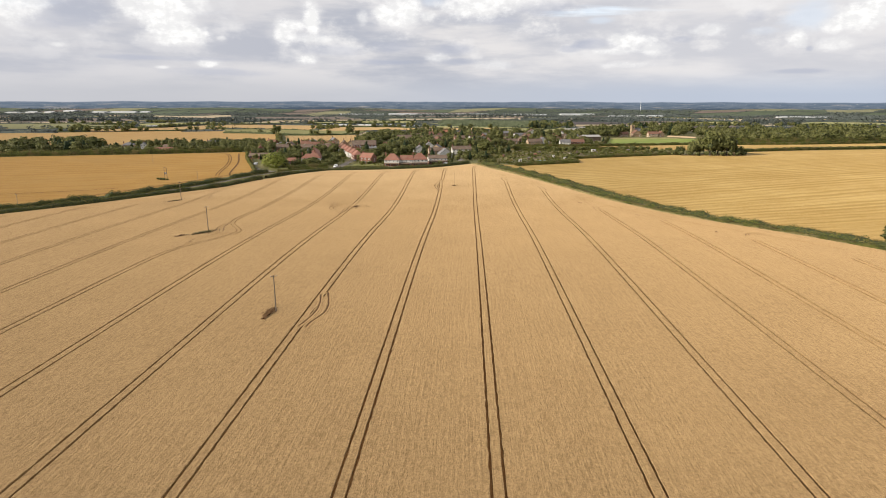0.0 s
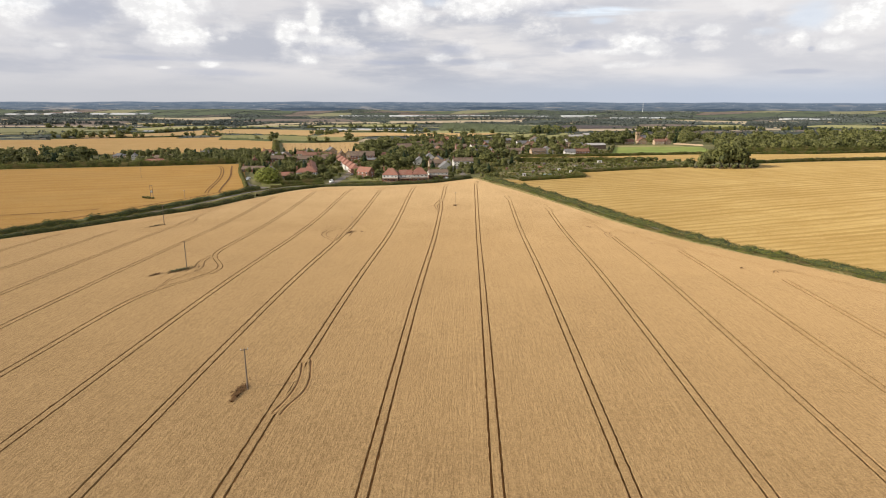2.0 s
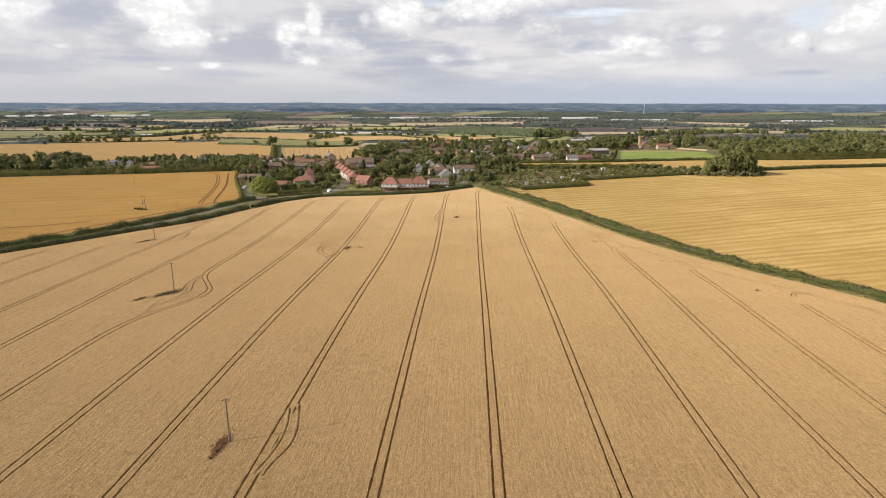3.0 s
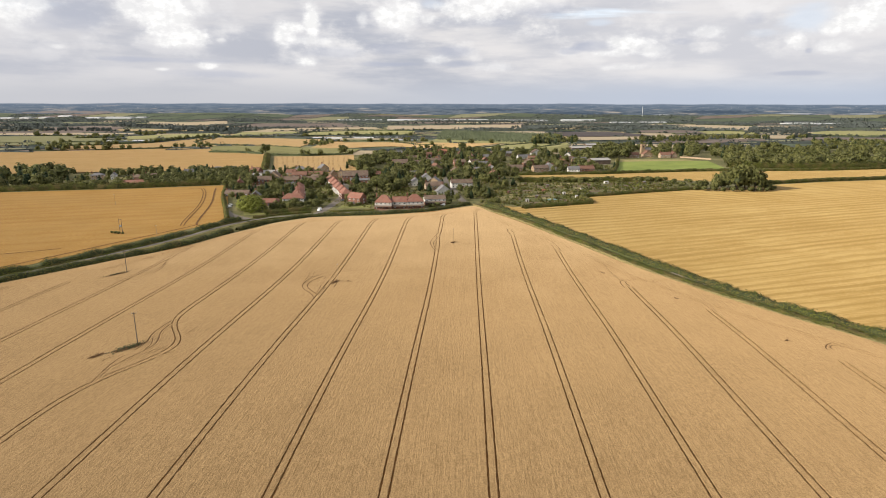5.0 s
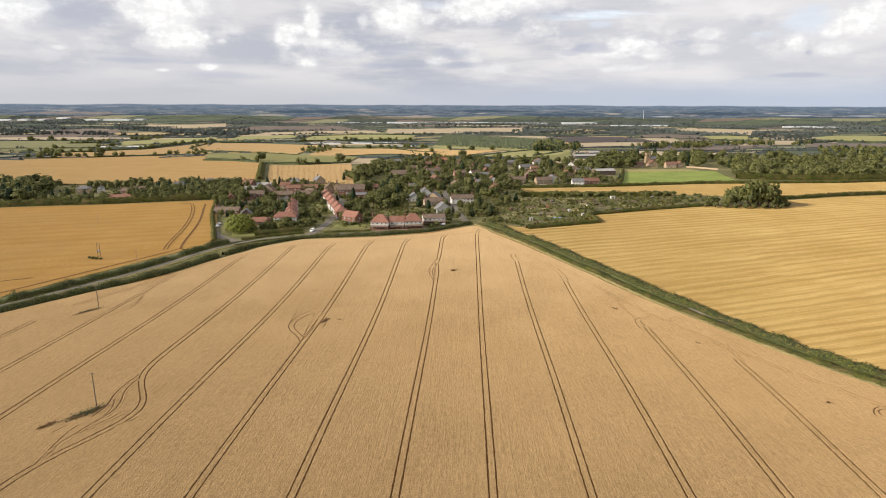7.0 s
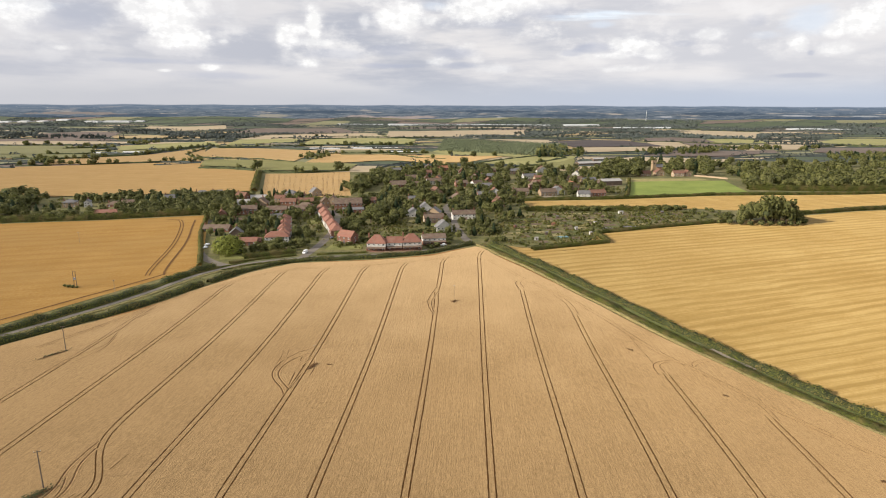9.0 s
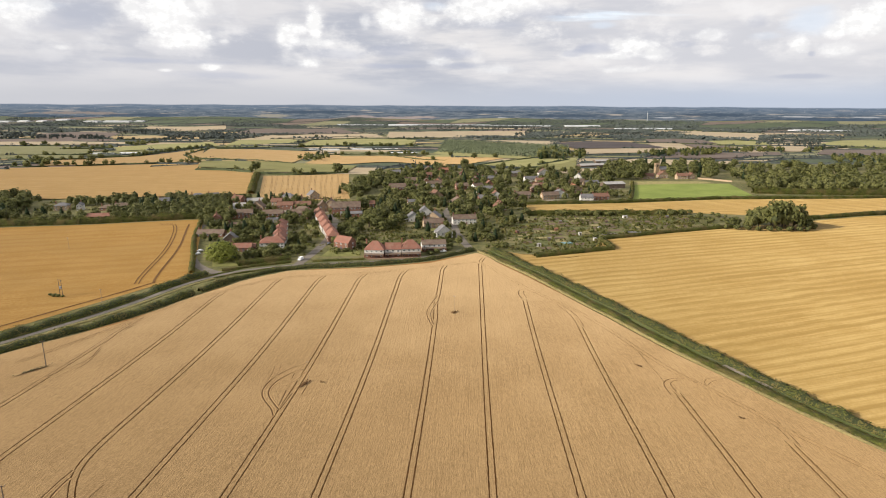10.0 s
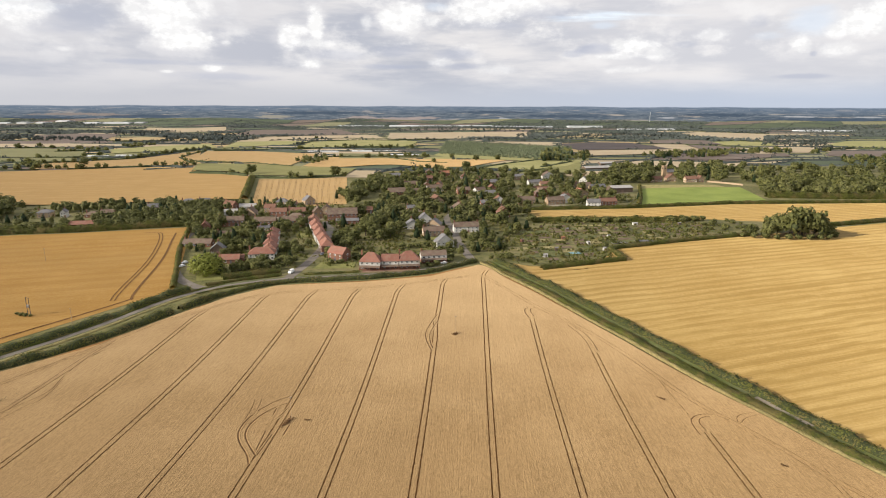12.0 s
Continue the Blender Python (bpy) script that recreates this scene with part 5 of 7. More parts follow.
# smaller houses packed between the gardens
pack = random.Random(77)
for zone, count in (([(-290, 745), (-150, 765), (-130, 690), (-150, 560), (-176, 535), (-226, 625)], 10), ([(-80, 680), (-100, 1060), (40, 1060), (30, 680), (-20, 600)], 12), ([(60, 770), (90, 1020), (190, 1040), (180, 800), (120, 765)], 6), ([(-330, 650), (-300, 740), (-240, 740), (-240, 650)], 0)):
    xs, ys = [p[0] for p in zone], [p[1] for p in zone]
    for _ in range(count * 9):
        if count <= 0:
            break
        hx, hy = pack.uniform(min(xs), max(xs)), pack.uniform(min(ys), max(ys))
        if inside(hx, hy, zone) and free(hx, hy, 7.5) and min(math.dist((hx, hy), q) for pts in STREETS.values() for q in along_line(pts, 6)) > 9:
            low = pack.random() < 0.3
            house("bungalow" if low else "house", hx, hy, pack.uniform(-25, 40), pack.uniform(9, 14), pack.uniform(7, 8.5), 2.7 if low else pack.uniform(4.5, 5.2), pack.uniform(33, 43), pack.choice(["russet", "brown", "brown", "slate", "slate", "russet", "brown"]), pack.choice(["brick", "brick", "white", "stone", "buff"]), pack.choice("ggGGh"), 1)
            count -= 1

# ---- church tower ----
def church(x, y):
    ob = new("church")
    ob.matrix_basis = pose(x, y, ground_z(x, y) - 0.1, 0, 0, 12)
    tv, tf = merged(box(5.5, 5.5, 15, 0, 0, 0), box(6, 6, 0.5, 0, 0, 15), *[box(1.0, 1.0, 1.1, sx * 2.45, sy * 2.45, 15.5) for sx in (-1, 0, 1) for sy in (-1, 0, 1) if sx or sy])
    part("tower", mesh_of("tower", tv, tf, M_WALL["stone"]), ob, "square ironstone tower with battlements")
    nv, nf = merged(box(20, 8, 7, 13, 0, 0))
    nv += [(3, 0, 11), (23, 0, 11)]
    nf += [(4, 7, 8), (6, 5, 9)]
    part("nave", mesh_of("nave", nv, nf, M_WALL["stone"]), ob)
    part("roof", mesh_of("roof", [(2.8, -4.4, 6.7), (23.3, -4.4, 6.7), (23.3, 0, 11.3), (2.8, 0, 11.3), (2.8, 4.4, 6.7), (23.3, 4.4, 6.7)], [(0, 1, 2, 3), (3, 2, 5, 4)], M_ROOF["slate"]), ob)
    for z in (11.0,):
        for turn in (0, 90, -90):
            w = part("belfry_opening", mesh_of("belfry_opening", *box(1.4, 0.1, 2.6, 0, -2.8, z), M_GLASS), ob)
            w.rotation_euler = (0, 0, radians(turn))
    tagged(ob, "ironstone village church with a square tower among trees", "church")
    taken.append((x, y, 6))
    taken.append((x + 12, y, 9))


church(290, 1052)

# ---- trees, place by place ----
for name, pts in STREETS.items():
    for px, py in along_line(pts, 6):
        taken.append((px, py, 3.2))
for px, py in along_line(LANE, 6):
    taken.append((px, py, 3.0))

place_tree("dome", -160, 500, 13.5, wide=1.18)
place_tree("oak", -127, 549, 10, wide=1.0)
place_tree("oak", 178, 243, 9, label="round dark green tree in the track hedge", group="field trees", wide=1.1)
for tx, ty, th, kd, wd in ((222, 622, 10.1, "oak", 1.1), (232, 616, 13.4, "ash", 1.0), (241, 620, 19.0, "ash", 0.8), (250, 616, 24.6, "oak", 0.85), (259, 618, 26.9, "ash", 0.8), (267, 616, 23.5, "oak", 0.9), (274, 620, 16.8, "ash", 0.9), (256, 630, 22.4, "oak", 0.8), (243, 632, 16.8, "oak", 1.0), (269, 632, 19.0, "ash", 0.9), (281, 620, 10.1, "oak", 1.1)):
    place_tree(kd, tx, ty, th, group="trees at the field corner", wide=wd)
for tx, ty, th in ((206, 618, 5.5), (213, 616, 5), (220, 613, 6), (228, 611, 6), (236, 609, 5.5), (244, 609, 6), (252, 609, 5.5), (260, 609, 6), (268, 610, 5.5), (276, 612, 6), (284, 618, 5), (290, 626, 4.5)):
    place_tree("shrub", tx, ty, th, group="trees at the field corner")
MIXED = ["oak", "oak", "ash", "ash", "oak", "conifer"]
grove([(-108, 640), (-106, 730), (-72, 715), (-50, 605), (-54, 566), (-84, 562)], 42, 7, 13.5, MIXED, "village trees", 0.6)
grove([(-30, 545), (-10, 600), (10, 640), (20, 570), (8, 548)], 16, 3, 8, ["oak", "ash"], "village trees", 0.6)
grove([(-84, 640), (-92, 900), (40, 900), (40, 640), (-50, 590)], 85, 7, 13.5, MIXED, "village trees", 0.7)
grove([(24, 600), (40, 900), (90, 900), (56, 670), (50, 610)], 34, 5, 9, MIXED, "village trees", 0.6)
grove([(-290, 740), (-200, 760), (-130, 700), (-140, 560), (-175, 530), (-228, 625)], 125, 5, 10.5, MIXED, "village trees", 0.55)
grove([(-150, 800), (-125, 1000), (-80, 900), (-88, 836), (-126, 790)], 60, 8, 14, MIXED, "village trees", 0.55, "village_wood")
grove([(-92, 900), (-92, 1120), (90, 1120), (70, 900)], 70, 8, 14, MIXED, "village trees", 0.6, "village_wood")
grove([(56, 770), (90, 1080), (200, 1080), (190, 800), (120, 770)], 70, 7, 14, MIXED, "village trees", 0.6, "village_wood")
grove([(186, 950), (240, 1160), (300, 1150), (250, 955)], 40, 12, 18, ["oak", "ash", "oak"], "trees round the church", 0.6, "church_trees")
grove([(230, 985), (300, 1200), (520, 1220), (400, 975), (330, 985)], 80, 10, 17, MIXED, "trees round the church", 0.6, "church_trees")
grove([(335, 846), (420, 1120), (560, 1180), (900, 1200), (900, 1000), (640, 872), (480, 838)], 230, 11, 18, ["oak", "ash", "oak", "ash"], "wood beyond the paddock", 0.65, "paddock_wood")
for px, py, pr in ((-378, 650, 9), (-358, 652, 9), (-334, 655, 9), (-366, 636, 8), (-345, 640, 8), (-318, 612, 8)):
    taken.append((px, py, pr))
grove([(-520, 545), (-510, 745), (-425, 715), (-400, 600)], 105, 9, 15, MIXED, "trees behind the barley", 0.35, "barley_belt")
grove([(-430, 612), (-400, 640), (-335, 652), (-250, 685), (-246, 652), (-330, 616)], 60, 6, 10, MIXED, "trees behind the barley", 0.4, "barley_belt")
grove([(-400, 705), (-400, 690), (-300, 690), (-240, 735), (-286, 762)], 60, 7, 11, MIXED, "trees behind the barley", 0.5, "barley_belt")
grove([(-372, 597), (-372, 606), (-300, 630), (-238, 655), (-234, 640), (-318, 610)], 70, 5.5, 8.5, ["oak", "ash"], "trees behind the barley", 0.4, "barley_belt")
grove([(-320, 640), (-300, 700), (-240, 740), (-232, 650)], 60, 7, 11, MIXED, "trees behind the barley", 0.5, "barley_belt")
grove([(-133, 503), (-112, 505), (-108, 560), (-118, 640), (-132, 640), (-126, 560)], 16, 4, 8, MIXED, "garden trees", 0.45)
grove([(-98, 530), (-84, 548), (-88, 620), (-100, 610)], 9, 4, 8, MIXED, "garden trees", 0.45)
grove([(-200, 530), (-165, 530), (-145, 600), (-150, 640), (-205, 620)], 34, 4, 8, MIXED, "garden trees", 0.45)
grove([(-245, 640), (-210, 600), (-190, 640), (-215, 690)], 16, 8, 12, MIXED, "village trees", 0.5)
grove([(-40, 545), (20, 556), (44, 640), (20, 670), (-40, 660)], 34, 4, 9, MIXED, "garden trees", 0.45)
grove([(-85, 660), (-98, 1000), (60, 1000), (50, 660)], 80, 6, 11.5, MIXED, "village trees", 0.45, "village_wood")
grove([(56, 760), (90, 1080), (200, 1080), (190, 800), (120, 762)], 60, 5, 10, MIXED, "village trees", 0.45, "village_wood")
grove([(335, 848), (390, 960), (520, 985), (680, 960), (640, 880), (480, 842)], 110, 9, 16, ["oak", "ash", "oak", "ash"], "wood beyond the paddock", 0.4, "paddock_wood")
grove([(-150, 800), (-110, 1060), (60, 1060), (46, 680), (-70, 680)], 90, 6, 12, MIXED, "village trees", 0.4, "village_wood")
grow_bulk("village_wood", "dense olive-green trees among the upper village")
grow_bulk("church_trees", "tall rounded trees round the church")
grow_bulk("paddock_wood", "broadleaved wood beyond the green paddock")
grow_bulk("barley_belt", "dense dark trees behind the barley field")
grove([(-150, 496), (-118, 505), (-117, 514), (-128, 526), (-148, 512)], 26, 3.5, 7.5, ["oak", "ash", "ash"], "garden trees", 0.45)
grove([(-150, 505), (-125, 540), (-112, 520), (-116, 505)], 14, 2.5, 5, ["shrub"], "garden shrubs", 0.5)
grove([(-78, 528), (-20, 546), (-30, 580), (-54, 566), (-80, 560)], 34, 2.5, 6, ["shrub"], "garden shrubs", 0.4)
grove([(-30, 512), (-4, 530), (-10, 560), (-36, 545)], 14, 2, 5, ["shrub"], "garden shrubs", 0.4)
grove([(8, 545), (24, 530), (40, 560), (30, 600), (10, 590)], 22, 3, 7, ["shrub", "ash"], "garden shrubs", 0.4)
grove([(-100, 520), (-82, 560), (-64, 560), (-70, 530)], 10, 2.5, 5, ["shrub"], "garden shrubs", 0.5)
grove([(22, 556), (34, 625), (66, 668), (205, 678), (208, 632), (150, 600), (98, 576), (98, 548), (50, 530)], 90, 1.6, 4.2, ["shrub"], "allotment bushes", 0.5)
grove([(60, 664), (205, 676), (205, 686), (60, 676)], 30, 4, 7, ["shrub"], "allotment bushes", 0.5)
grove([(200, 622), (236, 634), (240, 690), (204, 686)], 18, 3, 6, ["shrub"], "allotment bushes", 0.5)


def garden_growth():
    """Hedges, fruit bushes and borders of the gardens, past counting."""
    g = random.Random(91)
    P, N, S = [], [], []
    zones = [([(-290, 745), (-140, 765), (-60, 700), (-50, 575), (-60, 520), (-100, 512), (-150, 505), (-226, 630)], 1500), ([(-95, 640), (-110, 1080), (60, 1080), (50, 620), (10, 560), (-40, 540)], 1500), ([(50, 770), (80, 1060), (200, 1060), (185, 790), (120, 765)], 500), ([(-600, 570), (-480, 720), (-230, 745), (-230, 640), (-362, 597)], 700), ([(20, 540), (34, 625), (66, 668), (205, 680), (208, 628), (150, 600), (98, 576), (98, 548), (50, 525)], 650)]
    for poly, count in zones:
        xs, ys = [p[0] for p in poly], [p[1] for p in poly]
        while count > 0:
            count -= 1
            x, y = g.uniform(min(xs), max(xs)), g.uniform(min(ys), max(ys))
            if not inside(x, y, poly) or not free(x, y, 0.3):
                continue
            h, w = g.uniform(1.0, 3.4), g.uniform(0.9, 2.4)
            line = g.random() < 0.35
            a = g.uniform(0, math.pi)
            for _ in range(34 if line else 22):
                d = Vector((g.gauss(0, 1), g.gauss(0, 1), abs(g.gauss(0, 1)))).normalized()
                o = g.uniform(-7, 7) if line else 0
                P.append((x + d.x * w * 0.6 + math.cos(a) * o, y + d.y * w * 0.6 + math.sin(a) * o, ground_z(x, y) + d.z * h * 0.9))
                N.append(tuple(d))
                S.append(g.uniform(0.6, 1.3))
    tagged(new("garden_shrubs", leaf_mesh("garden_shrubs", P, N, S, M_HEDGE, 8)), "hedges and bushes filling the village gardens", "shrubs", kind="stuff")


garden_growth()


# ---- poles and their scuffed crop ----
M_GREYPOLE = material("silvered_pole", (0.26, 0.19, 0.12), (0.36, 0.27, 0.17), 1.0, 9.0, local=True)
def power_pole(x, y, high, label, arm=1.6, stout=1.0):
    ob = new("power_pole")
    ob.matrix_basis = pose(x, y, ground_z(x, y), 0, 0, 28)
    part("post", mesh_of("post", *tube((0, 0, -0.3), (0, 0, high), 0.20 * stout, 0.14 * stout, 9), M_POLE if stout == 1 else M_GREYPOLE), ob)
    part("crossarm", mesh_of("crossarm", *box(arm, 0.12, 0.14, 0, 0.16, high - 0.45), M_POLE), ob)
    for k in (-1, 0, 1):
        part("insulator", mesh_of("insulator", *merged(tube((k * arm * 0.45, 0.16, high - 0.31), (k * arm * 0.45, 0.16, high - 0.05), 0.06, 0.04, 6), tube((k * arm * 0.45, 0.16, high - 0.22), (k * arm * 0.45, 0.16, high - 0.15), 0.09, 0.09, 6)), M_METAL), ob)
    tagged(ob, label, "pole", "power poles")
    return ob


power_pole(-48.4, 146.5, 11.0, "weathered timber power pole standing in wheat")
power_pole(-111.6, 251.1, 12.0, "weathered timber power pole in trampled wheat")
power_pole(-167.0, 342.0, 12.0, "weathered timber power pole near the lane")
power_pole(-60.6, 338.5, 9.5, "slim timber power pole in the wheat", 0.8, 0.45)
power_pole(-5.9, 416.5, 9.5, "slim timber power pole in the wheat", 0.8, 0.45)
power_pole(-190.5, 417.5, 7.5, "slim timber pole beside the lane", 0.9, 0.7)
power_pole(-276.9, 520.5, 8.5, "slim timber power pole in the barley", 1.0, 0.7)
power_pole(-244, 312, 8.0, "slim timber pole beside the lane", 0.9, 0.7)


def transformer_pole(x, y):
    ob = new("transformer_pole")
    ob.matrix_basis = pose(x, y, ground_z(x, y), 0, 0, -25)
    for sx in (-1.2, 1.2):
        part("post", mesh_of("post", *tube((sx, 0, -0.3), (sx, 0, 9.5), 0.17, 0.13, 9), M_POLE), ob)
    part("crossarm", mesh_of("crossarm", *box(3.2, 0.14, 0.16, 0, 0.18, 9.0), M_POLE), ob)
    part("platform", mesh_of("platform", *box(2.6, 0.5, 0.14, 0, 0, 4.2), M_POLE), ob)
    part("transformer", mesh_of("transformer", *merged(box(0.9, 0.7, 1.1, 0, 0, 4.34), box(1.0, 0.8, 0.1, 0, 0, 5.44), *[box(0.06, 0.9, 0.8, -0.3 + 0.2 * k, 0, 4.5) for k in range(4)]), M_METAL), ob, "dark grey finned transformer")
    tagged(ob, "twin timber poles carrying a transformer in barley", "pole", "power poles")


transformer_pole(-218, 426)

for tx, ty, th in ((-221.5, 425, 2.6), (-219, 424.5, 2.4), (-224, 426, 2.2), (-216.5, 424.5, 1.8)):
    place_tree("shrub", tx, ty, th, label="weeds round the transformer poles", group="weeds")


def scuff(x, y, long, wide, turn, seed, growth=None):
    """Flattened dark crop beside a pole, strewn with stalks; the dark also stands for shade in the hole."""
    g = random.Random(seed)
    v, f = [], []
    c, s = math.cos(radians(turn)), math.sin(radians(turn))
    rim = 28
    for k in range(rim):
        a = math.tau * k / rim
        q = g.uniform(0.5, 1.2)
        u, w = math.cos(a) * long / 2 * q, math.sin(a) * wide / 2 * q
        px, py = x + u * c - w * s, y + u * s + w * c
        v.append((px, py, ground_z(px, py) + 1.12))
    v.append((x, y, ground_z(x, y) + 1.10))
    f = [(k, (k + 1) % rim, rim) for k in range(rim)]
    # flat sheet over the crop, its colour painted dark for a shaded hole
    part("trampled_patch", mesh_of("trampled_patch", v, f, M_TRAMPLED_SHADE), wheat)
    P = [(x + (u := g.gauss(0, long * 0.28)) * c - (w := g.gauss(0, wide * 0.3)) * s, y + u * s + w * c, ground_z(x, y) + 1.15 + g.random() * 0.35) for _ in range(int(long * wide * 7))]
    part("weeds", leaf_mesh("weeds", P, [(0, 0, 1)] * len(P), [g.uniform(0.2, 0.6) for _ in P], growth or M_TRAMPLED_SHADE, seed), wheat)


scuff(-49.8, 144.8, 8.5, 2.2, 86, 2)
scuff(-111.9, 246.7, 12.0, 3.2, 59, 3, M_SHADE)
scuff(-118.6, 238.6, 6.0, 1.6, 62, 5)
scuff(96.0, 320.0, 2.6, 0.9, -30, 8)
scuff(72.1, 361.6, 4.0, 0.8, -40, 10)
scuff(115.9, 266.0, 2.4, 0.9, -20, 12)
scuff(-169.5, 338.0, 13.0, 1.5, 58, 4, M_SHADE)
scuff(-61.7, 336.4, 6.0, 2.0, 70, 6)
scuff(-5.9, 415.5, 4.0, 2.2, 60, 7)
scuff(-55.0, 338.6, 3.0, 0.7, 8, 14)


# ---- village things ----
def car(x, y, turn, paint, label, van=False):
    ob = new("car")
    ob.matrix_basis = pose(x, y, ground_z(x, y) + 0.12, 0, 0, turn)
    L, W, H = (5.0, 1.95, 2.1) if van else (4.2, 1.75, 1.45)
    m = material("car_paint_" + label.split()[0], paint, paint, 1, 5, rough=0.35, bump=0, local=True, spec=0.5)
    prof = [(-L / 2, 0.35), (-L / 2, 0.85), (-L * 0.22, 0.95), (-L * 0.12, H), (L * 0.30, H), (L * 0.46, 0.95), (L / 2, 0.85), (L / 2, 0.35)]
    if van:
        prof = [(-L / 2, 0.35), (-L / 2, 1.0), (-L * 0.36, 1.15), (-L * 0.26, H), (L * 0.49, H), (L / 2, 0.9), (L / 2, 0.6), (L / 2, 0.35)]
    n = len(prof)
    v = [(px, -W / 2 * (0.88 if pz > 1.2 else 1), pz) for px, pz in prof] + [(px, W / 2 * (0.88 if pz > 1.2 else 1), pz) for px, pz in prof]
    f = [tuple(range(n)), tuple(range(2 * n - 1, n - 1, -1))] + [(k + n, (k + 1) % n + n, (k + 1) % n, k) for k in range(n)]
    part("body", mesh_of("body", v, f, m), ob)
    part("windscreen", mesh_of("windscreen", *box(0.5, W * 0.8, 0.5, -L * (0.29 if van else 0.15), 0, H - 0.62), M_GLASS), ob)
    part("rear_window", mesh_of("rear_window", *box(0.4, W * 0.8, 0.42, L * 0.38, 0, H - 0.56), M_GLASS), ob)
    for sx in (-0.31, 0.31):
        for sy in (-1, 1):
            part("wheel", mesh_of("wheel", *tube((sx * L, sy * (W / 2 - 0.16), 0.31), (sx * L, sy * (W / 2 + 0.02), 0.31), 0.31, 0.31, 10), M_TYRE), ob)
    tagged(ob, label, "van" if van else "car", "parked cars")


M_TYRE = material("black_rubber", (0.015, 0.015, 0.015), (0.03, 0.03, 0.03), 3, 10, rough=0.8, bump=0, local=True)
car(-109, 503, 80, (0.78, 0.78, 0.78), "white delivery van parked at the kerb", True)
car(-182, 512, 60, (0.70, 0.71, 0.72), "silver hatchback parked on the side street")
car(-184, 520, 62, (0.75, 0.75, 0.75), "white hatchback parked on the side street")
car(-54, 500, 12, (0.30, 0.32, 0.36), "grey hatchback parked before the terrace")
car(-16, 528, 20, (0.72, 0.72, 0.70), "pale hatchback on a drive")
car(-100, 545, 85, (0.12, 0.13, 0.16), "dark hatchback parked along the street")
car(-104, 575, 92, (0.35, 0.05, 0.05), "red hatchback parked along the street")
tagged(new("garden_lawn", loft("garden_lawn", [(-98, 512), (-72, 515)], [(-96, 528), (-74, 530)], 6, 5, M_LAWN, 0.16)), "mown green front lawn", "lawn", kind="structure")
tagged(new("green_triangle", loft("green_triangle", [(-160, 484), (-128, 492)], [(-172, 512), (-150, 512)], 6, 5, M_LAWN, 0.16)), "mown green beside the side street", "lawn", kind="structure")
tagged(new("front_paving", loft("front_paving", [(-66, 507), (-32, 514)], [(-66, 513), (-34, 518)], 6, 3, M_WALL["brick"], 0.18)), "brick-paved forecourt before the terrace", "paving", kind="structure")


def garden_wall(pts, high, label):
    line = along_line(pts, 2.0)
    pieces = []
    for (x0, y0), (x1, y1) in zip(line, line[1:]):
        d = math.dist((x0, y0), (x1, y1))
        a = math.atan2(y1 - y0, x1 - x0)
        for w, h, z in ((0.32, high, -0.1), (0.42, 0.12, high - 0.1)):
            v, f = box(d, w, h, 0, 0, z)
            c, s = math.cos(a), math.sin(a)
            mx, my = (x0 + x1) / 2, (y0 + y1) / 2
            pieces.append(([(mx + p[0] * c - p[1] * s, my + p[0] * s + p[1] * c, ground_z(mx, my) + p[2]) for p in v], f))
    tagged(new("garden_wall", mesh_of("garden_wall", *merged(*pieces), M_WALL["buff"])), label, "wall")


garden_wall([(-132, 522), (-122, 509), (-117, 502)], 1.3, "pale stone garden wall beside the street")
garden_wall([(327, 984), (344, 968), (360, 948)], 2.2, "long pale stone wall beside the paddock")
garden_wall([(-66, 505), (-34, 511)], 0.9, "low brick forecourt wall before the terrace")

# ---- allotments ----
def shed(x, y, turn, w, d, h, wall, roof, label):
    ob = new("shed")
    ob.matrix_basis = pose(x, y, ground_z(x, y), 0, 0, turn)
    v, f = box(w, d, h)
    v += [(-w / 2, 0, h + 0.5), (w / 2, 0, h + 0.5)]
    f += [(4, 7, 8), (6, 5, 9)]
    part("wall", mesh_of("wall", v, f, wall), ob)
    o = 0.15
    part("roof", mesh_of("roof", [(-w / 2 - o, -d / 2 - o, h - 0.06), (w / 2 + o, -d / 2 - o, h - 0.06), (w / 2 + o, 0, h + 0.58), (-w / 2 - o, 0, h + 0.58), (-w / 2 - o, d / 2 + o, h - 0.06), (w / 2 + o, d / 2 + o, h - 0.06)], [(0, 1, 2, 3), (3, 2, 5, 4)], roof), ob)
    part("door", mesh_of("door", *box(0.8, 0.06, 1.8, 0.2, -d / 2 - 0.03, 0.05), M_WALL["timber"]), ob)
    tagged(ob, label, "shed", "allotment sheds")


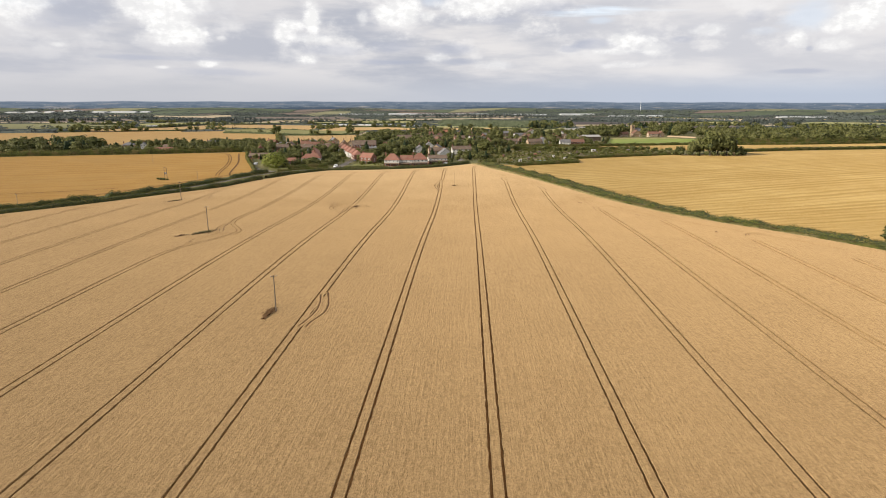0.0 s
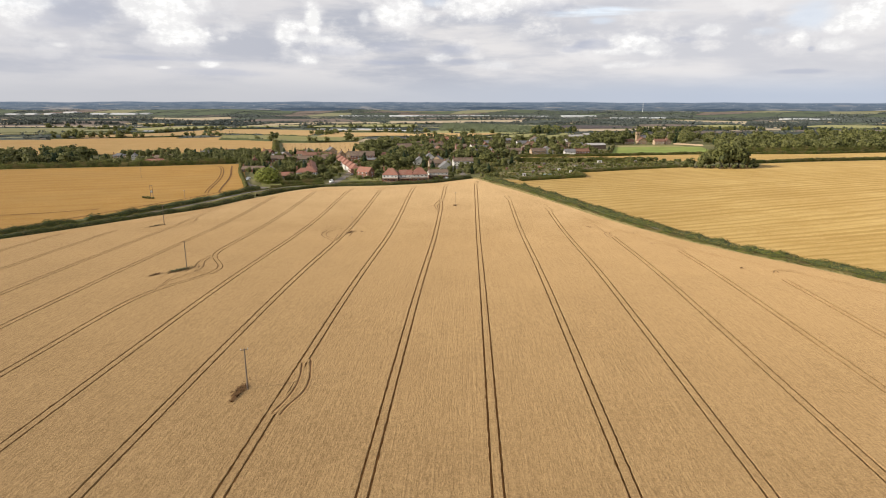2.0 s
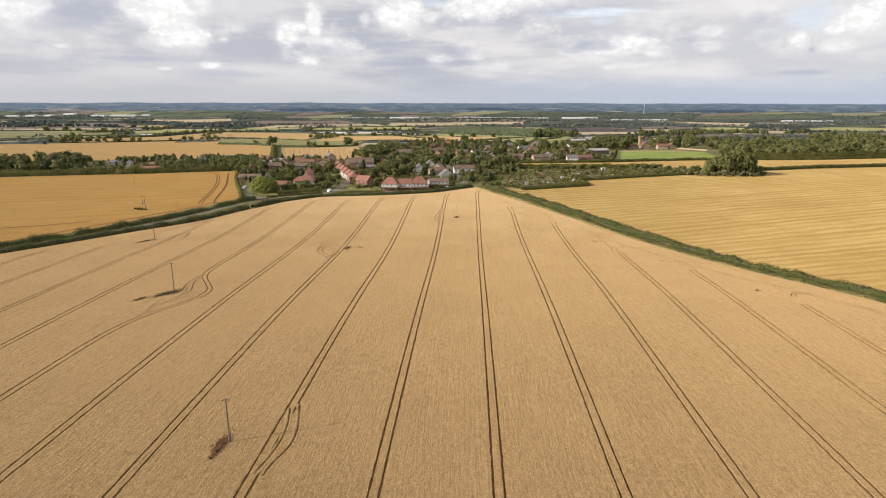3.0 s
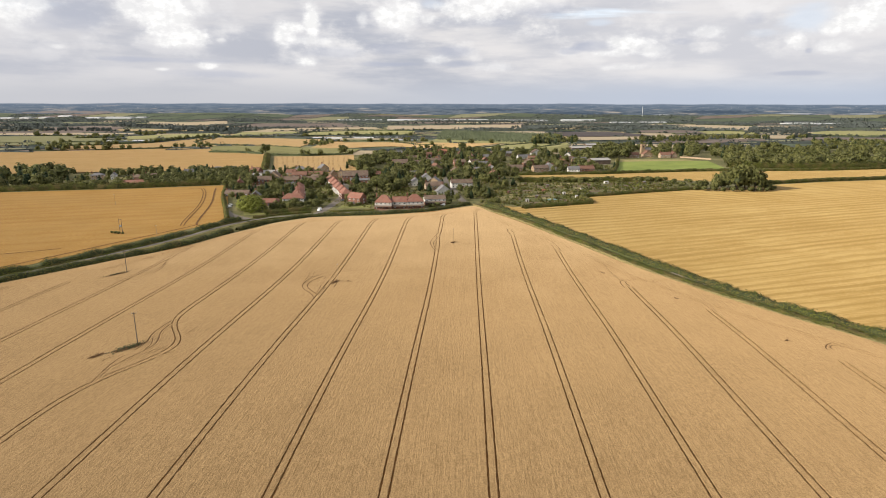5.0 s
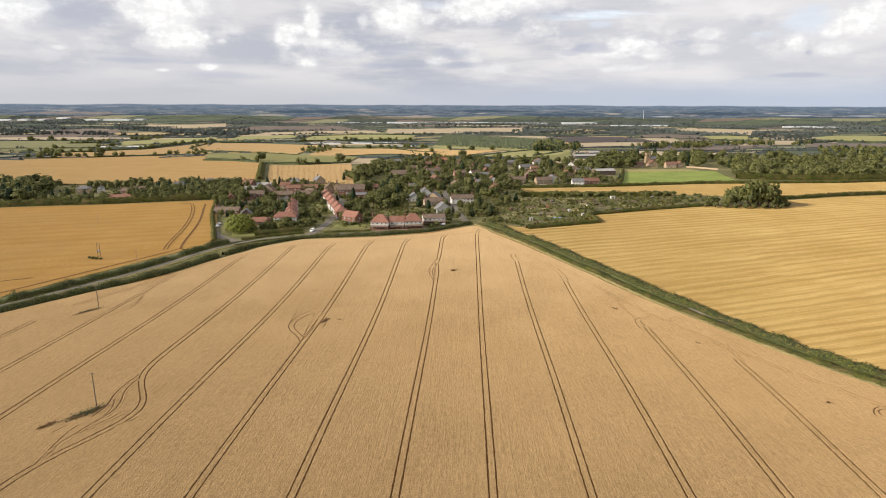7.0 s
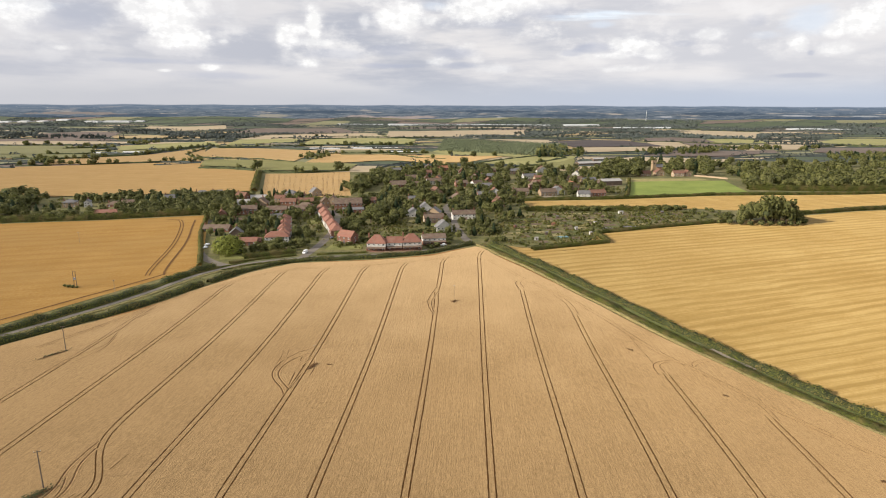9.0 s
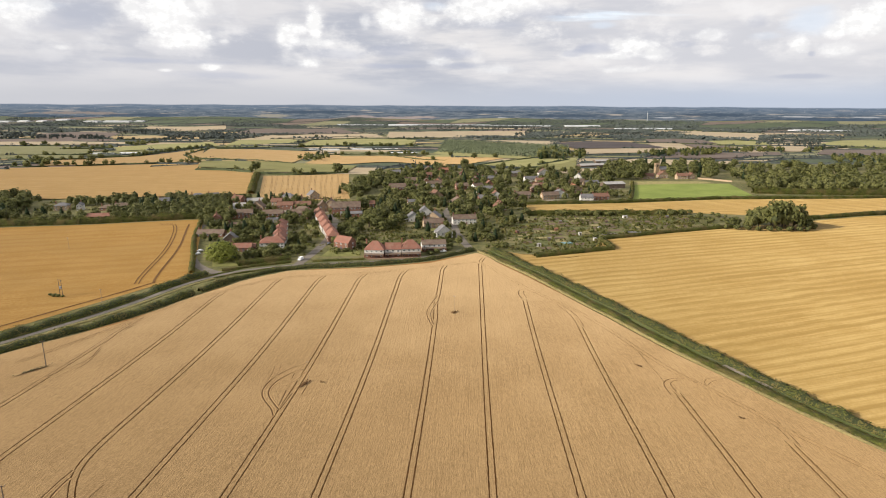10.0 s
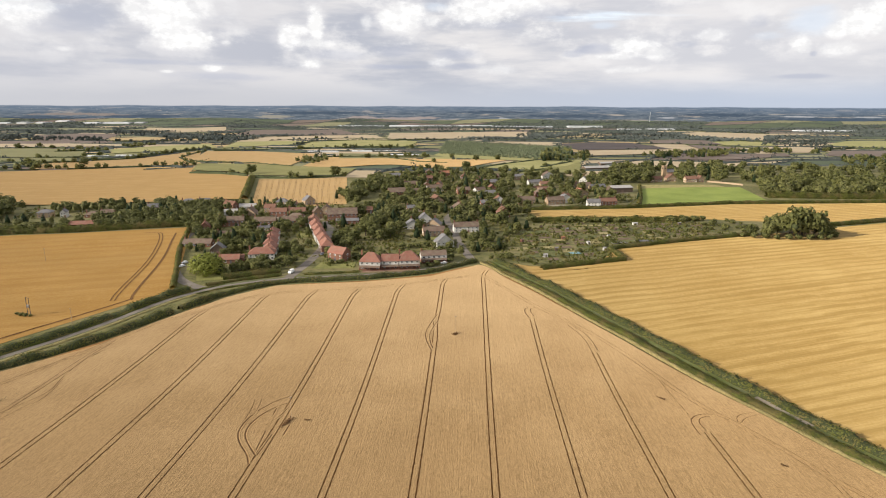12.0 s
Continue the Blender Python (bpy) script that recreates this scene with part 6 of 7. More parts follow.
plot_rnd = random.Random(5)
M_BED = [material("dug_bed", (0.10, 0.07, 0.045), (0.18, 0.13, 0.085), 0.4, 3), material("leafy_bed", (0.07, 0.08, 0.028), (0.145, 0.15, 0.052), 0.5, 3), material("dry_bed", (0.20, 0.17, 0.07), (0.32, 0.27, 0.13), 0.5, 3)]
ALLOT = [(24, 560), (36, 622), (66, 666), (203, 676), (206, 632), (150, 600), (98, 576), (98, 550), (52, 532)]
bed_line = Vector((0.97, 0.24))
for i in range(16):
    for j in range(14):
        bx, by = 20 + i * 12.5 + plot_rnd.uniform(-1, 1), 535 + j * 10.5 + i * 2.2 + plot_rnd.uniform(-1, 1)
        if not all(inside(bx + u, by + w, ALLOT) for u in (-5, 5) for w in (-4, 4)):
            continue
        hw, hd = plot_rnd.uniform(3.5, 5.6), plot_rnd.uniform(2.2, 4.2)
        tagged(new("vegetable_bed", loft("vegetable_bed", [(bx - hw, by - hd - hw * 0.2), (bx + hw, by - hd + hw * 0.2)], [(bx - hw, by + hd - hw * 0.2), (bx + hw, by + hd + hw * 0.2)], 2, 2, plot_rnd.choice(M_BED), 0.18)), "dug allotment bed with rows of plants", "vegetable bed", "allotment beds")
M_BLUE = material("blue_tarpaulin", (0.10, 0.20, 0.21), (0.17, 0.28, 0.29), 1, 5, rough=0.6)
for sx, sy, tn, w, d, wall, roof, label in (
    (62, 566, 15, 2.4, 1.8, "timber", "slate", "small dark wooden allotment shed"), (72, 600, 10, 2.6, 2.0, "brick", "orange", "small rust-red allotment shed"),
    (88, 585, 20, 2.2, 1.8, "white", "pale", "small white painted allotment shed"), (96, 568, 5, 2.0, 1.6, "white", "pale", "small white painted allotment shed"),
    (52, 548, 12, 3.0, 1.8, "white", "pale", "low white greenhouse frame"), (142, 660, 15, 4.0, 2.6, "white", "pale", "pale open-fronted allotment hut"),
    (180, 662, 15, 2.8, 2.0, "timber", "slate", "small dark wooden allotment shed"), (120, 636, 8, 2.2, 1.7, "timber", "brown", "small brown wooden allotment shed"),
    (80, 632, 8, 2.2, 1.7, "timber", "slate", "small dark wooden allotment shed"), (40, 590, 30, 2.4, 1.8, "brick", "brown", "small brown allotment shed"),
    (108, 608, 14, 2.2, 1.7, "white", "slate", "small pale allotment shed"), (60, 640, 14, 2.4, 1.8, "timber", "brown", "small brown wooden allotment shed"),
):
    shed(sx, sy, tn, w, d, 2.0, M_WALL[wall], M_ROOF[roof], label)
for sx, sy, w, d in ((112, 590, 12, 5), (132, 598, 14, 6)):
    tagged(new("tarpaulin", loft("tarpaulin", [(sx - w / 2, sy - d / 2 - 1), (sx + w / 2, sy - d / 2 + 1.5)], [(sx - w / 2, sy + d / 2 - 1), (sx + w / 2, sy + d / 2 + 1.5)], 4, 3, M_ROOF["slate"], 0.3)), "grey plastic sheet pegged over a bed", "sheet", "crop covers")
tagged(new("tarpaulin", loft("tarpaulin", [(70, 555), (78, 557)], [(69, 560), (77, 562)], 4, 3, M_BLUE, 0.35)), "blue plastic sheet over a bed", "sheet", "crop covers")


# ---- the vale ----
# field colours kept dull, with distance haze put into them
FAR_FIELDS = [
    (material("vale_pale_stubble", (0.320, 0.250, 0.156), (0.394, 0.316, 0.205), 0.01, 0.15, bump=0), 5), (material("vale_gold", (0.320, 0.230, 0.102), (0.385, 0.283, 0.139), 0.01, 0.15, bump=0), 4),
    (material("vale_pasture", (0.135, 0.132, 0.052), (0.185, 0.175, 0.075), 0.01, 0.15, bump=0), 5), (material("vale_dry_pasture", (0.153, 0.150, 0.078), (0.204, 0.194, 0.105), 0.01, 0.15, bump=0), 4),
    (material("vale_dark_green", (0.051, 0.068, 0.037), (0.078, 0.095, 0.051), 0.01, 0.15, bump=0), 3), (material("vale_plough", (0.109, 0.082, 0.065), (0.156, 0.119, 0.095), 0.01, 0.15, bump=0), 2),
]
M_PLOUGH = material("dark_plough", (0.048, 0.038, 0.036), (0.08, 0.063, 0.058), 0.01, 0.15, bump=0)
vale_rnd = random.Random(33)
# the village and the near fields, then every field of the vale that is laid out singly
CLEAR = [[(-1300, -100), (-1300, 950), (-720, 1010), (-470, 1090), (-300, 1010), (-170, 1010), (-110, 1080), (60, 1060), (200, 1060), (330, 1260), (540, 1240), (920, 1240), (1300, 1000), (1300, -100)]]
VALE_KINDS = ["oak", "ash", "oak", "conifer"]
hed_p, hed_n, hed_s = [], [], []
bank_v, bank_f = [], []
row_p, row_n, row_s = [], [], []
row_v, row_f = [], []


def vale_field(name, a, b, n, m, mat, label, up):
    CLEAR.append(a + b[::-1])
    sheet(name, a, b, n, m, mat, label, up + 1.0)


def vale_hedge(pts, high, gaps, trees):
    """A far hedgerow: a bushy bank with sprays on it and trees along it."""
    line = along_line(pts, 7.0)
    whole = False
    for k, (x, y) in enumerate(line):
        ax, ay = line[max(0, k - 1)]
        bx, by = line[min(len(line) - 1, k + 1)]
        d = math.hypot(bx - ax, by - ay) or 1
        ox, oy = -(by - ay) / d, (bx - ax) / d
        z = ground_z(x, y) + 0.8
        h = high * vale_rnd.uniform(0.6, 1.2)
        if noise.noise((x * 0.02, y * 0.02, 7.0)) * 0.5 + 0.5 < gaps:
            whole = False
            continue
        w = high * 0.45
        row_v.extend([(x - ox * w, y - oy * w, z - 1), (x - ox * w * 0.6, y - oy * w * 0.6, z + h * 0.8), (x + ox * w * 0.6, y + oy * w * 0.6, z + h * 0.8), (x + ox * w, y + oy * w, z - 1)])
        if whole:
            i = len(row_v) - 8
            row_f.extend([(i + j, i + 4 + j, i + 5 + j, i + 1 + j) for j in range(3)])
        whole = True
        for _ in range(5):
            row_p.append((x + vale_rnd.uniform(-3.5, 3.5), y + vale_rnd.uniform(-2, 2), z + h * vale_rnd.uniform(0.3, 1.05)))
            row_n.append((vale_rnd.gauss(0, 0.6), -0.5, 1))
            row_s.append(high * vale_rnd.uniform(0.4, 0.7))
    for _ in range(trees):
        x, y = vale_rnd.choice(line)
        place_tree(vale_rnd.choice(("oak", "ash")), x + vale_rnd.uniform(-4, 4), y + vale_rnd.uniform(-3, 3), vale_rnd.uniform(7, 12), bulk="vale_woods", group="vale woods", wide=vale_rnd.uniform(0.9, 1.3))


def build_vale():
    bins = [([], []) for _ in FAR_FIELDS]
    wood_p, wood_n, wood_s = [], [], []
    pick = [k for k, (_, n) in enumerate(FAR_FIELDS) for _ in range(n)]
    rows, y = [], 1010.0
    while y < 4990:
        rows.append(y)
        y += 60 + 0.045 * y
    corner = {}

    def node(r, c):
        if (r, c) not in corner:
            w = 150 + rows[r] * 0.035
            corner[(r, c)] = ((c + 0.5 * (r % 2)) * w + vale_rnd.uniform(-0.28, 0.28) * w, rows[r] + vale_rnd.uniform(-0.32, 0.32) * (60 + 0.045 * rows[r]) + 0.06 * c * 20)
        return corner[(r, c)]

    def clear_of(px, py):
        return not any(inside(px, py, q) for q in CLEAR)

    def bushes(p, q, tall, gap):
        d = math.dist(p, q)
        n = max(1, int(d / 14))
        ox, oy = -(q[1] - p[1]) / d, (q[0] - p[0]) / d
        unbroken = False
        for k in range(n + 1):
            bx, by = p[0] + (q[0] - p[0]) * k / n, p[1] + (q[1] - p[1]) * k / n
            if not clear_of(bx, by):
                unbroken = False
                continue
            z, h, w = ground_z(bx, by), tall * vale_rnd.uniform(0.5, 1.25), vale_rnd.uniform(1.4, 2.4)
            bank_v.extend([(bx - ox * w, by - oy * w, z), (bx, by, z + h + 0.6), (bx + ox * w, by + oy * w, z)])
            if unbroken:
                i = len(bank_v) - 6
                bank_f.extend([(i, i + 3, i + 4, i + 1), (i + 1, i + 4, i + 5, i + 2)])
            unbroken = True
        for k in range(int(d / gap)):
            f = (k + vale_rnd.random()) / (d / gap)
            bx, by = p[0] + (q[0] - p[0]) * f, p[1] + (q[1] - p[1]) * f
            if not clear_of(bx, by):
                continue
            z = ground_z(bx, by)
            big = vale_rnd.random() < 0.15
            h = vale_rnd.uniform(6, 11) if big else tall * vale_rnd.uniform(0.6, 1.3)
            r = h * 0.42 if big else 2.0
            for _ in range(11 if big else 2):
                dv = Vector((vale_rnd.gauss(0, 1), vale_rnd.gauss(0, 1), vale_rnd.gauss(0, 1))).normalized()
                hed_p.append((bx + dv.x * r, by + dv.y * r, z + (h * 0.55 + dv.z * h * 0.45 if big else h * vale_rnd.uniform(0.3, 1))))
                hed_n.append((dv.x, dv.y, dv.z + 0.3))
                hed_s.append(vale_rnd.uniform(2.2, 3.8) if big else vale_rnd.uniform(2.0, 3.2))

    for r in range(len(rows) - 1):
        w = 150 + rows[r] * 0.035
        reach = int((rows[r] * 0.86 + 300) / w) + 1
        for c in range(-reach, reach):
            shift = (r % 2)
            a, b = node(r, c), node(r, c + 1)
            e, f = (node(r + 1, c), node(r + 1, c + 1)) if r % 2 == 0 else (node(r + 1, c + 1), node(r + 1, c + 2))
            mx, my = (a[0] + b[0] + e[0] + f[0]) / 4, (a[1] + b[1] + e[1] + f[1]) / 4
            bushes(a, b, 3.4, 9.0)
            bushes(a, e, 2.6, 12.0)
            if inside(mx, my, CLEAR[0]) or abs(mx) > 4700:
                continue
            woody = vale_rnd.random() < (0.10 if my < 1900 else 0.28 if my < 3200 else 0.36)
            if my < 2300:
                woody = False
            if woody:
                for _ in range(420):
                    u, v = vale_rnd.random(), vale_rnd.random()
                    px = (a[0] * (1 - u) + b[0] * u) * (1 - v) + (e[0] * (1 - u) + f[0] * u) * v
                    py = (a[1] * (1 - u) + b[1] * u) * (1 - v) + (e[1] * (1 - u) + f[1] * u) * v
                    if not clear_of(px, py):
                        continue
                    wood_p.append((px, py, ground_z(px, py) + 8 + 3 * noise.noise((px * 0.08, py * 0.08, 1)) + vale_rnd.uniform(-3.5, 1.5)))
                    wood_n.append((vale_rnd.gauss(0, 0.5), -0.3, 1))
                    wood_s.append(vale_rnd.uniform(6, 12))
            n = 4
            V, F = bins[4 if woody else vale_rnd.choice(pick if my < 3200 else (0, 3, 5, 5, 4) if my < 4000 else (3, 5, 4, 4))]
            base = len(V)
            for i in range(n + 1):
                for j in range(n + 1):
                    u, v = i / n, j / n
                    px = (a[0] * (1 - u) + b[0] * u) * (1 - v) + (e[0] * (1 - u) + f[0] * u) * v
                    py = (a[1] * (1 - u) + b[1] * u) * (1 - v) + (e[1] * (1 - u) + f[1] * u) * v
                    V.append((px, min(py, 4898), ground_z(px, min(py, 4898)) + (0.5 if my < 2600 else 0.9)))
            for i in range(n):
                for j in range(n):
                    k = base + i * (n + 1) + j
                    F.append((k, k + n + 1, k + n + 2, k + 1))
    for (V, F), (m, _) in zip(bins, FAR_FIELDS):
        tagged(new("far_fields", mesh_of("far_fields", V, F, m, True)), "patchwork of far fields in the vale", "fields", kind="stuff")
    tagged(new("far_woods", leaf_mesh("far_woods", wood_p, wood_n, wood_s, M_HAZED_WOOD, 3)), "dark far woods in the vale", "woods", kind="stuff")
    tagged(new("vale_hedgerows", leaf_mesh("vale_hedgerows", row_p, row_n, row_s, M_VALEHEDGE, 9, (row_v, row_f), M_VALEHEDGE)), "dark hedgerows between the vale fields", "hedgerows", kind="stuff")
    tagged(new("far_hedgerows", leaf_mesh("far_hedgerows", hed_p, hed_n, hed_s, M_HAZED_WOOD, 4, (bank_v, bank_f), M_HAZED_WOOD)), "far hedgerows with scattered trees", "hedgerows", kind="stuff")


# fields, hedgerows and woods of the vale, from the village outwards
vale_field("west_gold", [(-691, 1073), (-615, 1098), (-473, 1161)], [(-744, 1171), (-644, 1283), (-632, 1550)], 12, 6, M_STRAW, "pale gold stubble on the slope", 0.6)
vale_field("hill_stubble", [(-522, 1253), (-441, 1222), (-308, 1164)], [(-613, 1531), (-506, 1547), (-330, 1467)], 12, 6, M_STRAW, "golden stubble on the slope", 0.6)
vale_field("hill_pasture", [(-317, 1010), (-246, 1008), (-182, 1028)], [(-479, 1194), (-378, 1192), (-185, 1123)], 12, 6, M_OLIVE, "olive green pasture on the slope", 0.6)
vale_field("hill_green", [(-436, 1075), (-385, 1062), (-339, 1057)], [(-481, 1194), (-432, 1199), (-383, 1191)], 10, 6, M_OLIVE, "rough green corner of the slope", 0.5)
vale_field("slope_gold", [(-282, 1135), (-209, 1151), (-141, 1213)], [(-296, 1380), (-217, 1355), (-145, 1331)], 10, 6, M_STRAW, "strip of pale gold stubble beyond the village", 0.6)
vale_field("gold_strip", [(-187, 1186), (-129, 1202), (-36, 1126)], [(-192, 1358), (-123, 1333), (-33, 1342)], 10, 6, M_STRAW, "strip of pale gold stubble beyond the village", 0.7)
vale_field("gold_corner", [(-57, 1164), (0, 1169), (38, 1253)], [(-66, 1324), (1, 1330), (84, 1338)], 10, 6, M_STRAW, "small corner of pale gold stubble", 0.6)
vale_field("long_pasture", [(-445, 1713), (-320, 1764), (-150, 1779)], [(-534, 2180), (-386, 2308), (-172, 2146)], 10, 6, M_PALE, "green pasture in the vale", 0.8)
vale_field("yellow_pasture", [(-633, 1674), (-572, 1822), (-516, 1918)], [(-793, 2192), (-679, 2320), (-534, 2180)], 10, 6, M_PALE, "yellow-green pasture in the vale", 0.8)
vale_field("long_gold", [(-836, 2181), (-614, 2310), (-289, 2346)], [(-870, 2697), (-676, 2801), (-434, 2934)], 10, 6, FAR_FIELDS[0][0], "long pale stubble field in the vale", 0.8)
vale_field("far_gold", [(-302, 2349), (-63, 2432), (269, 2882)], [(-410, 3275), (-90, 3409), (318, 3480)], 10, 6, FAR_FIELDS[0][0], "long pale stubble field in the vale", 0.9)
vale_field("mauve_plough", [(-1076, 2846), (-776, 2797), (-492, 2905)], [(-1216, 3526), (-933, 3560), (-744, 3649)], 10, 6, FAR_FIELDS[5][0], "dark ploughed field in the vale", 1)
vale_field("valley_green", [(-258, 1335), (-160, 1361), (-46, 1389)], [(-292, 1492), (-176, 1487), (-87, 1477)], 10, 6, FAR_FIELDS[2][0], "green pasture in the valley bottom", 0.8)
vale_field("tree_pasture", [(-89, 1337), (1, 1345), (104, 1311)], [(-70, 1521), (53, 1534), (152, 1376)], 10, 6, M_PALE, "pale green pasture with lone trees", 0.8)
vale_field("pale_pasture", [(20, 1160), (91, 1118), (167, 1194)], [(47, 1229), (111, 1326), (239, 1353)], 12, 6, M_PALE, "pale yellow-green pasture beyond the village", 0.7)
vale_field("green_slope", [(74, 1064), (112, 1059), (170, 1080)], [(101, 1118), (155, 1182), (214, 1294)], 10, 6, M_OLIVE, "green pasture beyond the village", 0.6)
vale_field("straw_band", [(117, 1925), (181, 1903), (236, 1855)], [(126, 2061), (199, 2078), (258, 2054)], 8, 6, FAR_FIELDS[0][0], "thin band of pale stubble in the vale", 0.9)
vale_field("plough_land", [(276, 1686), (380, 1721), (544, 1779)], [(271, 1982), (437, 2192), (540, 2190)], 10, 6, M_PLOUGH, "dark ploughed field in the vale", 0.9)
vale_field("brown_slope", [(267, 1475), (371, 1523), (476, 1573)], [(277, 1663), (374, 1696), (526, 1747)], 10, 6, FAR_FIELDS[0][0], "pale brown stubble beyond the wood", 0.9)
vale_field("mauve_slope", [(507, 1667), (543, 1673), (594, 1708)], [(569, 2067), (656, 2146), (696, 2119)], 8, 6, FAR_FIELDS[0][0], "pale mauve stubble on the vale slope", 0.9)
vale_field("mauve_band", [(605, 1737), (666, 1753), (736, 1805)], [(704, 2122), (767, 2102), (806, 2041)], 8, 6, FAR_FIELDS[5][0], "mauve stubble on the vale slope", 0.9)
vale_field("vale_plough", [(599, 2168), (708, 2162), (831, 2151)], [(688, 2471), (807, 2509), (877, 2413)], 8, 6, FAR_FIELDS[5][0], "brown ploughed band in the vale", 1)
vale_field("pale_slope", [(1087, 3281), (976, 2600), (1080, 2410)], [(1173, 3531), (1385, 3633), (1565, 3394)], 10, 6, FAR_FIELDS[0][0], "pale stubble on the vale slope", 1)
vale_field("slope_green", [(812, 2113), (879, 2057), (973, 2101)], [(866, 2333), (981, 2369), (1033, 2262)], 8, 6, M_PALE, "green pasture on the vale slope", 0.9)
vale_field("pale_wedge", [(845, 1875), (782, 1641), (827, 1649)], [(892, 1992), (972, 2006), (1034, 1980)], 8, 6, FAR_FIELDS[0][0], "pale wedge of stubble in the vale", 0.9)
vale_field("east_green", [(1122, 2106), (1179, 2045), (1306, 1920)], [(1400, 2437), (1602, 2607), (1787, 2577)], 8, 6, M_PALE, "yellow-green pasture in the vale", 0.9)
vale_field("east_mauve", [(798, 1530), (852, 1497), (994, 1496)], [(974, 1804), (1054, 1818), (1218, 1800)], 8, 6, FAR_FIELDS[5][0], "mauve stubble field in the vale", 0.9)
vale_field("wood_mauve", [(420, 1371), (517, 1365), (708, 1499)], [(442, 1437), (607, 1547), (753, 1611)], 8, 6, FAR_FIELDS[5][0], "mauve stubble beyond the wood", 0.9)
vale_field("west_straw", [(-1361, 1573), (-1108, 1637), (-886, 1714)], [(-1537, 1758), (-1238, 1859), (-939, 1809)], 10, 6, FAR_FIELDS[0][0], "long pale stubble field in the vale", 0.9)
vale_field("west_green", [(-916, 1180), (-798, 1202), (-726, 1221)], [(-990, 1265), (-854, 1293), (-777, 1300)], 8, 6, FAR_FIELDS[2][0], "green pasture in the vale", 0.7)
vale_field("west_olive", [(-1002, 1278), (-864, 1307), (-764, 1317)], [(-1245, 1555), (-1073, 1590), (-910, 1537)], 10, 6, FAR_FIELDS[2][0], "olive rough pasture in the vale", 0.8)
vale_field("west_pale", [(-779, 1433), (-706, 1540), (-648, 1671)], [(-863, 1564), (-830, 1724), (-768, 1906)], 8, 6, M_PALE, "pale green pasture in the vale", 0.8)
vale_field("west_plough", [(-1448, 2086), (-1283, 2053), (-1318, 2295)], [(-1739, 2492), (-1763, 2849), (-1547, 2763)], 8, 6, FAR_FIELDS[5][0], "brown ploughed field in the vale", 1)
vale_field("west_brown", [(-1452, 1830), (-1209, 1819), (-1073, 1922)], [(-1639, 2047), (-1370, 2042), (-1172, 2087)], 8, 6, FAR_FIELDS[5][0], "brown band of ploughed land", 1)
vale_field("west_band", [(-1213, 2142), (-1103, 2207), (-955, 2290)], [(-1373, 2399), (-1278, 2536), (-1032, 2462)], 8, 6, FAR_FIELDS[1][0], "gold band of stubble in the vale", 1)
vale_field("far_band", [(-2257, 3364), (-2064, 3360), (-1969, 3413)], [(-2432, 3636), (-2290, 3714), (-2185, 3762)], 8, 6, FAR_FIELDS[3][0], "pale far field", 1)
vale_field("far_pink", [(-1876, 3535), (-1520, 3339), (-1353, 3464)], [(-2018, 3872), (-1742, 3809), (-1582, 4028)], 8, 6, FAR_FIELDS[0][0], "pale far field", 1)
vale_hedge([(-730, 1052), (-650, 1067), (-585, 1110), (-471, 1161)], 3.0, 0.35, 18)
vale_hedge([(-476, 1172), (-523, 1240), (-574, 1320), (-605, 1452), (-622, 1552)], 3.5, 0.2, 8)
vale_hedge([(-513, 1241), (-397, 1214), (-302, 1154)], 3.2, 0, 0)
vale_hedge([(-306, 989), (-240, 987), (-179, 1013)], 3.0, 0.1, 4)
vale_hedge([(-420, 1034), (-372, 1029), (-321, 1003)], 4.0, 0.1, 2)
vale_hedge([(19, 1150), (72, 1243), (135, 1329)], 3.5, 0, 0)
vale_hedge([(123, 1169), (157, 1227), (195, 1293)], 4.0, 0.3, 2)
vale_hedge([(80, 1090), (104, 1109), (128, 1121)], 4.0, 0.3, 2)
vale_hedge([(-504, 1876), (-541, 2237), (-386, 2308), (-178, 2147)], 4, 0.2, 9)
vale_hedge([(-832, 2182), (-853, 2648), (-676, 2801), (-434, 2934)], 3, 0.4, 14)
vale_hedge([(-727, 2325), (-513, 2517), (-298, 2419)], 4, 0.3, 12)
vale_hedge([(-604, 1554), (-509, 1593), (-395, 1694), (-290, 1768), (-137, 1780)], 5, 0.2, 26)
vale_hedge([(-311, 1362), (-222, 1388), (-82, 1403)], 4, 0.2, 16)
vale_hedge([(-160, 1361), (-94, 1266), (-41, 1245)], 3, 0.1, 2)
vale_hedge([(-714, 1236), (-658, 1268), (-660, 1375), (-662, 1504), (-653, 1643)], 5, 0.2, 30)
vale_hedge([(-1155, 1584), (-1062, 1615), (-937, 1578), (-876, 1562)], 4, 0.4, 14)
vale_hedge([(-854, 1293), (-790, 1299), (-760, 1382)], 4, 0.3, 8)
vale_hedge([(-934, 1474), (-885, 1498), (-846, 1523)], 5, 0.2, 9)
vale_hedge([(-838, 1187), (-771, 1181), (-701, 1199)], 4, 0.3, 9)
vale_hedge([(-1178, 2084), (-1069, 2144), (-927, 2226)], 4, 0.2, 16)
vale_hedge([(498, 1642), (585, 1655), (717, 1737)], 4, 0.1, 6)
vale_hedge([(584, 2117), (692, 2118), (785, 1999), (861, 1915)], 4, 0.1, 8)
vale_hedge([(991, 1875), (1122, 1953), (1240, 1831)], 6, 0.1, 12)
vale_hedge([(1087, 3281), (935, 2498), (1047, 2332)], 4, 0.2, 8)
vale_hedge([(-280, 2279), (-60, 2331), (142, 2313), (423, 2311)], 5, 0.2, 26)
vale_hedge([(1070, 3884), (1402, 3694), (1576, 3391)], 5, 0.1, 8)
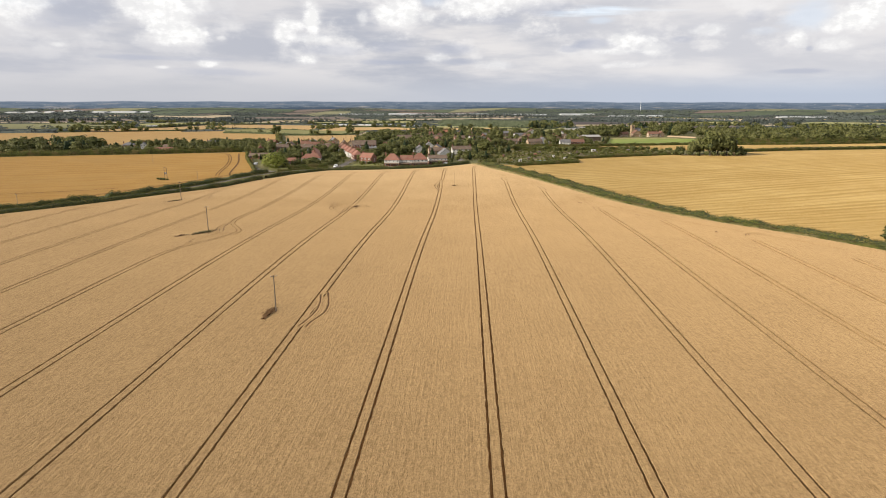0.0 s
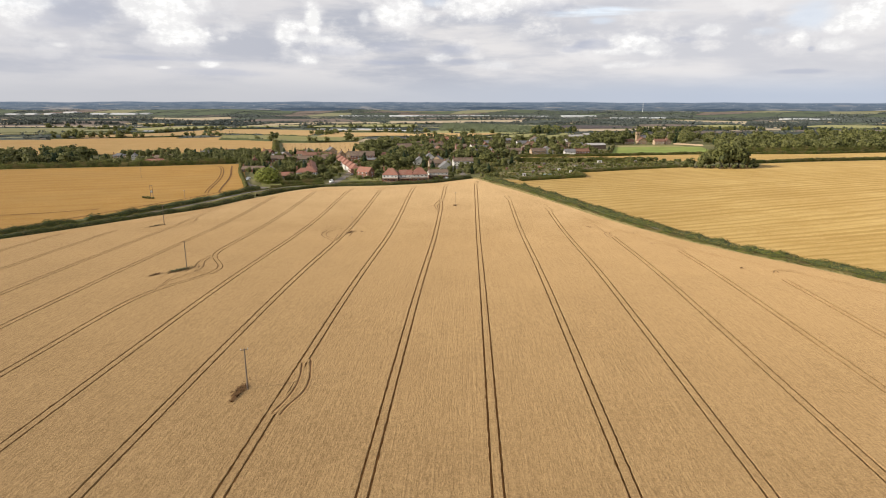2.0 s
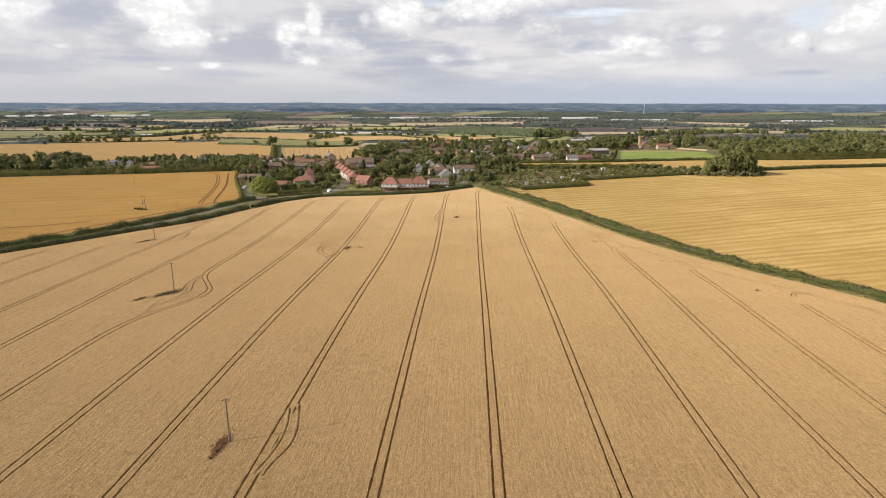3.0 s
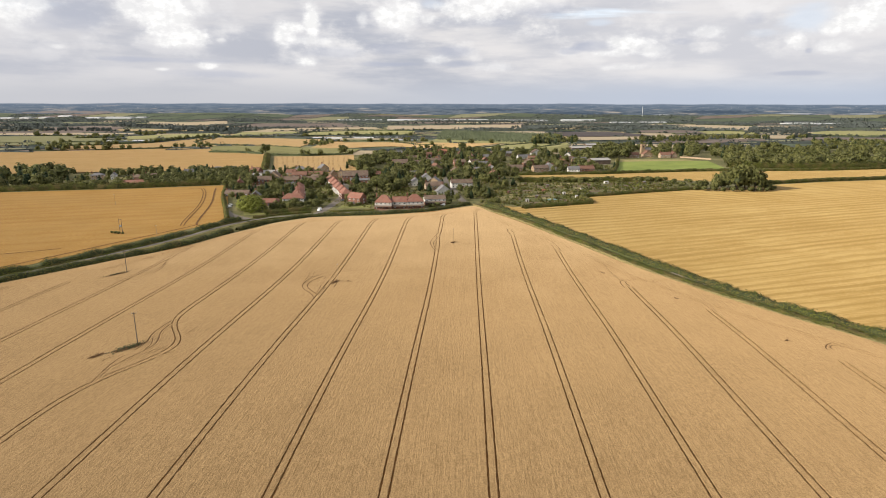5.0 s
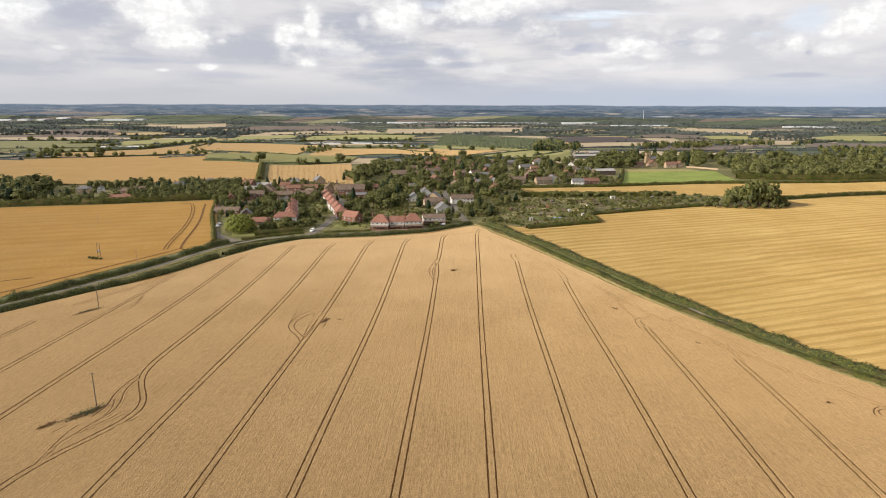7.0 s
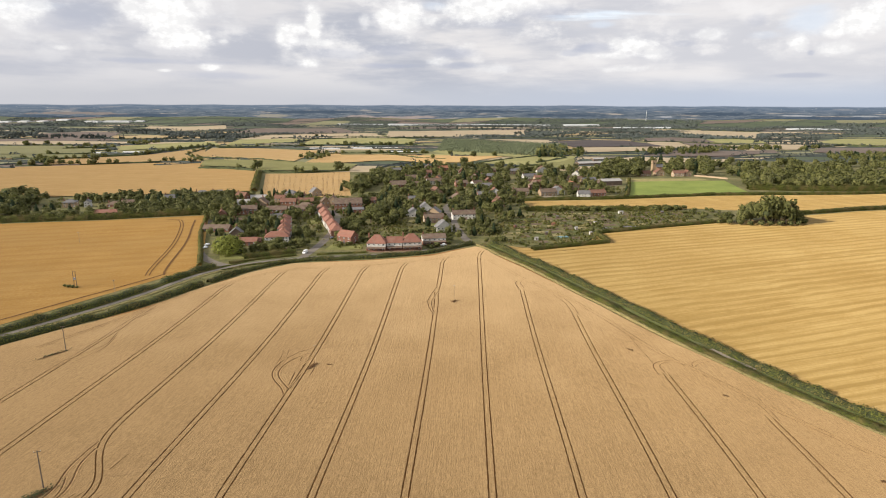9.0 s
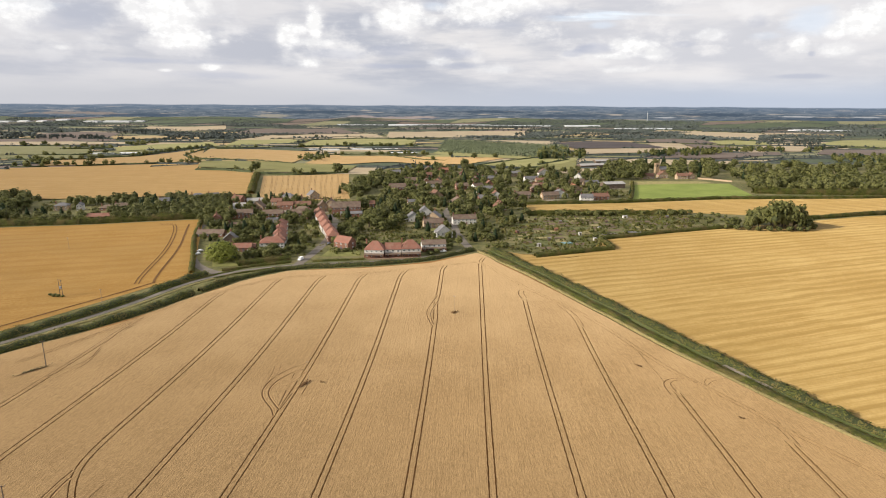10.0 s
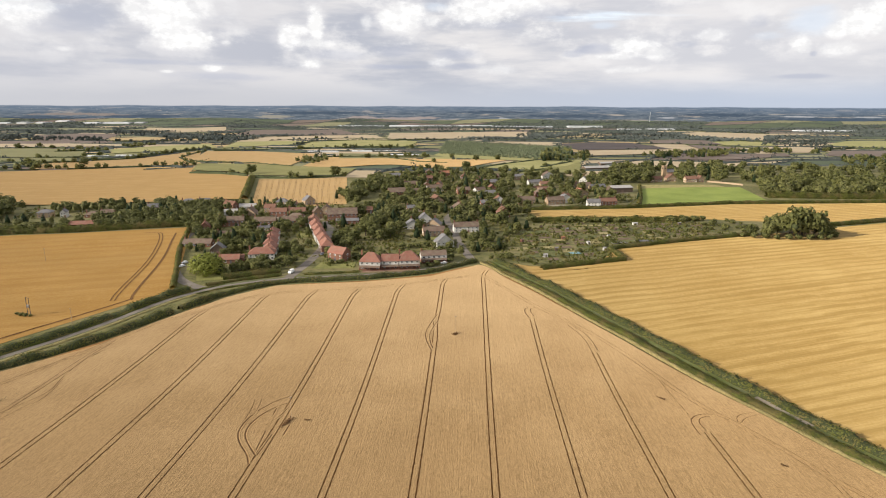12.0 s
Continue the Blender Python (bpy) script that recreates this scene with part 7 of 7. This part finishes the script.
grove([(-317, 1197), (-270, 1201), (-270, 1277), (-299, 1363), (-340, 1284)], 16, 8, 13, VALE_KINDS, "vale woods", 0.6, "vale_woods")
grove([(365, 1413), (485, 1424), (611, 1527), (659, 1668), (497, 1597), (391, 1505)], 70, 10, 15, VALE_KINDS, "vale woods", 0.6, "vale_woods")
grove([(632, 1571), (782, 1641), (851, 1774), (750, 1809)], 40, 9, 14, VALE_KINDS, "vale woods", 0.6, "vale_woods")
grove([(141, 1301), (239, 1310), (264, 1494), (219, 1614), (150, 1483)], 60, 12, 17, VALE_KINDS, "vale woods", 0.6, "vale_woods")
grove([(783, 1570), (987, 1807), (1094, 2015), (920, 1792)], 30, 9, 14, VALE_KINDS, "vale woods", 0.6, "vale_woods")
grove([(679, 1285), (815, 1250), (940, 1421), (769, 1419)], 60, 10, 15, VALE_KINDS, "vale woods", 0.6, "vale_woods")
grove([(862, 1985), (1059, 2013), (1359, 2471), (1101, 2411)], 60, 9, 14, VALE_KINDS, "vale woods", 0.6, "vale_woods")
grove([(-1563, 2002), (-1444, 2040), (-1780, 2484), (-2011, 2537)], 60, 10, 15, VALE_KINDS, "vale woods", 0.6, "vale_woods")
grove([(-1425, 2040), (-1203, 2075), (-1365, 2336), (-1570, 2262)], 60, 10, 15, VALE_KINDS, "vale woods", 0.6, "vale_woods")
grove([(-1040, 2163), (-807, 2385), (-1012, 2956), (-1340, 2798)], 150, 10, 16, VALE_KINDS, "vale woods", 0.6, "vale_woods")
grove([(-1527, 2677), (-1280, 2677), (-1539, 3135), (-2005, 3500)], 60, 10, 16, VALE_KINDS, "vale woods", 0.6, "vale_woods")
grove([(-870, 1609), (-837, 1723), (-917, 1858), (-921, 1709)], 30, 8, 12, VALE_KINDS, "vale woods", 0.6, "vale_woods")
grove([(-716, 1080), (-685, 1083), (-730, 1139), (-756, 1126)], 14, 9, 13, VALE_KINDS, "vale woods", 0.6, "vale_woods")
grove([(379, 2540), (682, 2525), (940, 3424), (491, 3251)], 150, 8, 13, VALE_KINDS, "vale woods", 0.6, "vale_woods")
grove([(185, 2957), (406, 2708), (514, 3397), (300, 3359)], 70, 8, 13, VALE_KINDS, "vale woods", 0.6, "vale_woods")
grove([(-401, 3442), (514, 3397), (607, 3986), (-452, 3862)], 190, 8, 13, VALE_KINDS, "vale woods", 0.6, "vale_woods")
grove([(688, 2471), (823, 2558), (1052, 3268), (973, 3435)], 50, 8, 13, VALE_KINDS, "vale woods", 0.6, "vale_woods")
build_vale()


def rows_of_poplars():
    """A plantation of young poplars in straight rows."""
    g = random.Random(15)
    P, N, S = [], [], []
    for r in range(17):
        for c in range(60):
            u, v = c / 59, r / 16
            x = (-66 + 252 * u) * (1 - v) + (-69 + 331 * u) * v
            y = (1500 - 181 * u) * (1 - v) + (2015 - 307 * u) * v
            z = ground_z(x, y)
            for _ in range(9):
                q = g.random()
                P.append((x + g.gauss(0, 1.3), y + g.gauss(0, 1.3), z + 1.5 + 10 * q))
                N.append((g.gauss(0, 1), -1, 0.6))
                S.append(3.6 * (1.1 - 0.6 * q))
    tagged(new("poplar_plantation", leaf_mesh("poplar_plantation", P, N, S, M_POPLAR, 6)), "young poplars planted in straight rows", "plantation", kind="stuff")


rows_of_poplars()
for tx, ty, th in ((-4, 1138, 15), (14, 1317, 13), (56, 1336, 12), (-34, 1374, 11), (-326, 1033, 17), (-194, 1012, 17), (-210, 1747, 13), (-153, 1752, 13), (-205, 1356, 12), (-335, 1762, 14), (-593, 2473, 15), (-1111, 1587, 16), (-1093, 1638, 14), (-675, 1083, 11), (-662, 1156, 14)):
    place_tree("oak", tx, ty, th, label="dark round oak in a far field", group="field trees", wide=1.15)
grow_bulk("vale_woods", "woods and hedgerow trees across the vale")


def warehouse(x, y, w, d, h, turn, label, group, rise=3.0):
    ob = new("warehouse")
    ob.matrix_basis = pose(x, y, ground_z(x, y) - 0.3, 0, 0, turn)
    part("wall", mesh_of("wall", *box(w, d, h), M_SHED), ob)
    o = rise / 3
    part("roof", mesh_of("roof", [(-w / 2 - o, -d / 2 - o, h), (w / 2 + o, -d / 2 - o, h), (w / 2 + o, 0, h + rise), (-w / 2 - o, 0, h + rise), (-w / 2 - o, d / 2 + o, h), (w / 2 + o, d / 2 + o, h)], [(0, 1, 2, 3), (3, 2, 5, 4)], M_SHED), ob)
    tagged(ob, label, "warehouse", group)


M_SHED = material("white_cladding", (0.50, 0.51, 0.52), (0.60, 0.61, 0.62), 0.02, 0.2, rough=0.6, bump=0)
for x, y, w, h in ((-3370, 4420, 90, 12), (-3240, 4443, 70, 15), (-3120, 4470, 60, 13), (-3032, 4580, 90, 14), (-2740, 4470, 110, 15), (-2560, 4480, 190, 15), (-2400, 4490, 60, 12), (-346, 4266, 385, 13), (3, 4321, 308, 14), (361, 4258, 400, 14), (773, 4239, 230, 14), (978, 3882, 130, 12),
                   (1166, 3883, 159, 13), (2092, 3935, 182, 12), (2202, 3845, 189, 12), (-749, 4345, 319, 9)):
    warehouse(x, y, w, 90, h * 0.62, vale_rnd.uniform(-4, 4), "long white distribution warehouse far in the vale", "far warehouses")
for x, y, w, h in ((-342, 1550, 72, 3), (-258, 1587, 54, 3), (-199, 1595, 55, 3), (-140, 1451, 63, 2.5), (-761, 1348, 50, 2.5), (-708, 1370, 52, 2.5)):
    warehouse(x, y, w, 9, h, vale_rnd.uniform(-4, 4), "long low white farm shed in the valley bottom", "valley sheds", 1.2)
mast = tagged(new("mast"), "tall slim pale mast far in the vale", "mast")
mast.matrix_basis = pose(1345, 4720, ground_z(1345, 4720))
part("shaft", mesh_of("shaft", *tube((0, 0, -1), (0, 0, 74), 1.7, 1.0, 8), M_SHED), mast)
part("platform", mesh_of("platform", *tube((0, 0, 60), (0, 0, 63), 2.6, 2.6, 8), M_SHED), mast)
